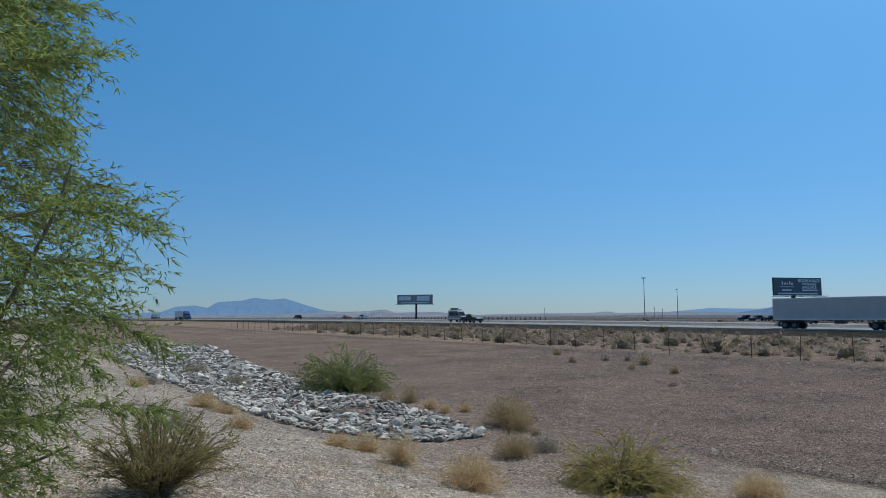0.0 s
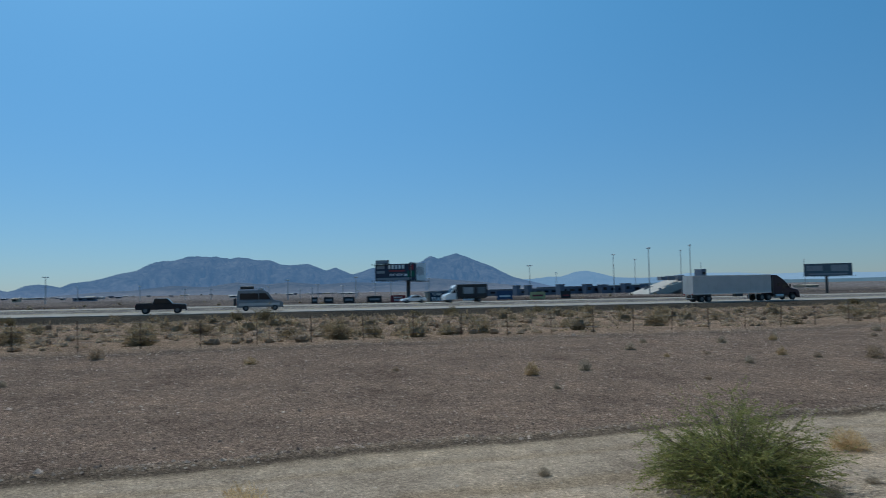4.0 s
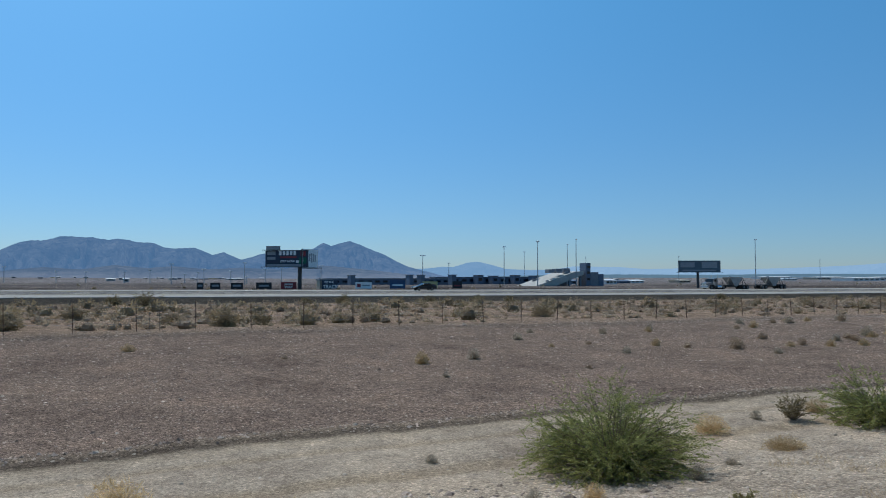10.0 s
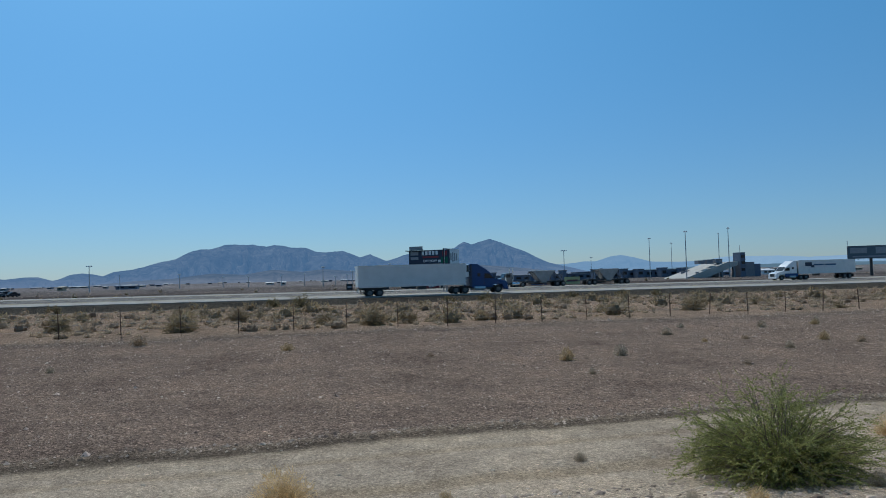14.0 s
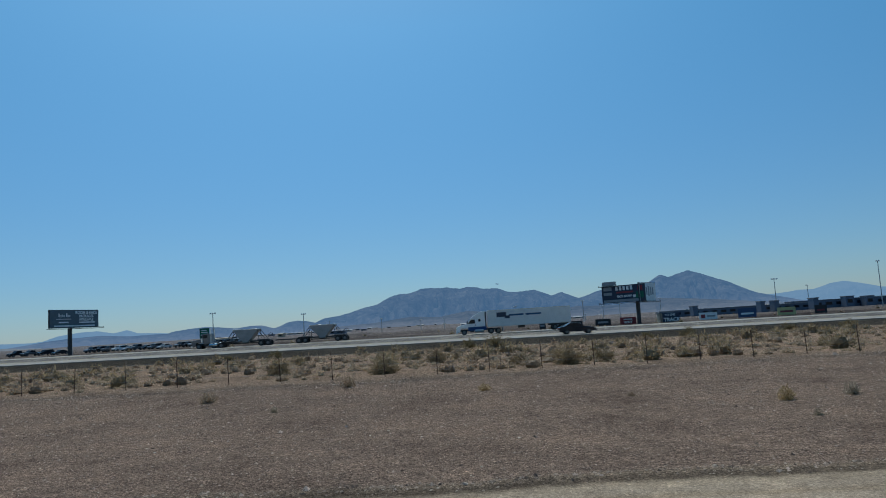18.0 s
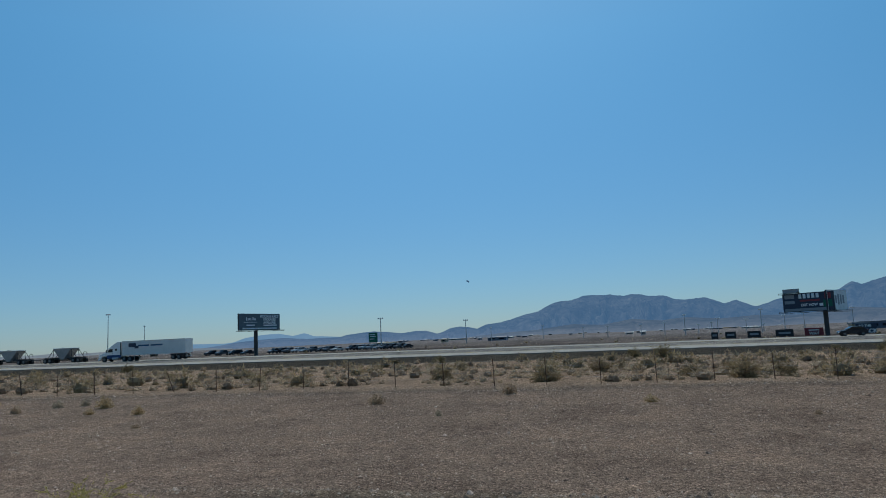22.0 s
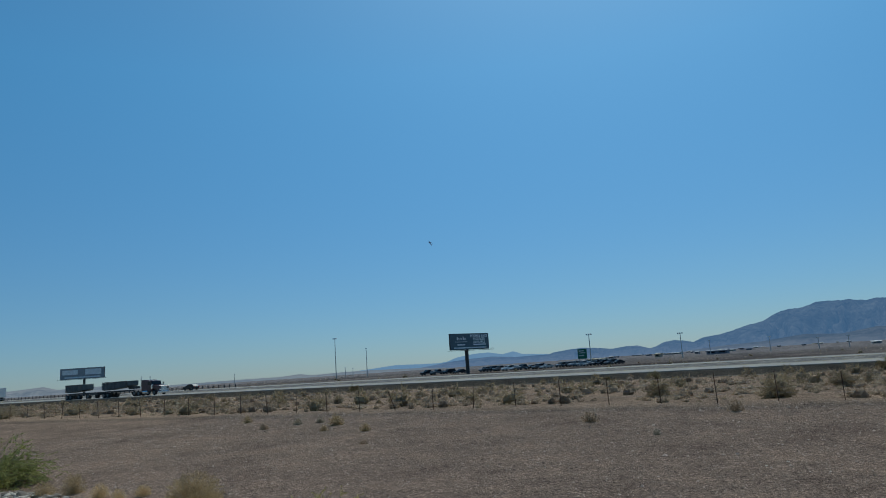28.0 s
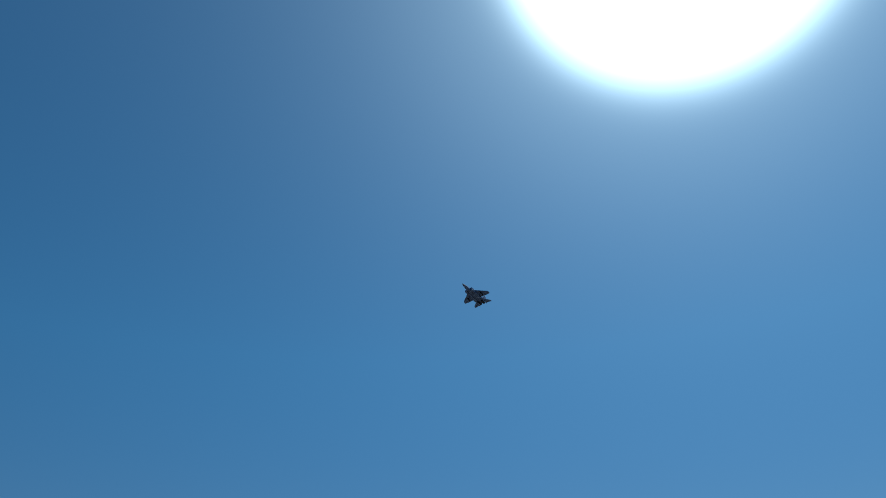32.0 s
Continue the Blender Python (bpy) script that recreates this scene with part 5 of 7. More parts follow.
def build_billboards():
    # dark board with the lodging offer
    x, y = -82.2, 152.0
    b = thing("billboard", "dark blue-black billboard with white lettering on one steel post", "billboard", Matrix.Translation((x, y, 0)))
    p = board(b, 13.2, 3.9, (0, 0, 8.75), 73, SIGN_TEAL)
    post_of(b, -1.3, 0.3, gz(x, y), 6.8)
    bars(p, SIGN_WHITE, ((-4.2, 0.75, 0.3, 0.8), (-3.7, 0.62, 0.22, 0.5), (-3.3, 0.7, 0.22, 0.4), (-2.9, 0.62, 0.22, 0.5), (-2.2, 0.8, 0.3, 0.8), (-1.8, 0.62, 0.22, 0.45), (-1.4, 0.62, 0.22, 0.45), (-3.0, -0.05, 4.0, 0.12), (-3.0, -0.75, 2.6, 0.3), (0.0, -1.5, 11.0, 0.3), (3.3, -0.78, 4.4, 0.3)))
    for words, z, size in (("ROOM & RACE", 1.3, 0.9), ("PACKAGES", 0.55, 0.82), ("AVAILABLE", -0.2, 0.82)):
        writing(words, size, SIGN_WHITE, p, pose(3.1, -0.03, z, 90, 0, 0))
    # two-sided truck stop board
    x, y = 43.0, 172.0
    b = thing("billboard", "two-sided truck stop billboard with dark and pale panels", "billboard", Matrix.Translation((x, y, 0)))
    p = board(b, 11.2, 4.2, (-1.6, 0.6, 7.25), -38, SIGN_NAVY)
    for dx, dz, w, h, mat in ((-4.0, 1.35, 2.2, 0.9, SIGN_GREY), (-4.0, 0.1, 2.2, 0.7, SIGN_GREY), (0.5, 0.35, 4.4, 0.42, SIGN_RED), (4.4, 1.2, 1.3, 1.2, SIGN_RED), (4.3, -0.5, 1.9, 1.5, SIGN_GREEN), (-0.4, -1.65, 9.6, 0.6, SIGN_GREY), (2.9, -0.72, 0.8, 0.62, SIGN_WHITE)):
        part("sign_patch", bm_box((w, 0.02, h), (dx, -0.03, dz)), mat, p)
    bars(p, SIGN_WHITE, tuple((-1.6 + 0.95 * k, 1.35, 0.62, 1.0) for k in range(5)), -0.04, "emblem_bar")
    writing("EXIT NOW", 0.75, SIGN_WHITE, p, pose(0.3, -0.035, -0.65, 90, 0, 0))
    q = board(b, 9.8, 4.6, (4.7, 1.6, 7.35), 52, SIGN_WHITE)
    for k in range(6):
        part("sign_patch", bm_box((0.8, 0.02, 2.4 - 0.3 * (k % 3)), (-3.2 + 1.25 * k, -0.03, 0.2)), SIGN_GREY, q)
    board(b, 3.6, 1.0, (-4.4, 3.1, 9.9), -38, SIGN_GREY)
    post_of(b, 2.0, 1.5, gz(x, y), 5.2, 0.5)
    # boards further along the freeway
    for x, y, w, h, z, turn, face, ink, label in ((-268.0, 171.0, 24.0 * 0.7, 4.3, 10.2, 38, SIGN_GREY, SIGN_WHITE, "pale grey billboard on one steel post far along the freeway"), (193.0, 186.0, 14.6, 4.2, 6.5, -32, SIGN_TEAL, SIGN_GREY, "dark billboard with two pictures on one steel post"),
                                                  (319.5, 172.0, 15.5, 4.2, 5.4, -48, SIGN_GREY, SIGN_NAVY, "grey billboard with dark panels far along the freeway"), (485.0, 180.0, 17.0, 4.6, 5.6, -58, SIGN_GREY, SIGN_NAVY, "grey billboard far along the freeway"), (675.0, 190.0, 20.0, 5.0, 5.8, -60, SIGN_NAVY, SIGN_GREY, "dark billboard in the far distance beside the freeway")):
        b = thing("billboard", label, "billboard", Matrix.Translation((x, y, 0)), "billboards along the freeway")
        p = board(b, w, h, (0, 0, z), turn, face)
        post_of(b, 0, 0.8, gz(x, y), z - h / 2)
        bars(p, ink, ((-w * 0.28, 0.55, w * 0.34, h * 0.42), (w * 0.24, 0.5, w * 0.36, h * 0.5), (0, -h * 0.34, w * 0.8, h * 0.12)))


def build_signs():
    rows = ((52.0, 56.3, 178.0, 2.2, SIGN_NAVY, "dark blue roadside banner with white letters"), (61.8, 66.4, 180.0, 1.8, SIGN_WHITE, "white roadside banner"), (72.5, 77.1, 182.0, 2.3, SIGN_BLUE, "blue roadside banner"), (83.4, 88.1, 184.0, 2.0, SIGN_YELLOW, "yellow roadside banner"),
            (94.0, 97.2, 186.0, 2.1, SIGN_BLACK, "black roadside banner with a red patch"), (40.9, 44.8, 176.0, 1.7, SIGN_RED, "red and white roadside banner"), (20.4, 21.9, 172.0, 1.5, SIGN_BLACK, "dark roadside banner"), (23.4, 25.7, 172.0, 1.5, SIGN_BLACK, "dark roadside banner"),
            (28.1, 30.9, 172.0, 1.5, SIGN_BLACK, "dark roadside banner"), (34.0, 37.7, 172.0, 1.6, SIGN_BLACK, "dark roadside banner"))
    for x0, x1, y, h, mat, label in rows:
        w, x = x1 - x0, (x0 + x1) / 2
        s = thing("banner_sign", label + " on two posts", "sign", Matrix.Translation((x, y, gz(x, y))), "banner signs beside the track")
        panel = part("panel", bm_box((w, 0.12, h), (0, 0, h / 2 + 0.15)), mat, s)
        for sx in (-1, 1):
            part("post", bm_box((0.1, 0.1, h + 0.3), (sx * (w / 2 - 0.2), 0.12, h / 2 - 0.1)), DARK_STEEL, s)
        if mat is SIGN_NAVY:
            writing("TO THE", 0.72, SIGN_WHITE, panel, pose(-0.3, -0.075, h - 0.35, 90, 0, 0))
            writing("TRACK", 1.25, SIGN_WHITE, panel, pose(0.15, -0.075, 0.65, 90, 0, 0))
        elif mat is SIGN_RED:
            writing("WAY", 0.9, SIGN_WHITE, panel, pose(0, -0.075, 0.6, 90, 0, 0))
            part("text_bar", bm_box((2.2, 0.02, 0.25), (0, -0.07, 1.35)), SIGN_WHITE, panel)
        elif mat is SIGN_WHITE:
            part("emblem_bar", bm_box((1.0, 0.02, 0.9), (-1.3, -0.07, 1.0)), SIGN_RED, panel)
            part("text_bar", bm_box((2.2, 0.02, 0.4), (0.7, -0.07, 1.0)), SIGN_GREY, panel)
        elif mat in (SIGN_BLUE, SIGN_YELLOW):
            part("text_bar", bm_box((w * 0.7, 0.02, 0.5), (0, -0.07, 1.1)), SIGN_WHITE if mat is SIGN_BLUE else SIGN_RED, panel)
        else:
            part("text_bar", bm_box((w * 0.66, 0.02, 0.45), (0, -0.07, 0.95)), SIGN_RED if x > 90 else SIGN_GREY, panel)
    # green guide sign
    x, y = -74.7, 210.0
    s = thing("guide_sign", "green freeway guide sign on slanted steel legs", "sign", Matrix.Translation((x, y, gz(x, y))))
    panel = part("panel", bm_box((2.9, 0.1, 3.0), (0, 0, 3.9)), SIGN_GREEN, s)
    bars(panel, SIGN_WHITE, ((-0.2, 4.8, 1.8, 0.22), (0, 4.2, 2.0, 0.22), (-0.3, 3.4, 1.5, 0.22)), -0.06)
    for sx in (-1, 1):
        part("leg", bm_box((0.12, 0.12, 5.4), (sx * 1.0, 0.15, 2.6)), STEEL, s)
        part("brace", bm_box((0.1, 0.1, 3.0), (sx * 1.0 - 0.6, 0.15, 1.3), turn=pose(0, 0, 0, 0, 25, 0)), STEEL, s)


def mast(height, heads):
    m = thing("light_mast", "tall grey steel light mast with floodlight heads", "lamp", group="light masts beyond the freeway")
    part("pole", bm_cyl(0.24, height, (0, 0, height / 2), r2=0.13, seg=10), STEEL, m)
    part("crossbar", bm_box((1.0 + 0.5 * heads, 0.12, 0.12), (0, 0, height - 0.15)), STEEL, m)
    for k in range(heads):
        # the heads' bright glints are put in as plain white
        part("floodlight", bm_box((0.55, 0.4, 0.45), ((k - (heads - 1) / 2) * 0.9, -0.1, height + 0.12), 0.05), SIGN_WHITE, m)
    return m


def build_masts():
    kinds = {}
    for x, y, top, heads in ((149.6, 330, 13.3, 4), (199.5, 400, 11.4, 2), (180.3, 300, 17.3, 2), (269.0, 420, 20.1, 2), (166.7, 250, 17.8, 2), (218.5, 300, 19.5, 1), (194.2, 260, 19.2, 1), (297.8, 250, 21.7, 2), (413.6, 420, 18.4, 1), (582.8, 420, 18.0, 1), (582.8, 300, 26.3, 1), (894.0, 330, 29.8, 1),
                             (-228.6, 280, 20.4, 3), (-246.7, 330, 16.9, 1), (-96.1, 280, 12.5, 3), (-70.6, 330, 11.0, 3), (-43.5, 420, 7.7, 2), (-20.2, 420, 5.6, 2), (-6.3, 420, 4.8, 2), (28.5, 330, 7.9, 2), (53.7, 420, 6.6, 3), (68.5, 420, 5.5, 3), (84.0, 400, 7.0, 3), (98.0, 420, 8.0, 3), (112, 430, 9.0, 3), (125, 430, 9.5, 3), (60, 330, 9.0, 2), (12.4, 420, 5.0, 2), (25.3, 420, 6.1, 2), (43.4, 420, 3.5, 2), (50.4, 420, 5.0, 2), (77.4, 420, 2.4, 2), (-74.5, 420, 8.2, 1), (-101.0, 185, 7.4, 1), (-334.0, 420, 7.1, 1), (-327.0, 420, 6.7, 1), (-450.0, 420, 8.6, 1)):
        base = gz(x, y)
        h = round(top - base)
        key = (h, heads)
        if key in kinds:
            copy_thing(kinds[key], Matrix.Translation((x, y, base)))
        else:
            kinds[key] = mast(h, heads)
            kinds[key].matrix_basis = Matrix.Translation((x, y, base))


def block(name, label, category, x0, x1, y, depth, top, mat, windows=0, roof=True, group="", rise=0.0):
    """A far building: walls, a flat roof with a rim, openings as dark bays."""
    x, w = (x0 + x1) / 2, abs(x1 - x0)
    z = gz(x, y)
    h = max(1.5, top - z)
    b = thing(name, label, category, Matrix.Translation((x, y, z)), group)
    part("wall", bm_box((w, depth, h + 2), (0, depth / 2, h / 2 - 1)), mat, b)
    if rise:
        pitched = bm_prism([(-0.6, h), (depth / 2, h + rise), (depth + 0.6, h), (depth + 0.6, h - 0.4), (-0.6, h - 0.4)], -w / 2 - 0.5, w / 2 + 0.5)
        bmesh.ops.transform(pitched, matrix=pose(0, 0, 0, 0, 0, 90) @ Matrix.Diagonal((1, -1, 1, 1)), verts=pitched.verts[:])
        bmesh.ops.recalc_face_normals(pitched, faces=pitched.faces[:])
        part("roof", pitched, mat if name == "shed" else WALL_WHITE, b)
    elif roof:
        part("roof", bm_box((w + 0.5, depth + 0.5, 0.35), (0, depth / 2, h + 0.1)), WALL_GREY, b)
    for k in range(windows):
        win = part("window", bm_box((w / windows * 0.62, 0.14, h * 0.36), ((k + 0.5) * w / windows - w / 2, -0.02, h * 0.55)), DARK_STEEL, b)
        part("pane", bm_box((w / windows * 0.54, 0.04, h * 0.3), ((k + 0.5) * w / windows - w / 2, -0.1, h * 0.55)), GLASS, win)
    return b


def build_speedway():
    block("grandstand_wall", "long dark blue speedway wall behind the signs", "wall", 98, 166, 332, 8, 1.6, WALL_BLUE, 16)
    block("grandstand_wall", "long dark blue grey speedway wall", "wall", 172, 246, 362, 8, 2.3, WALL_BLUE, 14)
    for x0, x1, top in ((108.2, 110.4, 3.2), (138.8, 140.8, 3.4), (145, 147.1, 3.4), (162.6, 165, 3.5)):
        block("stair_tower", "narrow blue-grey stair tower above the speedway wall", "tower", x0, x1, 322, 5, top, WALL_BLUE, 0, group="stair towers of the speedway")
    for x0, x1, top in ((196, 200, 3.4), (206, 210, 3.0), (221, 225, 3.4), (234, 238, 3.0)):
        block("stair_tower", "dark blue stair tower behind the speedway wall", "tower", x0, x1, 356, 5, top, WALL_BLUE, 1, group="stair towers of the speedway")
    block("ticket_hut", "tan flat-roofed hut behind a banner sign", "hut", 52.3, 55.6, 181, 3, 1.9, WALL_TAN, 1)
    # the sloping stand, side on
    g = thing("grandstand", "pale concrete grandstand with sloping seating and a control tower", "grandstand", Matrix.Translation((165, 260, gz(165, 260))))
    part("seating", bm_prism([(0, -2.6), (0.3, -2.2), (28.5, 6.4), (33.5, 6.6), (33.5, 4.9), (30.5, 4.2), (10.5, -2.6)], 0, 16), STAND, g)
    for x in (14, 20, 26, 32):
        part("column", bm_box((0.9, 1.0, 1 + x * 0.19), (x, 1.0, (x * 0.19) / 2 - 0.6)), WALL_GREY, g)
    part("back_wall", bm_box((19, 0.4, 4.5), (23, 12, 1.0)), WALL_GREY, g)
    for x0, w, z0, h in ((17, 3, 6.5, 1.6), (21, 3.2, 6.5, 1.9), (25.5, 3.2, 6.6, 2.0)):
        part("camera_hut", bm_box((w, 3, h), (x0 + w / 2 - 1, 4, z0 + h / 2 - 0.7), 0.05), WALL_GREY, g)
    tower = part("tower", bm_box((2.4, 5, 12.0), (35.7, 2, 4.4), 0.05), WALL_BLUE, g)
    for z in (3, 6, 8.6):
        part("window", bm_box((1.7, 0.1, 1.1), (35.7, -0.54, z)), GLASS, tower)
    part("tower", bm_box((5.5, 6, 8.0), (39.8, 4, 2.2), 0.05), WALL_GREY, g)
    part("tower", bm_box((3.0, 5, 6.6), (44.5, 4, 2.0), 0.05), WALL_BLUE, g)
    part("mast_arm", bm_box((0.15, 0.15, 4), (36.2, 2, 11.5)), STEEL, g)
    # stores, sheds and tents to the side
    for x0, x1, y, top, mat, word in ((224, 233, 330, 0.9, WALL_GREY, "grey"), (246, 258, 345, 0.2, WALL_BLUE, "blue"), (268, 276, 330, 0.6, WALL_WHITE, "white"), (328, 338, 390, -0.6, WALL_BLUE, "blue"), (352, 364, 405, -0.4, WALL_WHITE, "white"), (424, 436, 430, -0.5, WALL_TAN, "tan")):
        block("shed", word + " shed with a pale pitched roof beside the speedway", "building", x0, x1, y, 12, top, mat, 3, group="sheds beside the speedway", rise=0.8)
    rng = random.Random(12)
    for k in range(60):
        y = rng.uniform(560, 1500)
        az = rng.uniform(50, 77)
        x = y * math.tan(radians(az)) * (0.75 if az > 68 else 1)
        w = rng.uniform(15, 46) * (1 + y / 900)
        block("warehouse", "long low pale warehouse in the hazy distance", "warehouse", x - w / 2, x + w / 2, y, 30, gz(x, y) + rng.uniform(2.5, 5.0), rng.choice((WALL_WHITE, WALL_WHITE, WALL_WHITE, WALL_TAN, WALL_GREY)), 6, group="warehouses in the distance", rise=rng.uniform(0.3, 0.9))
    # sheds, trailers and stores scattered over the flat before the mountains
    for k in range(90):
        r = rng.uniform(430, 1700)
        az = rng.uniform(-19, 12) if k < 52 else rng.uniform(18, 40)
        x, y = r * math.sin(radians(az)), r * math.cos(radians(az))
        w = rng.choice((3, 3, 4, 5, 6, 8, 14)) * rng.uniform(0.8, 1.3) * (0.5 + r / 1400)
        mat, word = rng.choice(((WALL_PALE, "pale"), (WALL_PALE, "pale"), (WALL_TAN, "tan"), (WALL_GREY, "grey"), (WALL_BLUE, "blue-grey")))
        block("shed", "small %s shed far off on the desert flat" % word, "building", x - w / 2, x + w / 2, y, 8, gz(x, y) + rng.uniform(1.2, 2.4), mat, 2 if w > 12 else 1, group="sheds on the far flat", rise=rng.uniform(0.2, 0.7))
    for az, w, h in ((63.0, 40, 64), (64.6, 46, 84), (65.3, 60, 74), (66.0, 80, 80), (67.6, 30, 50), (68.2, 36, 62), (68.9, 30, 44), (70.0, 50, 52), (71.2, 40, 40), (62.0, 50, 40), (59.5, 40, 30)):
        y = 4300 * math.cos(radians(az))
        x = 4300 * math.sin(radians(az))
        b = thing("city_tower", "high-rise tower of a far city in blue haze", "skyscraper", pose(x, y, gz(x, y), 0, 0, -az), "towers of the far city")
        part("wall", bm_box((w, 20, h), (0, 0, h / 2)), CITY_GREY, b)
        part("roof", bm_box((w * 0.6, 14, 5), (0, 0, h + 2)), CITY_GREY, b)
    # low cable fence beyond the far carriageway
    f = thing("far_fence", "row of short wooden posts beyond the freeway", "fence")
    post = mesh_of("post", bm_box((0.2, 0.2, 1.35), (0, 0, 0.55)), DARK_STEEL)
    for k in range(80):
        x = -340 + 2.3 * k
        ob = new("post", post)
        ob.parent = f
        ob.matrix_basis = Matrix.Translation((x, 148, gz(x, 148)))


build_billboards()
build_signs()
build_masts()
build_speedway()

# ---- vehicles; each one's front looks along +x ----
def wheel(parent, x, y, r=0.5, width=0.28, rim_mat=RIM_STEEL):
    w = part("wheel", bm_cyl(r, width, (0, 0, 0), "y", seg=18), RUBBER, parent)
    w.matrix_basis = Matrix.Translation((x, y, r))
    side = 1 if y > 0 else -1
    part("rim", bm_cyl(r * 0.58, 0.05, (0, side * (width / 2 + 0.005), 0), "y", seg=14), rim_mat, w)
    return w


def axle(parent, x, half, r=0.5, width=0.28, rim=RIM_STEEL):
    for s in (-1, 1):
        wheel(parent, x, s * half, r, width, rim)


def tractor(v, front, paint, style="aero"):
    """A sleeper tractor whose bumper stands at x = front."""
    def px(points):
        return [(front + x, z) for x, z in points]
    if style == "aero":
        body = bm_prism(px([(0, 0.5), (0, 1.2), (-0.2, 1.55), (-1.75, 1.9), (-2.5, 2.75), (-3.1, 3.25), (-4.3, 3.95), (-5.3, 4.0), (-5.3, 1.0), (-4.9, 0.7), (-2.2, 0.75), (-1.9, 1.15), (-0.8, 1.15), (-0.55, 0.5)]), -1.22, 1.22, 0.09)
        glass = [(-1.8, 1.98), (-2.45, 2.7), (-2.5, 2.74), (-1.78, 1.94)]
        window = [(-2.05, 1.95), (-2.6, 2.6), (-3.3, 2.62), (-3.3, 1.95)]
    elif style == "long_nose":
        body = bm_prism(px([(0, 0.55), (0, 1.65), (-0.1, 1.75), (-2.2, 1.95), (-2.35, 2.75), (-3.6, 2.85), (-3.65, 3.0), (-5.3, 3.0), (-5.3, 0.95), (-2.4, 0.8), (-2.1, 1.2), (-0.9, 1.2), (-0.6, 0.55)]), -1.15, 1.15, 0.07)
        glass = [(-2.16, 2.0), (-2.3, 2.65), (-2.38, 2.66), (-2.22, 1.98)]
        window = [(-2.45, 2.0), (-2.55, 2.6), (-3.3, 2.6), (-3.3, 2.0)]
    else:
        body = bm_prism(px([(0, 0.55), (0, 1.45), (-0.1, 1.6), (-1.7, 1.85), (-2.0, 2.75), (-3.3, 2.85), (-3.4, 0.95), (-2.4, 0.8), (-2.1, 1.2), (-0.9, 1.2), (-0.6, 0.55)]), -1.15, 1.15, 0.07)
        glass = [(-1.66, 1.9), (-1.93, 2.65), (-2.02, 2.66), (-1.72, 1.88)]
        window = [(-2.1, 1.95), (-2.2, 2.55), (-2.95, 2.55), (-2.95, 1.95)]
    cab = part("cab", body, paint, v)
    part("windscreen", bm_prism(px([(x + 0.03, z + 0.02) for x, z in glass]), -1.0, 1.0), GLASS, cab)
    for s in (-1, 1):
        part("side_window", bm_prism(px(window), s * 1.2 if style == "aero" else s * 1.13, s * 1.235 if style == "aero" else s * 1.165), GLASS, cab)
        part("mirror", bm_box((0.12, 0.2, 0.6), (front - 2.0, s * 1.42, 2.2), 0.03), DARK_STEEL, cab)
        part("headlight", bm_box((0.12, 0.4, 0.25), (front - 0.02, s * 0.85, 1.0), 0.03), LAMP_CLEAR, cab)
        part("fuel_tank", bm_cyl(0.33, 1.5, (front - 4.0, s * 1.0, 0.68), "x", seg=14), CHROME if style != "aero" else ALUMINIUM, v)
        if style != "aero":
            part("exhaust_stack", bm_cyl(0.08, 2.3, (front - (5.45 if style == "long_nose" else 3.55), s * 1.0, 2.6), seg=10), CHROME, v)
            part("air_cleaner", bm_cyl(0.18, 0.8, (front - 1.95, s * 1.25, 1.65), seg=12), CHROME, v)
        part("door_seam", bm_box((0.03, 0.02, 1.6), (front - 3.35, s * (1.222 if style == "aero" else 1.152), 1.75)), DARK_STEEL, cab)
        part("step", bm_box((0.7, 0.12, 0.3), (front - 2.75, s * 1.15, 0.6), 0.02), DARK_STEEL, cab)
        if style == "aero":
            part("sleeper_window", bm_box((0.42, 0.03, 0.42), (front - 4.1, s * 1.222, 2.45), 0.01), GLASS, cab)
            part("fairing_edge", bm_box((0.22, 0.03, 2.9), (front - 5.2, s * 1.222, 2.4)), DARK_STEEL, cab)
    part("grille", bm_box((0.06, 1.3, 0.7 if style == "aero" else 1.0), (front + 0.01, 0, 1.0 if style == "aero" else 1.15)), CHROME if style != "aero" else DARK_STEEL, cab)
    part("bumper", bm_box((0.3, 2.4, 0.38), (front - 0.05, 0, 0.55), 0.06), CHROME if style != "aero" else paint, v)
    rear = 3.4 if style == "day" else 5.3
    part("frame_rail", bm_join(bm_box((rear - 0.8 + 2.6, 0.12, 0.3), (front - rear / 2 - 1.6, 0.43, 0.8)), bm_box((rear - 0.8 + 2.6, 0.12, 0.3), (front - rear / 2 - 1.6, -0.43, 0.8))), DARK_STEEL, v)
    axle(v, front - 1.35, 1.05)
    for k in (0.75, 2.05):
        axle(v, front - rear - k, 0.95, 0.5, 0.55)
    for s in (-1, 1):
        part("mud_flap", bm_box((0.03, 0.6, 0.6), (front - rear - 2.75, s * 0.95, 0.6)), RUBBER, v)
    return cab


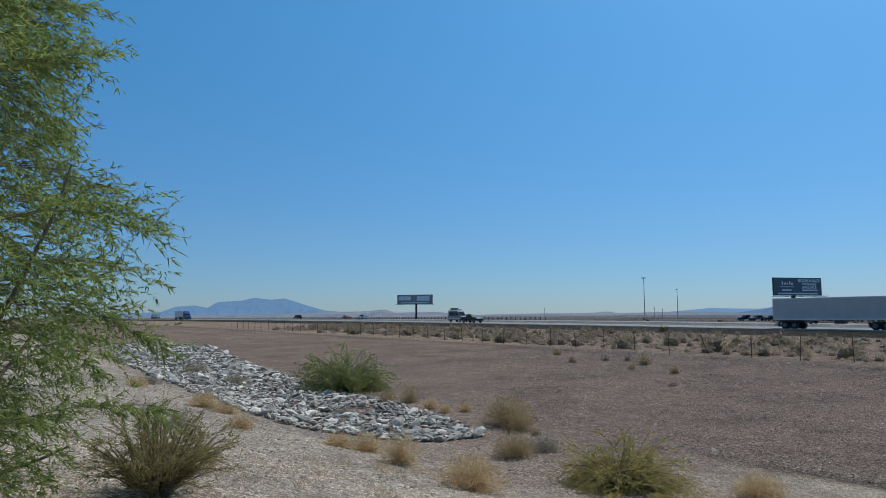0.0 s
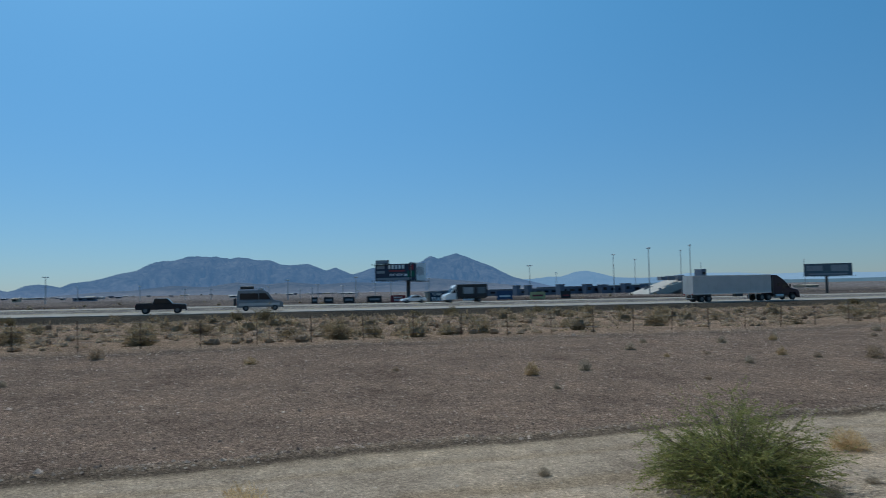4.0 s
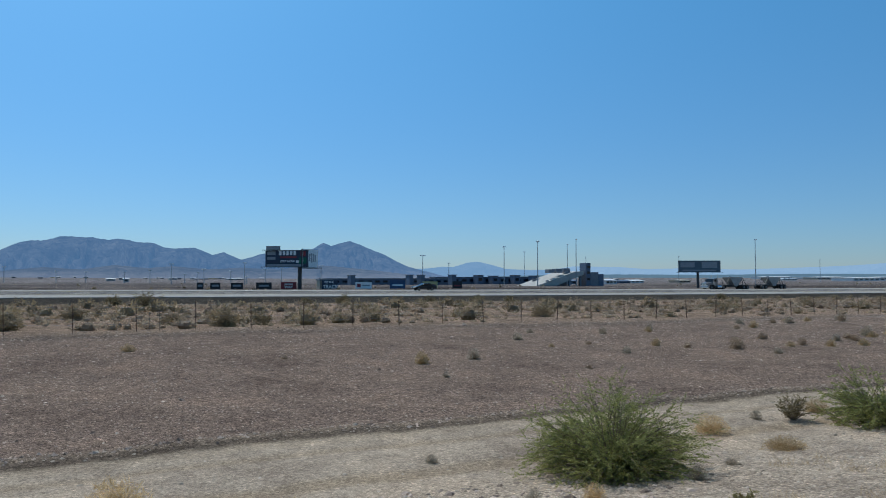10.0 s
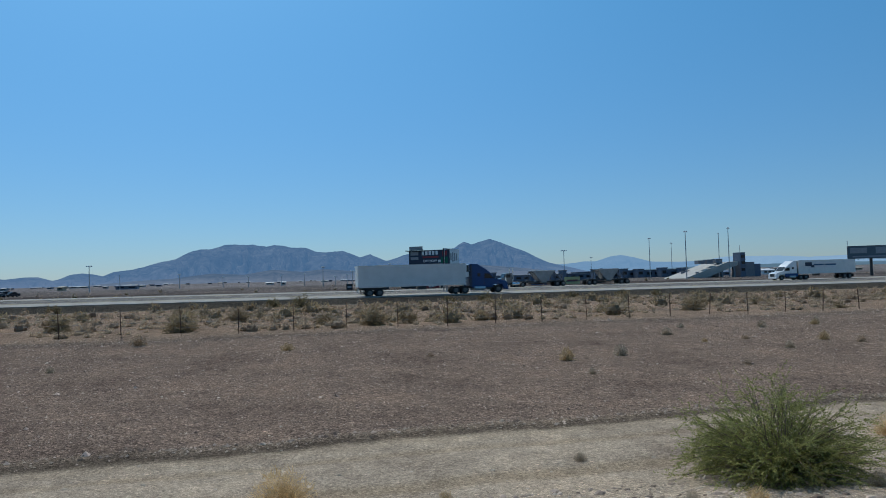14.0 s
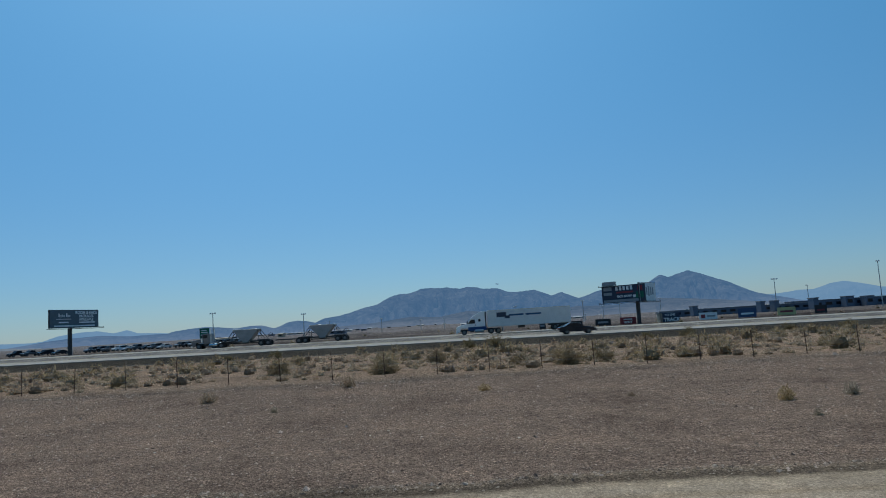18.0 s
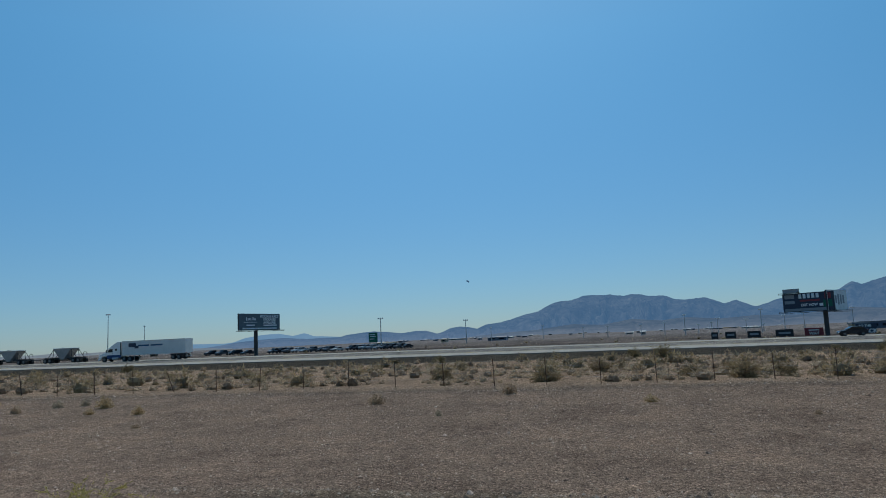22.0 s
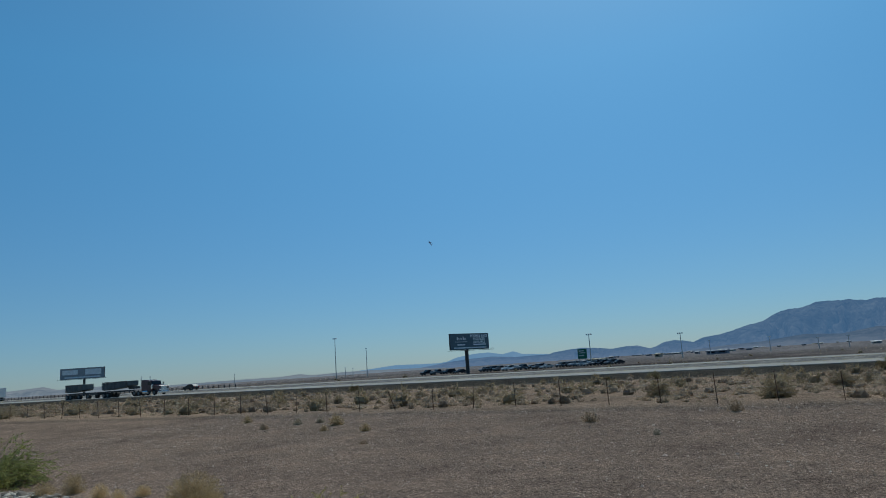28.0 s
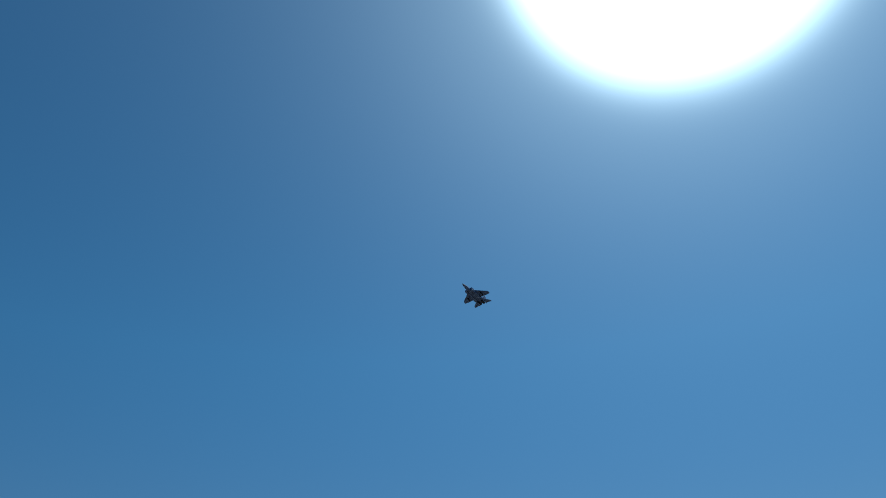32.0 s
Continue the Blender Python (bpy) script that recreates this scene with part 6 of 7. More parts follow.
def box_trailer(v, front, length, paint, reefer=False):
    rear = front - length
    box = part("trailer_box", bm_box((length, 2.58, 2.85), ((front + rear) / 2, 0, 2.63), 0.03), paint, v)
    part("top_rail", bm_join(bm_box((length + 0.02, 0.04, 0.12), ((front + rear) / 2, 1.295, 4.0)), bm_box((length + 0.02, 0.04, 0.12), ((front + rear) / 2, -1.295, 4.0))), ALUMINIUM, box)
    part("bottom_rail", bm_join(bm_box((length + 0.02, 0.05, 0.18), ((front + rear) / 2, 1.295, 1.27)), bm_box((length + 0.02, 0.05, 0.18), ((front + rear) / 2, -1.295, 1.27))), ALUMINIUM, box)
    n = int(length / 1.22)
    for k in range(1, n):
        part("panel_seam", bm_box((0.05, 2.6, 2.55), (rear + k * length / n, 0, 2.63)), paint, box)
    for s in (-1, 1):
        part("rear_door", bm_box((0.05, 1.2, 2.6), (rear - 0.02, s * 0.63, 2.6)), paint, box)
        part("tail_light", bm_box((0.05, 0.3, 0.12), (rear - 0.03, s * 1.0, 1.2)), LAMP_RED, box)
        part("landing_leg", bm_box((0.14, 0.14, 0.95), (front - 2.6, s * 0.75, 0.75)), STEEL, v)
        part("mud_flap", bm_box((0.03, 0.6, 0.6), (rear + 0.6, s * 0.95, 0.6)), RUBBER, v)
    part("slider_frame", bm_box((3.4, 1.1, 0.3), (rear + 2.1, 0, 1.0)), DARK_STEEL, v)
    part("underride_guard", bm_join(bm_box((0.1, 2.3, 0.1), (rear + 0.05, 0, 0.55)), bm_box((0.1, 0.1, 0.7), (rear + 0.05, 0.6, 0.9)), bm_box((0.1, 0.1, 0.7), (rear + 0.05, -0.6, 0.9))), STEEL, v)
    if reefer:
        unit_box = part("cooling_unit", bm_box((0.55, 2.0, 1.7), (front + 0.29, 0, 3.05), 0.08), WHITE_PAINT, v)
        part("vent_grille", bm_box((0.3, 2.03, 0.9), (front + 0.35, 0, 3.35)), DARK_STEEL, unit_box)
    for x in (rear + 1.5, rear + 2.8):
        axle(v, x, 0.95, 0.5, 0.55)
    part("belly_box", bm_box((1.2, 0.9, 0.45), (front - 6.0, -0.7, 0.95), 0.03), DARK_STEEL, v)
    return box


def semi(label, paint, trailer=TRAILER_WHITE, reefer=False, mark=False):
    v = thing("semi_truck", label, "truck")
    front = 10.0
    tractor(v, front, paint)
    box = box_trailer(v, front - (5.95 if reefer else 5.55), 14.5, trailer, reefer)
    if mark:
        for s in (-1, 1):
            part("side_skirt", bm_box((3.2, 0.03, 0.62), (front - 3.65, s * 1.235, 1.05)), BLUE_PAINT, v)
            # emblem and name as plain shapes
            part("emblem_bar", bm_box((1.7, 0.02, 0.8), (2.0, s * 1.31, 3.2)), SIGN_NAVY, box)
            part("emblem_bar", bm_box((0.9, 0.02, 0.5), (1.0, s * 1.31, 2.75)), SIGN_NAVY, box)
            part("text_bar", bm_box((2.6, 0.02, 0.3), (-0.6, s * 1.31, 3.05)), SIGN_BLUE, box)
            part("text_bar", bm_box((2.7, 0.02, 0.3), (-3.6, s * 1.31, 3.05)), SIGN_BLUE, box)
    return v


def hopper_truck():
    v = thing("hopper_truck", "truck with two grey V-shaped bulk hopper trailers", "truck")
    tractor(v, 15.2, GREY_PAINT, "day")
    for c in (5.3, -8.7):
        tub = part("hopper", bm_prism([(c + 2.35, 3.0), (c + 0.62, 0.95), (c + 0.5, 0.72), (c - 0.5, 0.72), (c - 0.62, 0.95), (c - 2.35, 3.0), (c - 2.28, 3.14), (c + 2.28, 3.14)], -1.2, 1.2, 0.1), HOPPER_GREY, v)
        part("rim", bm_box((4.6, 2.5, 0.12), (c, 0, 3.1), 0.03), ALUMINIUM, tub)
        part("hatch", bm_cyl(0.35, 0.14, (c + 1.0, 0, 3.2), seg=12), STEEL, tub)
        part("discharge_pipe", bm_cyl(0.12, 5.0, (c, -0.9, 0.62), "x", seg=10), DARK_STEEL, tub)
        part("chassis", bm_box((8.6, 1.0, 0.26), (c, 0, 0.92)), DARK_STEEL, v)
        for e in (-1, 1):
            part("deck", bm_box((2.3, 2.3, 0.16), (c + e * 3.3, 0, 1.1)), DARK_STEEL, v)
            for s in (-1, 1):
                part("strut", bm_box((0.09, 0.09, 2.5), (c + e * 2.95, s * 1.05, 2.0), turn=pose(0, 0, 0, 0, -e * 38, 0)), DARK_STEEL, v)
                part("strut", bm_box((0.08, 0.08, 2.0), (c + e * 2.3, s * 1.05, 2.0), turn=pose(0, 0, 0, 0, -e * 8, 0)), DARK_STEEL, v)
        hoop = [bm_box((0.07, 0.07, 0.5), (c - 4.15 + 0.45 * math.cos(q * math.pi / 5), -0.8, 1.75 + 0.45 * math.sin(q * math.pi / 5)), turn=pose(0, 0, 0, 0, -q * 36 + 0, 0)) for q in range(6)]
        part("hose_hoop", bm_join(*hoop), DARK_STEEL, v)
        for x in (c - 2.8, c - 4.1):
            axle(v, x, 0.95, 0.5, 0.55)
    for x in (-4.4, -5.6):
        axle(v, x, 0.95, 0.5, 0.55)
    part("drawbar", bm_box((4.5, 0.25, 0.2), (-2.2, 0, 0.85)), DARK_STEEL, v)
    return v


def dump_truck():
    v = thing("dump_truck", "maroon long-nosed truck pulling two low dark dump trailers", "truck")
    tractor(v, 16.0, PURPLE_PAINT, "long_nose")
    for a, b, tilt in ((6.6, -1.7, 0.3), (-8.2, -14.4, 0.1)):
        tub = part("dump_body", bm_prism([(a, 1.85 + tilt), (a, 2.95 + tilt * 0.4), (b, 2.95), (b, 1.6), (b + 0.8, 1.45), (a - 1.0, 1.6 + tilt)], -1.25, 1.25, 0.05), DUMP_GREY, v)
        part("top_rail", bm_join(bm_box((a - b, 0.1, 0.12), ((a + b) / 2, 1.25, 3.0 + tilt * 0.2)), bm_box((a - b, 0.1, 0.12), ((a + b) / 2, -1.25, 3.0 + tilt * 0.2))), DUMP_GREY, tub)
        n = 7
        for k in range(n):
            for s in (-1, 1):
                part("side_rib", bm_box((0.1, 0.08, 1.2), (b + (k + 0.5) * (a - b) / n, s * 1.28, 2.3 + tilt * 0.3)), DUMP_GREY, tub)
        part("chassis", bm_box((a - b, 0.95, 0.28), ((a + b) / 2, 0, 1.15)), DARK_STEEL, v)
        for x in (b + 0.6, b + 1.9):
            axle(v, x, 0.95, 0.5, 0.55)
    part("gooseneck", bm_box((2.4, 1.0, 0.5), (7.0, 0, 1.7), 0.05), DARK_STEEL, v)
    for x in (-6.4, -9.6):
        axle(v, x, 0.95, 0.5, 0.55)
    part("drawbar", bm_box((6.5, 0.25, 0.22), (-5.6, 0, 0.9)), DARK_STEEL, v)
    part("tool_box", bm_box((2.4, 2.2, 0.6), (-4.6, 0, 0.95), 0.05), DARK_STEEL, v)
    return v


def car(name, label, category, paint, kind):
    """Passenger vehicles from a lower body, a glazed upper body, wheels and lamps."""
    v = thing(name, label, category)
    if kind == "sedan":
        low = [(2.35, 0.35), (2.38, 0.62), (2.1, 0.78), (0.95, 0.95), (-1.5, 1.0), (-2.25, 1.0), (-2.4, 0.75), (-2.38, 0.35)]
        up = [(0.95, 0.93), (0.2, 1.42), (-0.9, 1.45), (-1.85, 0.98)]
        glass = [(0.7, 0.98), (0.12, 1.36), (-0.85, 1.39), (-1.55, 1.0)]
        w, axles, r = 0.9, (1.4, -1.4), 0.33
    elif kind == "suv":
        low = [(2.35, 0.4), (2.4, 0.8), (2.2, 1.0), (1.05, 1.12), (-2.3, 1.12), (-2.4, 0.8), (-2.38, 0.4)]
        up = [(1.05, 1.1), (0.4, 1.72), (-2.0, 1.76), (-2.32, 1.1)]
        glass = [(0.8, 1.15), (0.3, 1.64), (-1.9, 1.68), (-2.1, 1.15)]
        w, axles, r = 0.94, (1.45, -1.45), 0.37
    elif kind == "hatchback":
        low = [(2.1, 0.35), (2.15, 0.65), (1.85, 0.85), (0.9, 1.0), (-1.9, 1.02), (-2.1, 0.8), (-2.08, 0.35)]
        up = [(0.95, 0.98), (0.15, 1.5), (-1.2, 1.52), (-1.98, 1.0)]
        glass = [(0.7, 1.03), (0.1, 1.43), (-1.15, 1.45), (-1.7, 1.05)]
        w, axles, r = 0.9, (1.3, -1.3), 0.33
    elif kind == "pickup":
        low = [(2.85, 0.5), (2.88, 0.95), (2.65, 1.1), (1.3, 1.2), (-2.8, 1.2), (-2.88, 0.95), (-2.85, 0.5)]
        up = [(1.3, 1.18), (0.65, 1.82), (-0.75, 1.84), (-0.95, 1.18)]
        glass = [(1.05, 1.22), (0.55, 1.74), (-0.65, 1.76), (-0.78, 1.22)]
        w, axles, r = 0.98, (1.85, -1.75), 0.4
    else:
        low = [(2.95, 0.45), (2.98, 1.0), (2.75, 1.2), (1.75, 1.4), (-2.9, 1.4), (-2.95, 0.9), (-2.93, 0.45)]
        up = [(1.75, 1.38), (0.85, 2.5), (0.5, 2.68), (-2.8, 2.7), (-2.9, 1.38)]
        glass = [(1.4, 1.45), (0.72, 2.28), (-2.55, 2.3), (-2.55, 1.5)]
        w, axles, r = 0.98, (1.9, -1.8), 0.36
    body = part("body", bm_prism(low, -w, w, 0.07), paint, v)
    top = part("cabin", bm_prism(up, -w + 0.1, w - 0.1, 0.06), paint, v)
    for s in (-1, 1):
        part("side_glass", bm_prism(glass, s * (w - 0.11), s * (w - 0.085)), GLASS, top)
        part("door_pillar", bm_box((0.08, 0.02, glass[1][1] - glass[0][1] + 0.1), (-0.15, s * (w - 0.08), (glass[1][1] + glass[0][1]) / 2)), paint, top)
        part("headlight", bm_box((0.1, 0.4, 0.16), (low[1][0] - 0.06, s * (w - 0.3), low[1][1] - 0.05), 0.03), LAMP_CLEAR, body)
        part("tail_light", bm_box((0.08, 0.3, 0.2), (low[-2][0] + 0.03, s * (w - 0.22), low[-2][1] + 0.05), 0.02), LAMP_RED, body)
        part("mirror", bm_box((0.15, 0.2, 0.14), (glass[0][0] - 0.05, s * (w + 0.05), glass[0][1] + 0.08), 0.03), paint, body)
    a, b = up[0], up[1]
    part("windscreen", bm_prism([(a[0] - 0.08 + 0.03, a[1] + 0.1), (b[0] + 0.08 + 0.03, b[1] - 0.06), (b[0] + 0.02, b[1] - 0.06), (a[0] - 0.14, a[1] + 0.1)], -w + 0.22, w - 0.22), GLASS, top)
    for x in axles:
        axle(v, x, w - 0.1, r, 0.22)
    part("bumper", bm_box((0.16, 2 * w - 0.1, 0.2), (low[0][0] + 0.0, 0, 0.45), 0.04), DARK_STEEL if kind != "sedan" else paint, body)
    if kind == "pickup":
        part("bed_rail", bm_join(bm_box((1.8, 0.07, 0.08), (-1.9, w - 0.06, 1.24)), bm_box((1.8, 0.07, 0.08), (-1.9, -w + 0.06, 1.24))), DARK_STEEL, body)
    if kind == "van":
        for s in (-1, 1):
            part("side_stripe", bm_box((5.2, 0.02, 0.32), (-0.1, s * (w + 0.008), 0.85)), SILVER_PAINT, body)
        rack = part("roof_rack", bm_join(bm_box((2.9, 0.06, 0.06), (-1.1, 0.75, 2.85)), bm_box((2.9, 0.06, 0.06), (-1.1, -0.75, 2.85)), *[bm_box((0.06, 1.6, 0.06), (x, 0, 2.85)) for x in (-2.4, -1.1, 0.2)]), DARK_STEEL, top)
        part("roof_box", bm_box((1.7, 1.1, 0.34), (-1.6, 0, 3.05), 0.06), DARK_STEEL, rack)
        part("air_conditioner", bm_box((0.7, 0.8, 0.3), (0.2, 0, 2.85), 0.06), WHITE_PAINT, top)
        part("bicycle_rack", bm_box((0.35, 1.3, 1.0), (-3.15, 0, 1.2), 0.08), DARK_STEEL, v)
    return v


def box_truck():
    v = thing("box_truck", "white cab delivery truck with a dark box body", "truck")
    cab = part("cab", bm_prism([(4.2, 0.5), (4.2, 1.2), (3.95, 1.5), (3.1, 1.75), (2.45, 2.65), (1.9, 2.7), (1.9, 0.6)], -1.05, 1.05, 0.07), WHITE_PAINT, v)
    part("windscreen", bm_prism([(3.1, 1.82), (2.52, 2.6), (2.46, 2.6), (3.02, 1.82)], -0.9, 0.9), GLASS, cab)
    for s in (-1, 1):
        part("side_window", bm_prism([(2.95, 1.75), (2.4, 2.5), (2.05, 2.5), (2.05, 1.75)], s * 1.04, s * 1.065), GLASS, cab)
        part("headlight", bm_box((0.1, 0.35, 0.2), (4.18, s * 0.75, 0.95), 0.03), LAMP_CLEAR, cab)
    box = part("cargo_box", bm_box((6.0, 2.4, 2.4), (-1.2, 0, 2.15), 0.04), SIGN_BLACK, v)
    part("roof_fairing", bm_prism([(2.6, 2.72), (1.85, 3.3), (1.85, 2.72)], -0.95, 0.95, 0.04), WHITE_PAINT, cab)
    for s in (-1, 1):
        part("side_panel", bm_box((2.0, 0.02, 1.2), (-0.4, s * 1.21, 2.2)), SIGN_GREY, box)
        part("side_panel", bm_box((1.6, 0.02, 1.2), (-3.0, s * 1.21, 2.2)), SIGN_TEAL, box)
    part("chassis", bm_box((8.0, 0.9, 0.25), (-0.2, 0, 0.8)), DARK_STEEL, v)
    axle(v, 3.1, 0.9, 0.4, 0.25)
    axle(v, -2.6, 0.85, 0.4, 0.45)
    return v


def build_parked_cars():
    """Rows of cars parked beyond the freeway, seen end on."""
    rng = random.Random(21)
    paints = ((WHITE_PAINT, "white"), (SILVER_PAINT, "silver"), (BLACK_PAINT, "black"), (GREY_PAINT, "grey"), (BLACK_PAINT, "black"), (GREY_PAINT, "grey"), (BLACK_PAINT, "black"), (SILVER_PAINT, "silver"))
    kinds = {}
    for x0, x1, y, step in ((-134, -119, 215, 4.2), (-111, -87.5, 215, 2.75), (-88, -66.5, 226, 2.4)):
        x = x0
        while x < x1:
            paint, word = rng.choice(paints)
            kind = rng.choice(("sedan", "suv", "suv", "pickup"))
            m = pose(x, y, gz(x, y) + 0.02, 0, 0, -115 + rng.gauss(0, 2))
            key = (word, kind)
            if key in kinds:
                copy_thing(kinds[key], m)
            else:
                kinds[key] = car("parked_" + {"sedan": "car", "suv": "suv", "pickup": "pickup"}[kind], word + " " + {"sedan": "car", "suv": "sport utility car", "pickup": "pickup truck"}[kind] + " parked in a row beyond the freeway", "car", paint, kind)
                kinds[key].matrix_basis = m
                tagged(kinds[key], group="cars parked in a row")
            x += step * rng.uniform(0.92, 1.08)


build_parked_cars()
VEHICLES = [
    # thing, metres along the road at a time, that time, metres a second, lane; how far it lagged behind in the first four seconds
    (semi("weathered grey-white box trailer behind a dark maroon sleeper truck", MAROON_PAINT, TRAILER_GREY), 78.2, 4.0, 30.2, 92.0),
    (semi("white refrigerated trailer behind a blue sleeper truck", BLUE_PAINT, reefer=True), -4.05, 13.0, 26.8, 92.0),
    (semi("white sleeper truck with a white box trailer with dark emblem", WHITE_PAINT, mark=True), -15.7, 19.0, -25.9, 125.2),
    (hopper_truck(), -55.9, 19.0, -23.0, 129.5),
    (dump_truck(), -100.0, 29.0, 33.9, 92.0),
    (car("camper_van", "slate-blue high-roofed camper van with pale sills and loaded roof rack", "van", SLATE_PAINT, "van"), 4.65, 4.0, 32.2, 96.3, (-8.0, -3.6, -1.4, -0.2)),
    (car("pickup", "black pickup truck driving on the freeway", "pickup", BLACK_PAINT, "pickup"), -7.1, 4.0, 27.2, 92.0, (-5.5, -1.4, -1.0, -0.2)),
    (car("pickup", "white pickup truck driving on the freeway", "pickup", WHITE_PAINT, "pickup"), 31.0, 17.0, 31.5, 92.0),
    (car("sedan", "black saloon car driving on the freeway", "car", BLACK_PAINT, "sedan"), -16.6, 17.0, 32.3, 92.0),
    (car("hatchback", "black hatchback car driving on the freeway", "car", BLACK_PAINT, "hatchback"), 5.0, 23.0, -31.0, 125.2),
    (car("sedan", "black saloon car on the far carriageway", "car", BLACK_PAINT, "sedan"), 57.0, 10.0, -30.9, 125.2),
    (car("sedan", "dark grey saloon car on the far carriageway", "car", GREY_PAINT, "sedan"), -9.5, 3.0, -29.0, 125.2),
    (car("sedan", "white saloon car on the far carriageway", "car", WHITE_PAINT, "sedan"), 34.5, 4.0, -29.0, 129.5),
    (box_truck(), 43.3, 4.0, -29.5, 125.2),
    (car("pickup", "dark grey pickup truck on the far carriageway", "pickup", GREY_PAINT, "pickup"), -101.0, 1.0, -34.0, 125.2),
    (car("suv", "grey sport utility car on the far carriageway", "car", GREY_PAINT, "suv"), -49.0, 2.0, -31.0, 129.5),
    (car("suv", "black sport utility car far along the freeway", "car", BLACK_PAINT, "suv"), -292.0, 0.0, -34.0, 125.2),
    (car("sedan", "red saloon car far along the freeway", "car", RED_PAINT, "sedan"), -254.0, 0.0, -33.0, 129.5),
    (car("suv", "silver sport utility car far along the freeway", "car", SILVER_PAINT, "suv"), -232.0, 0.0, -35.0, 125.2),
    (car("van", "white van arriving on the freeway", "van", WHITE_PAINT, "van"), -230.0, 30.0, 31.0, 92.0),
    (semi("white box trailer far along the freeway", GREY_PAINT), -575.0, 0.0, -27.0, 129.5),
]

# ---- the jet ----
def slab(outline, axis, a, b):
    """A flat wing: an outline in x and y (or x and z), with thickness."""
    bm = bmesh.new()
    make = (lambda p, t: (p[0], p[1], t)) if axis == "z" else (lambda p, t: (p[0], t, p[1]))
    lo, hi = [bm.verts.new(make(p, a)) for p in outline], [bm.verts.new(make(p, b)) for p in outline]
    n = len(outline)
    bm.faces.new(lo)
    bm.faces.new(hi[::-1])
    for i in range(n):
        bm.faces.new((lo[i], hi[i], hi[(i + 1) % n], lo[(i + 1) % n]))
    bmesh.ops.recalc_face_normals(bm, faces=bm.faces[:])
    return bm


def rings(stations, seg=14):
    """A body from stations of x, half width, half height, centre height."""
    bm = bmesh.new()
    loops = []
    for x, w, h, z in stations:
        loops.append([bm.verts.new((x, w * math.cos(2 * math.pi * k / seg), z + h * math.sin(2 * math.pi * k / seg))) for k in range(seg)])
    for a, b in zip(loops, loops[1:]):
        for k in range(seg):
            bm.faces.new((a[k], a[(k + 1) % seg], b[(k + 1) % seg], b[k]))
    bm.faces.new(loops[0])
    bm.faces.new(loops[-1][::-1])
    bmesh.ops.recalc_face_normals(bm, faces=bm.faces[:])
    return bm


def build_jet():
    j = thing("fighter_jet", "dark grey twin-tailed fighter jet flying low and banking", "aircraft")
    part("fuselage", rings([(9.7, 0.03, 0.03, -0.1), (8.6, 0.36, 0.38, -0.05), (7.0, 0.62, 0.68, 0.0), (4.5, 0.8, 0.95, 0.1), (2.0, 0.95, 0.9, 0.1), (-2.0, 1.0, 0.8, 0.1), (-5.5, 0.8, 0.55, 0.1), (-8.0, 0.3, 0.3, 0.1)]), JET_HAZY_GREY, j)
    part("canopy", rings([(6.6, 0.1, 0.08, 0.55), (5.8, 0.42, 0.42, 0.75), (4.6, 0.45, 0.5, 0.85), (3.2, 0.25, 0.25, 0.85)]), GLASS, j)
    for s in (-1, 1):
        part("intake", bm_box((9.0, 1.15, 1.35), (-0.4, s * 1.25, -0.1), 0.18), JET_HAZY_GREY, j)
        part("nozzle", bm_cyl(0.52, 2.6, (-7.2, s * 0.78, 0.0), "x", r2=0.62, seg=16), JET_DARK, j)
        part("wing", slab([(2.1, s * 1.6), (-2.1, s * 6.1), (-2.6, s * 6.4), (-3.9, s * 6.4), (-4.1, s * 4.6), (-3.9, s * 1.6)], "z", 0.12, 0.3), JET_HAZY_GREY, j)
        part("tail_boom", bm_box((5.2, 0.5, 0.5), (-6.6, s * 1.75, 0.05), 0.1), JET_HAZY_GREY, j)
        part("tailplane", slab([(-6.2, s * 2.0), (-6.7, s * 2.8), (-8.3, s * 4.2), (-9.4, s * 4.2), (-8.9, s * 2.0)], "z", -0.02, 0.12), JET_HAZY_GREY, j)
        part("fin", slab([(-4.6, 0.2), (-7.4, 3.1), (-8.7, 3.2), (-8.6, 0.2)], "y", s * 1.85 - 0.07, s * 1.85 + 0.07), JET_HAZY_GREY, j)
        part("wing_pylon", bm_box((2.6, 0.3, 0.5), (-1.5, s * 3.4, -0.15), 0.05), JET_DARK, j)
    return j


JET = build_jet()

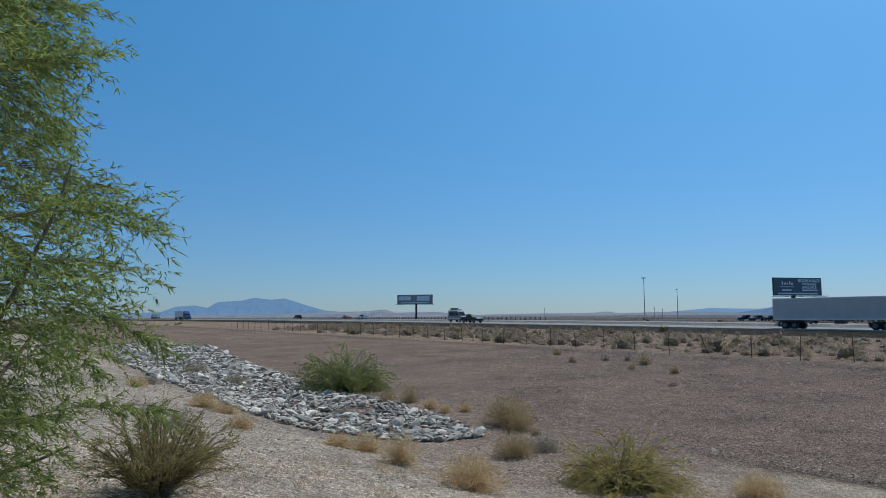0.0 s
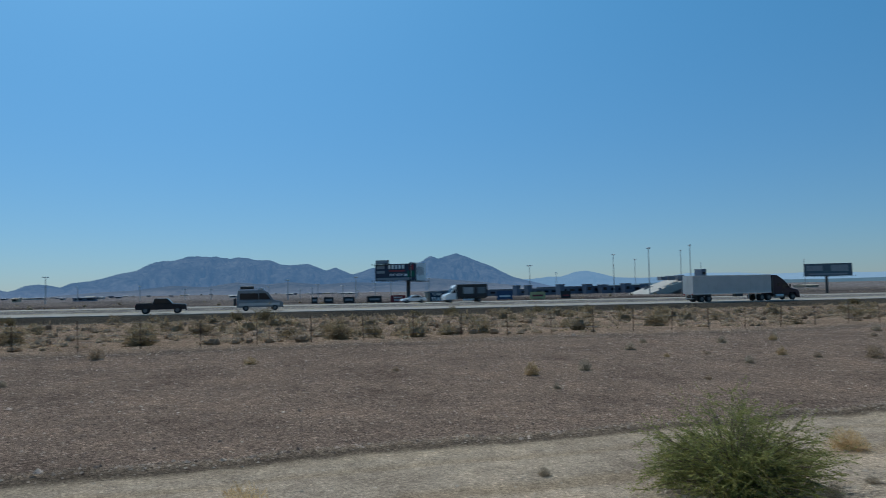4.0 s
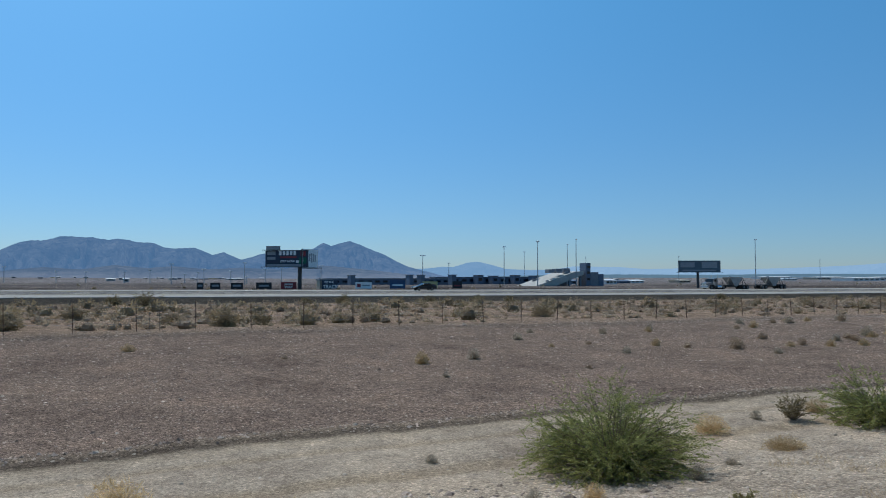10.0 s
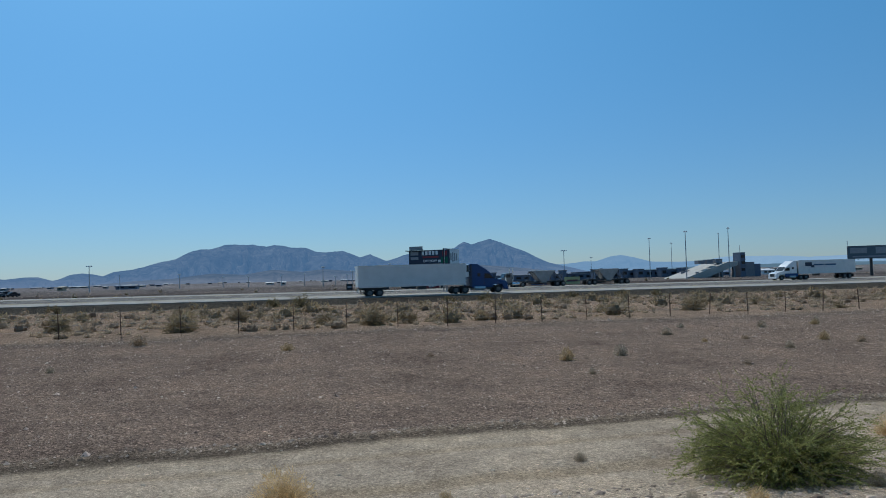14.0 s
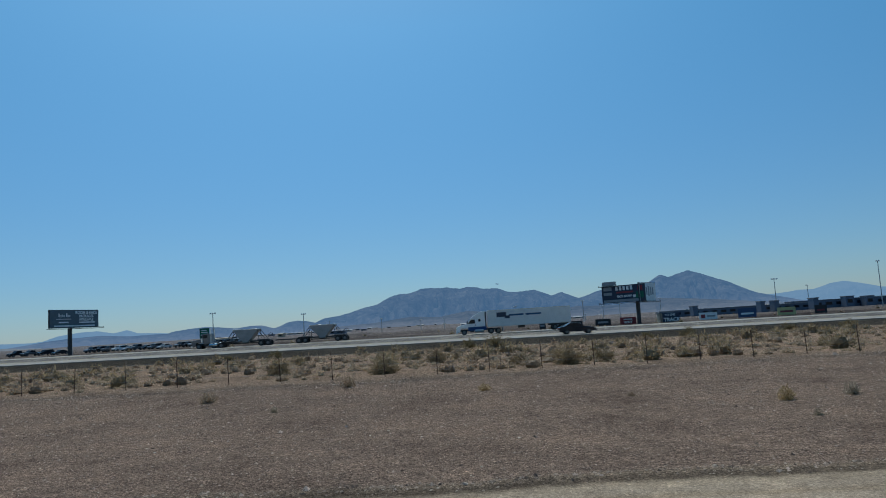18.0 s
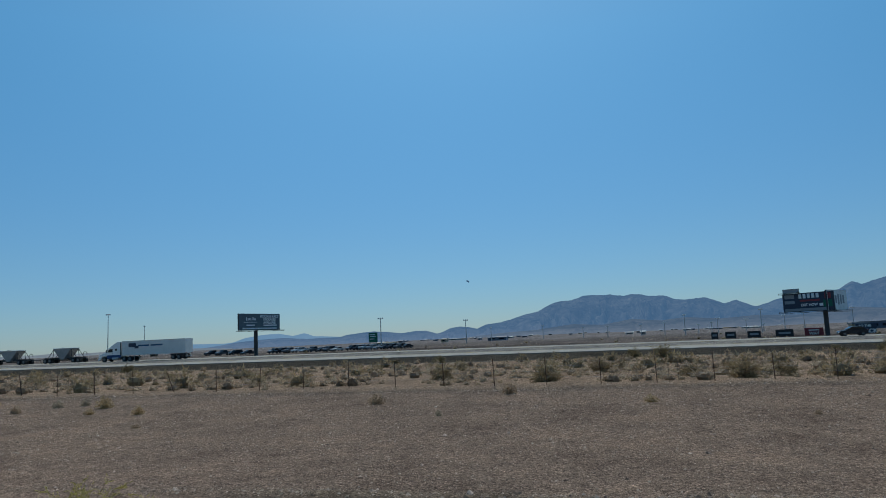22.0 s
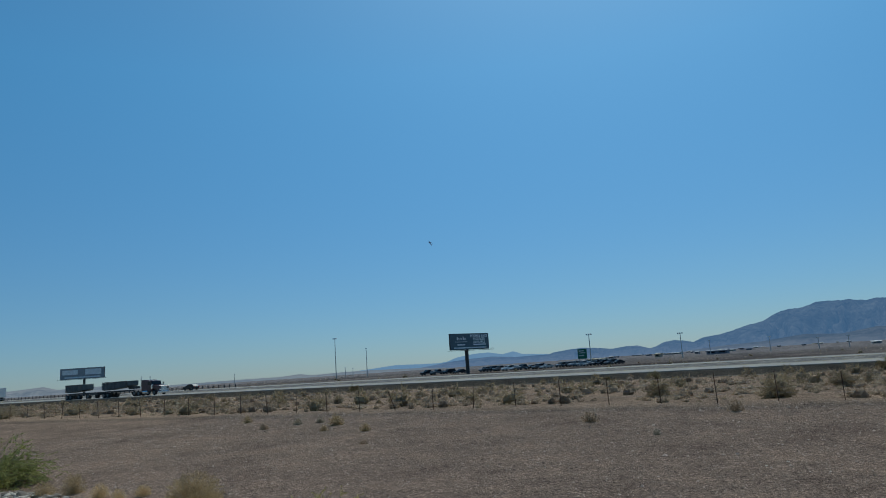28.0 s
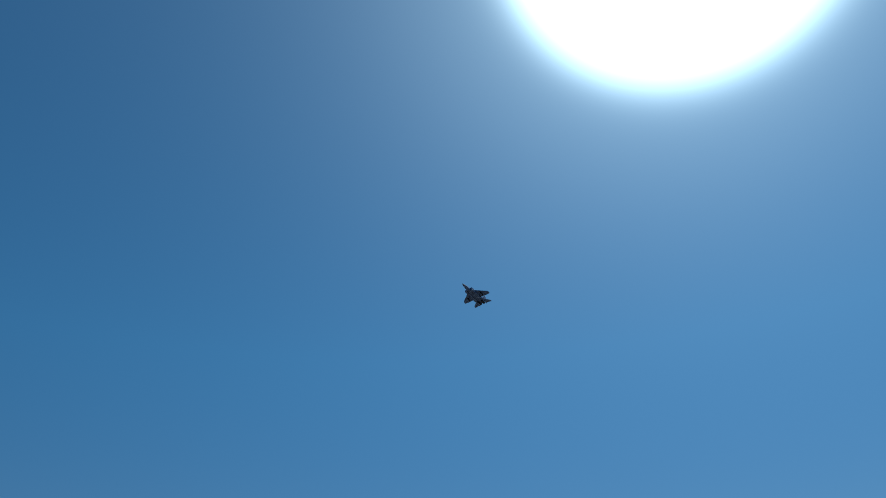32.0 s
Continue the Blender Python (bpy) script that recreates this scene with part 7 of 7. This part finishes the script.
# ---- what moves ----
def jet_rows():
    """Time, bearing, height angle and range of the jet, with its nose and its left wing as seen: right, up, towards."""
    rows = [
        (0, 45, 0.3, 4640, (-0.9, 0.1, 0.4), (0.4, -0.4, 0.8)), (8, 32, 0.4, 4500, (-0.9, 0.1, 0.4), (0.4, -0.4, 0.8)), (13, 20.0, 0.9, 4300, (-0.9, 0.1, 0.4), (0.4, -0.4, 0.8)),
        (17, 7.41, 2.61, 3500, (-0.9, 0.1, 0.4), (0.4, -0.4, 0.8)), (18, 3.59, 2.82, 3333, (-0.85, 0.1, 0.5), (0.4, -0.45, 0.8)), (19, -0.32, 3.21, 3166, (-0.8, 0.1, 0.6), (0.4, -0.5, 0.7)),
        (20, -4.19, 3.54, 3000, (-0.75, 0.1, 0.65), (0.4, -0.6, 0.6)), (21, -8.01, 3.97, 2783, (-0.7, 0.15, 0.7), (0.4, -0.7, 0.5)), (22, -11.77, 4.49, 2566, (-0.6, 0.2, 0.75), (0.4, -0.8, 0.4)),
        (23, -15.45, 5.04, 2350, (-0.5, 0.2, 0.8), (0.4, -0.85, 0.3)), (24, -18.85, 5.72, 2150, (-0.45, 0.2, 0.85), (0.4, -0.9, 0.2)), (24.5, -20.56, 6.07, 2050, (-0.4, 0.2, 0.9), (0.4, -0.9, 0.2)),
        (26.5, -26.89, 7.76, 1600, (-0.3, 0.2, 0.9), (0.4, -0.9, 0.1)), (27, -28.41, 8.39, 1483, (-0.25, 0.2, 0.92), (0.4, -0.9, 0.1)), (28, -31.11, 10.09, 1250, (-0.2, 0.2, 0.95), (0.42, -0.9, 0.1)),
        (28.5, -32.37, 11.24, 1105, (-0.15, 0.22, 0.95), (0.5, -0.85, 0.1)), (29, -33.42, 12.64, 960, (-0.12, 0.25, 0.95), (0.6, -0.78, 0.1)), (29.5, -34.53, 14.57, 845, (-0.1, 0.28, 0.95), (0.75, -0.62, 0.15)),
        (30, -35.56, 16.88, 730, (-0.12, 0.3, 0.94), (0.88, -0.4, 0.25)), (30.5, -36.7, 19.8, 600, (-0.15, 0.3, 0.93), (0.94, -0.05, 0.25)), (31, -37.75, 22.95, 470, (-0.22, 0.33, 0.91), (0.93, 0.2, 0.3)),
        (31.5, -38.8, 25.85, 394, (-0.38, 0.46, 0.8), (0.9, 0.3, 0.32)), (32, -40.0, 28.7, 318, (-0.48, 0.53, 0.7), (0.88, 0.33, 0.34))]
    out = []
    for t, az, el, d, nose, wing in rows:
        a, e = radians(az), radians(el)
        way = Vector((math.sin(a) * math.cos(e), math.cos(a) * math.cos(e), math.sin(e)))
        right, up = Vector((math.cos(a), -math.sin(a), 0)), Vector((-math.sin(a) * math.sin(e), -math.cos(a) * math.sin(e), math.cos(e)))
        x = (right * nose[0] + up * nose[1] - way * nose[2]).normalized()
        y = right * wing[0] + up * wing[1] - way * wing[2]
        y = (y - x * x.dot(y)).normalized()
        z = x.cross(y)
        m = Matrix((x, y, z)).transposed().to_4x4()
        out.append((t, Matrix.Translation(Vector((0, 0, EYE)) + way * d) @ m))
    return out


def motions():
    for v, x0, t0, speed, lane, *early in VEHICLES:
        rows = []
        for t in (0, 0.1, 0.3, 1, 2, 3, 4, 6, 9, 12, 15, 18, 21, 24, 27, 30, 31, 31.7, 31.9, 32):
            x = x0 + speed * (t - t0) + (float(np.interp(t, (0, 1, 2, 3, 4), (*early[0], 0.0))) if early else 0.0)
            rows.append((t, pose(x, lane, float(ground_z(x, lane)) + 0.035, 0, 0, 0 if speed > 0 else 180)))
        walk(v, rows)
    walk(JET, jet_rows())


motions()
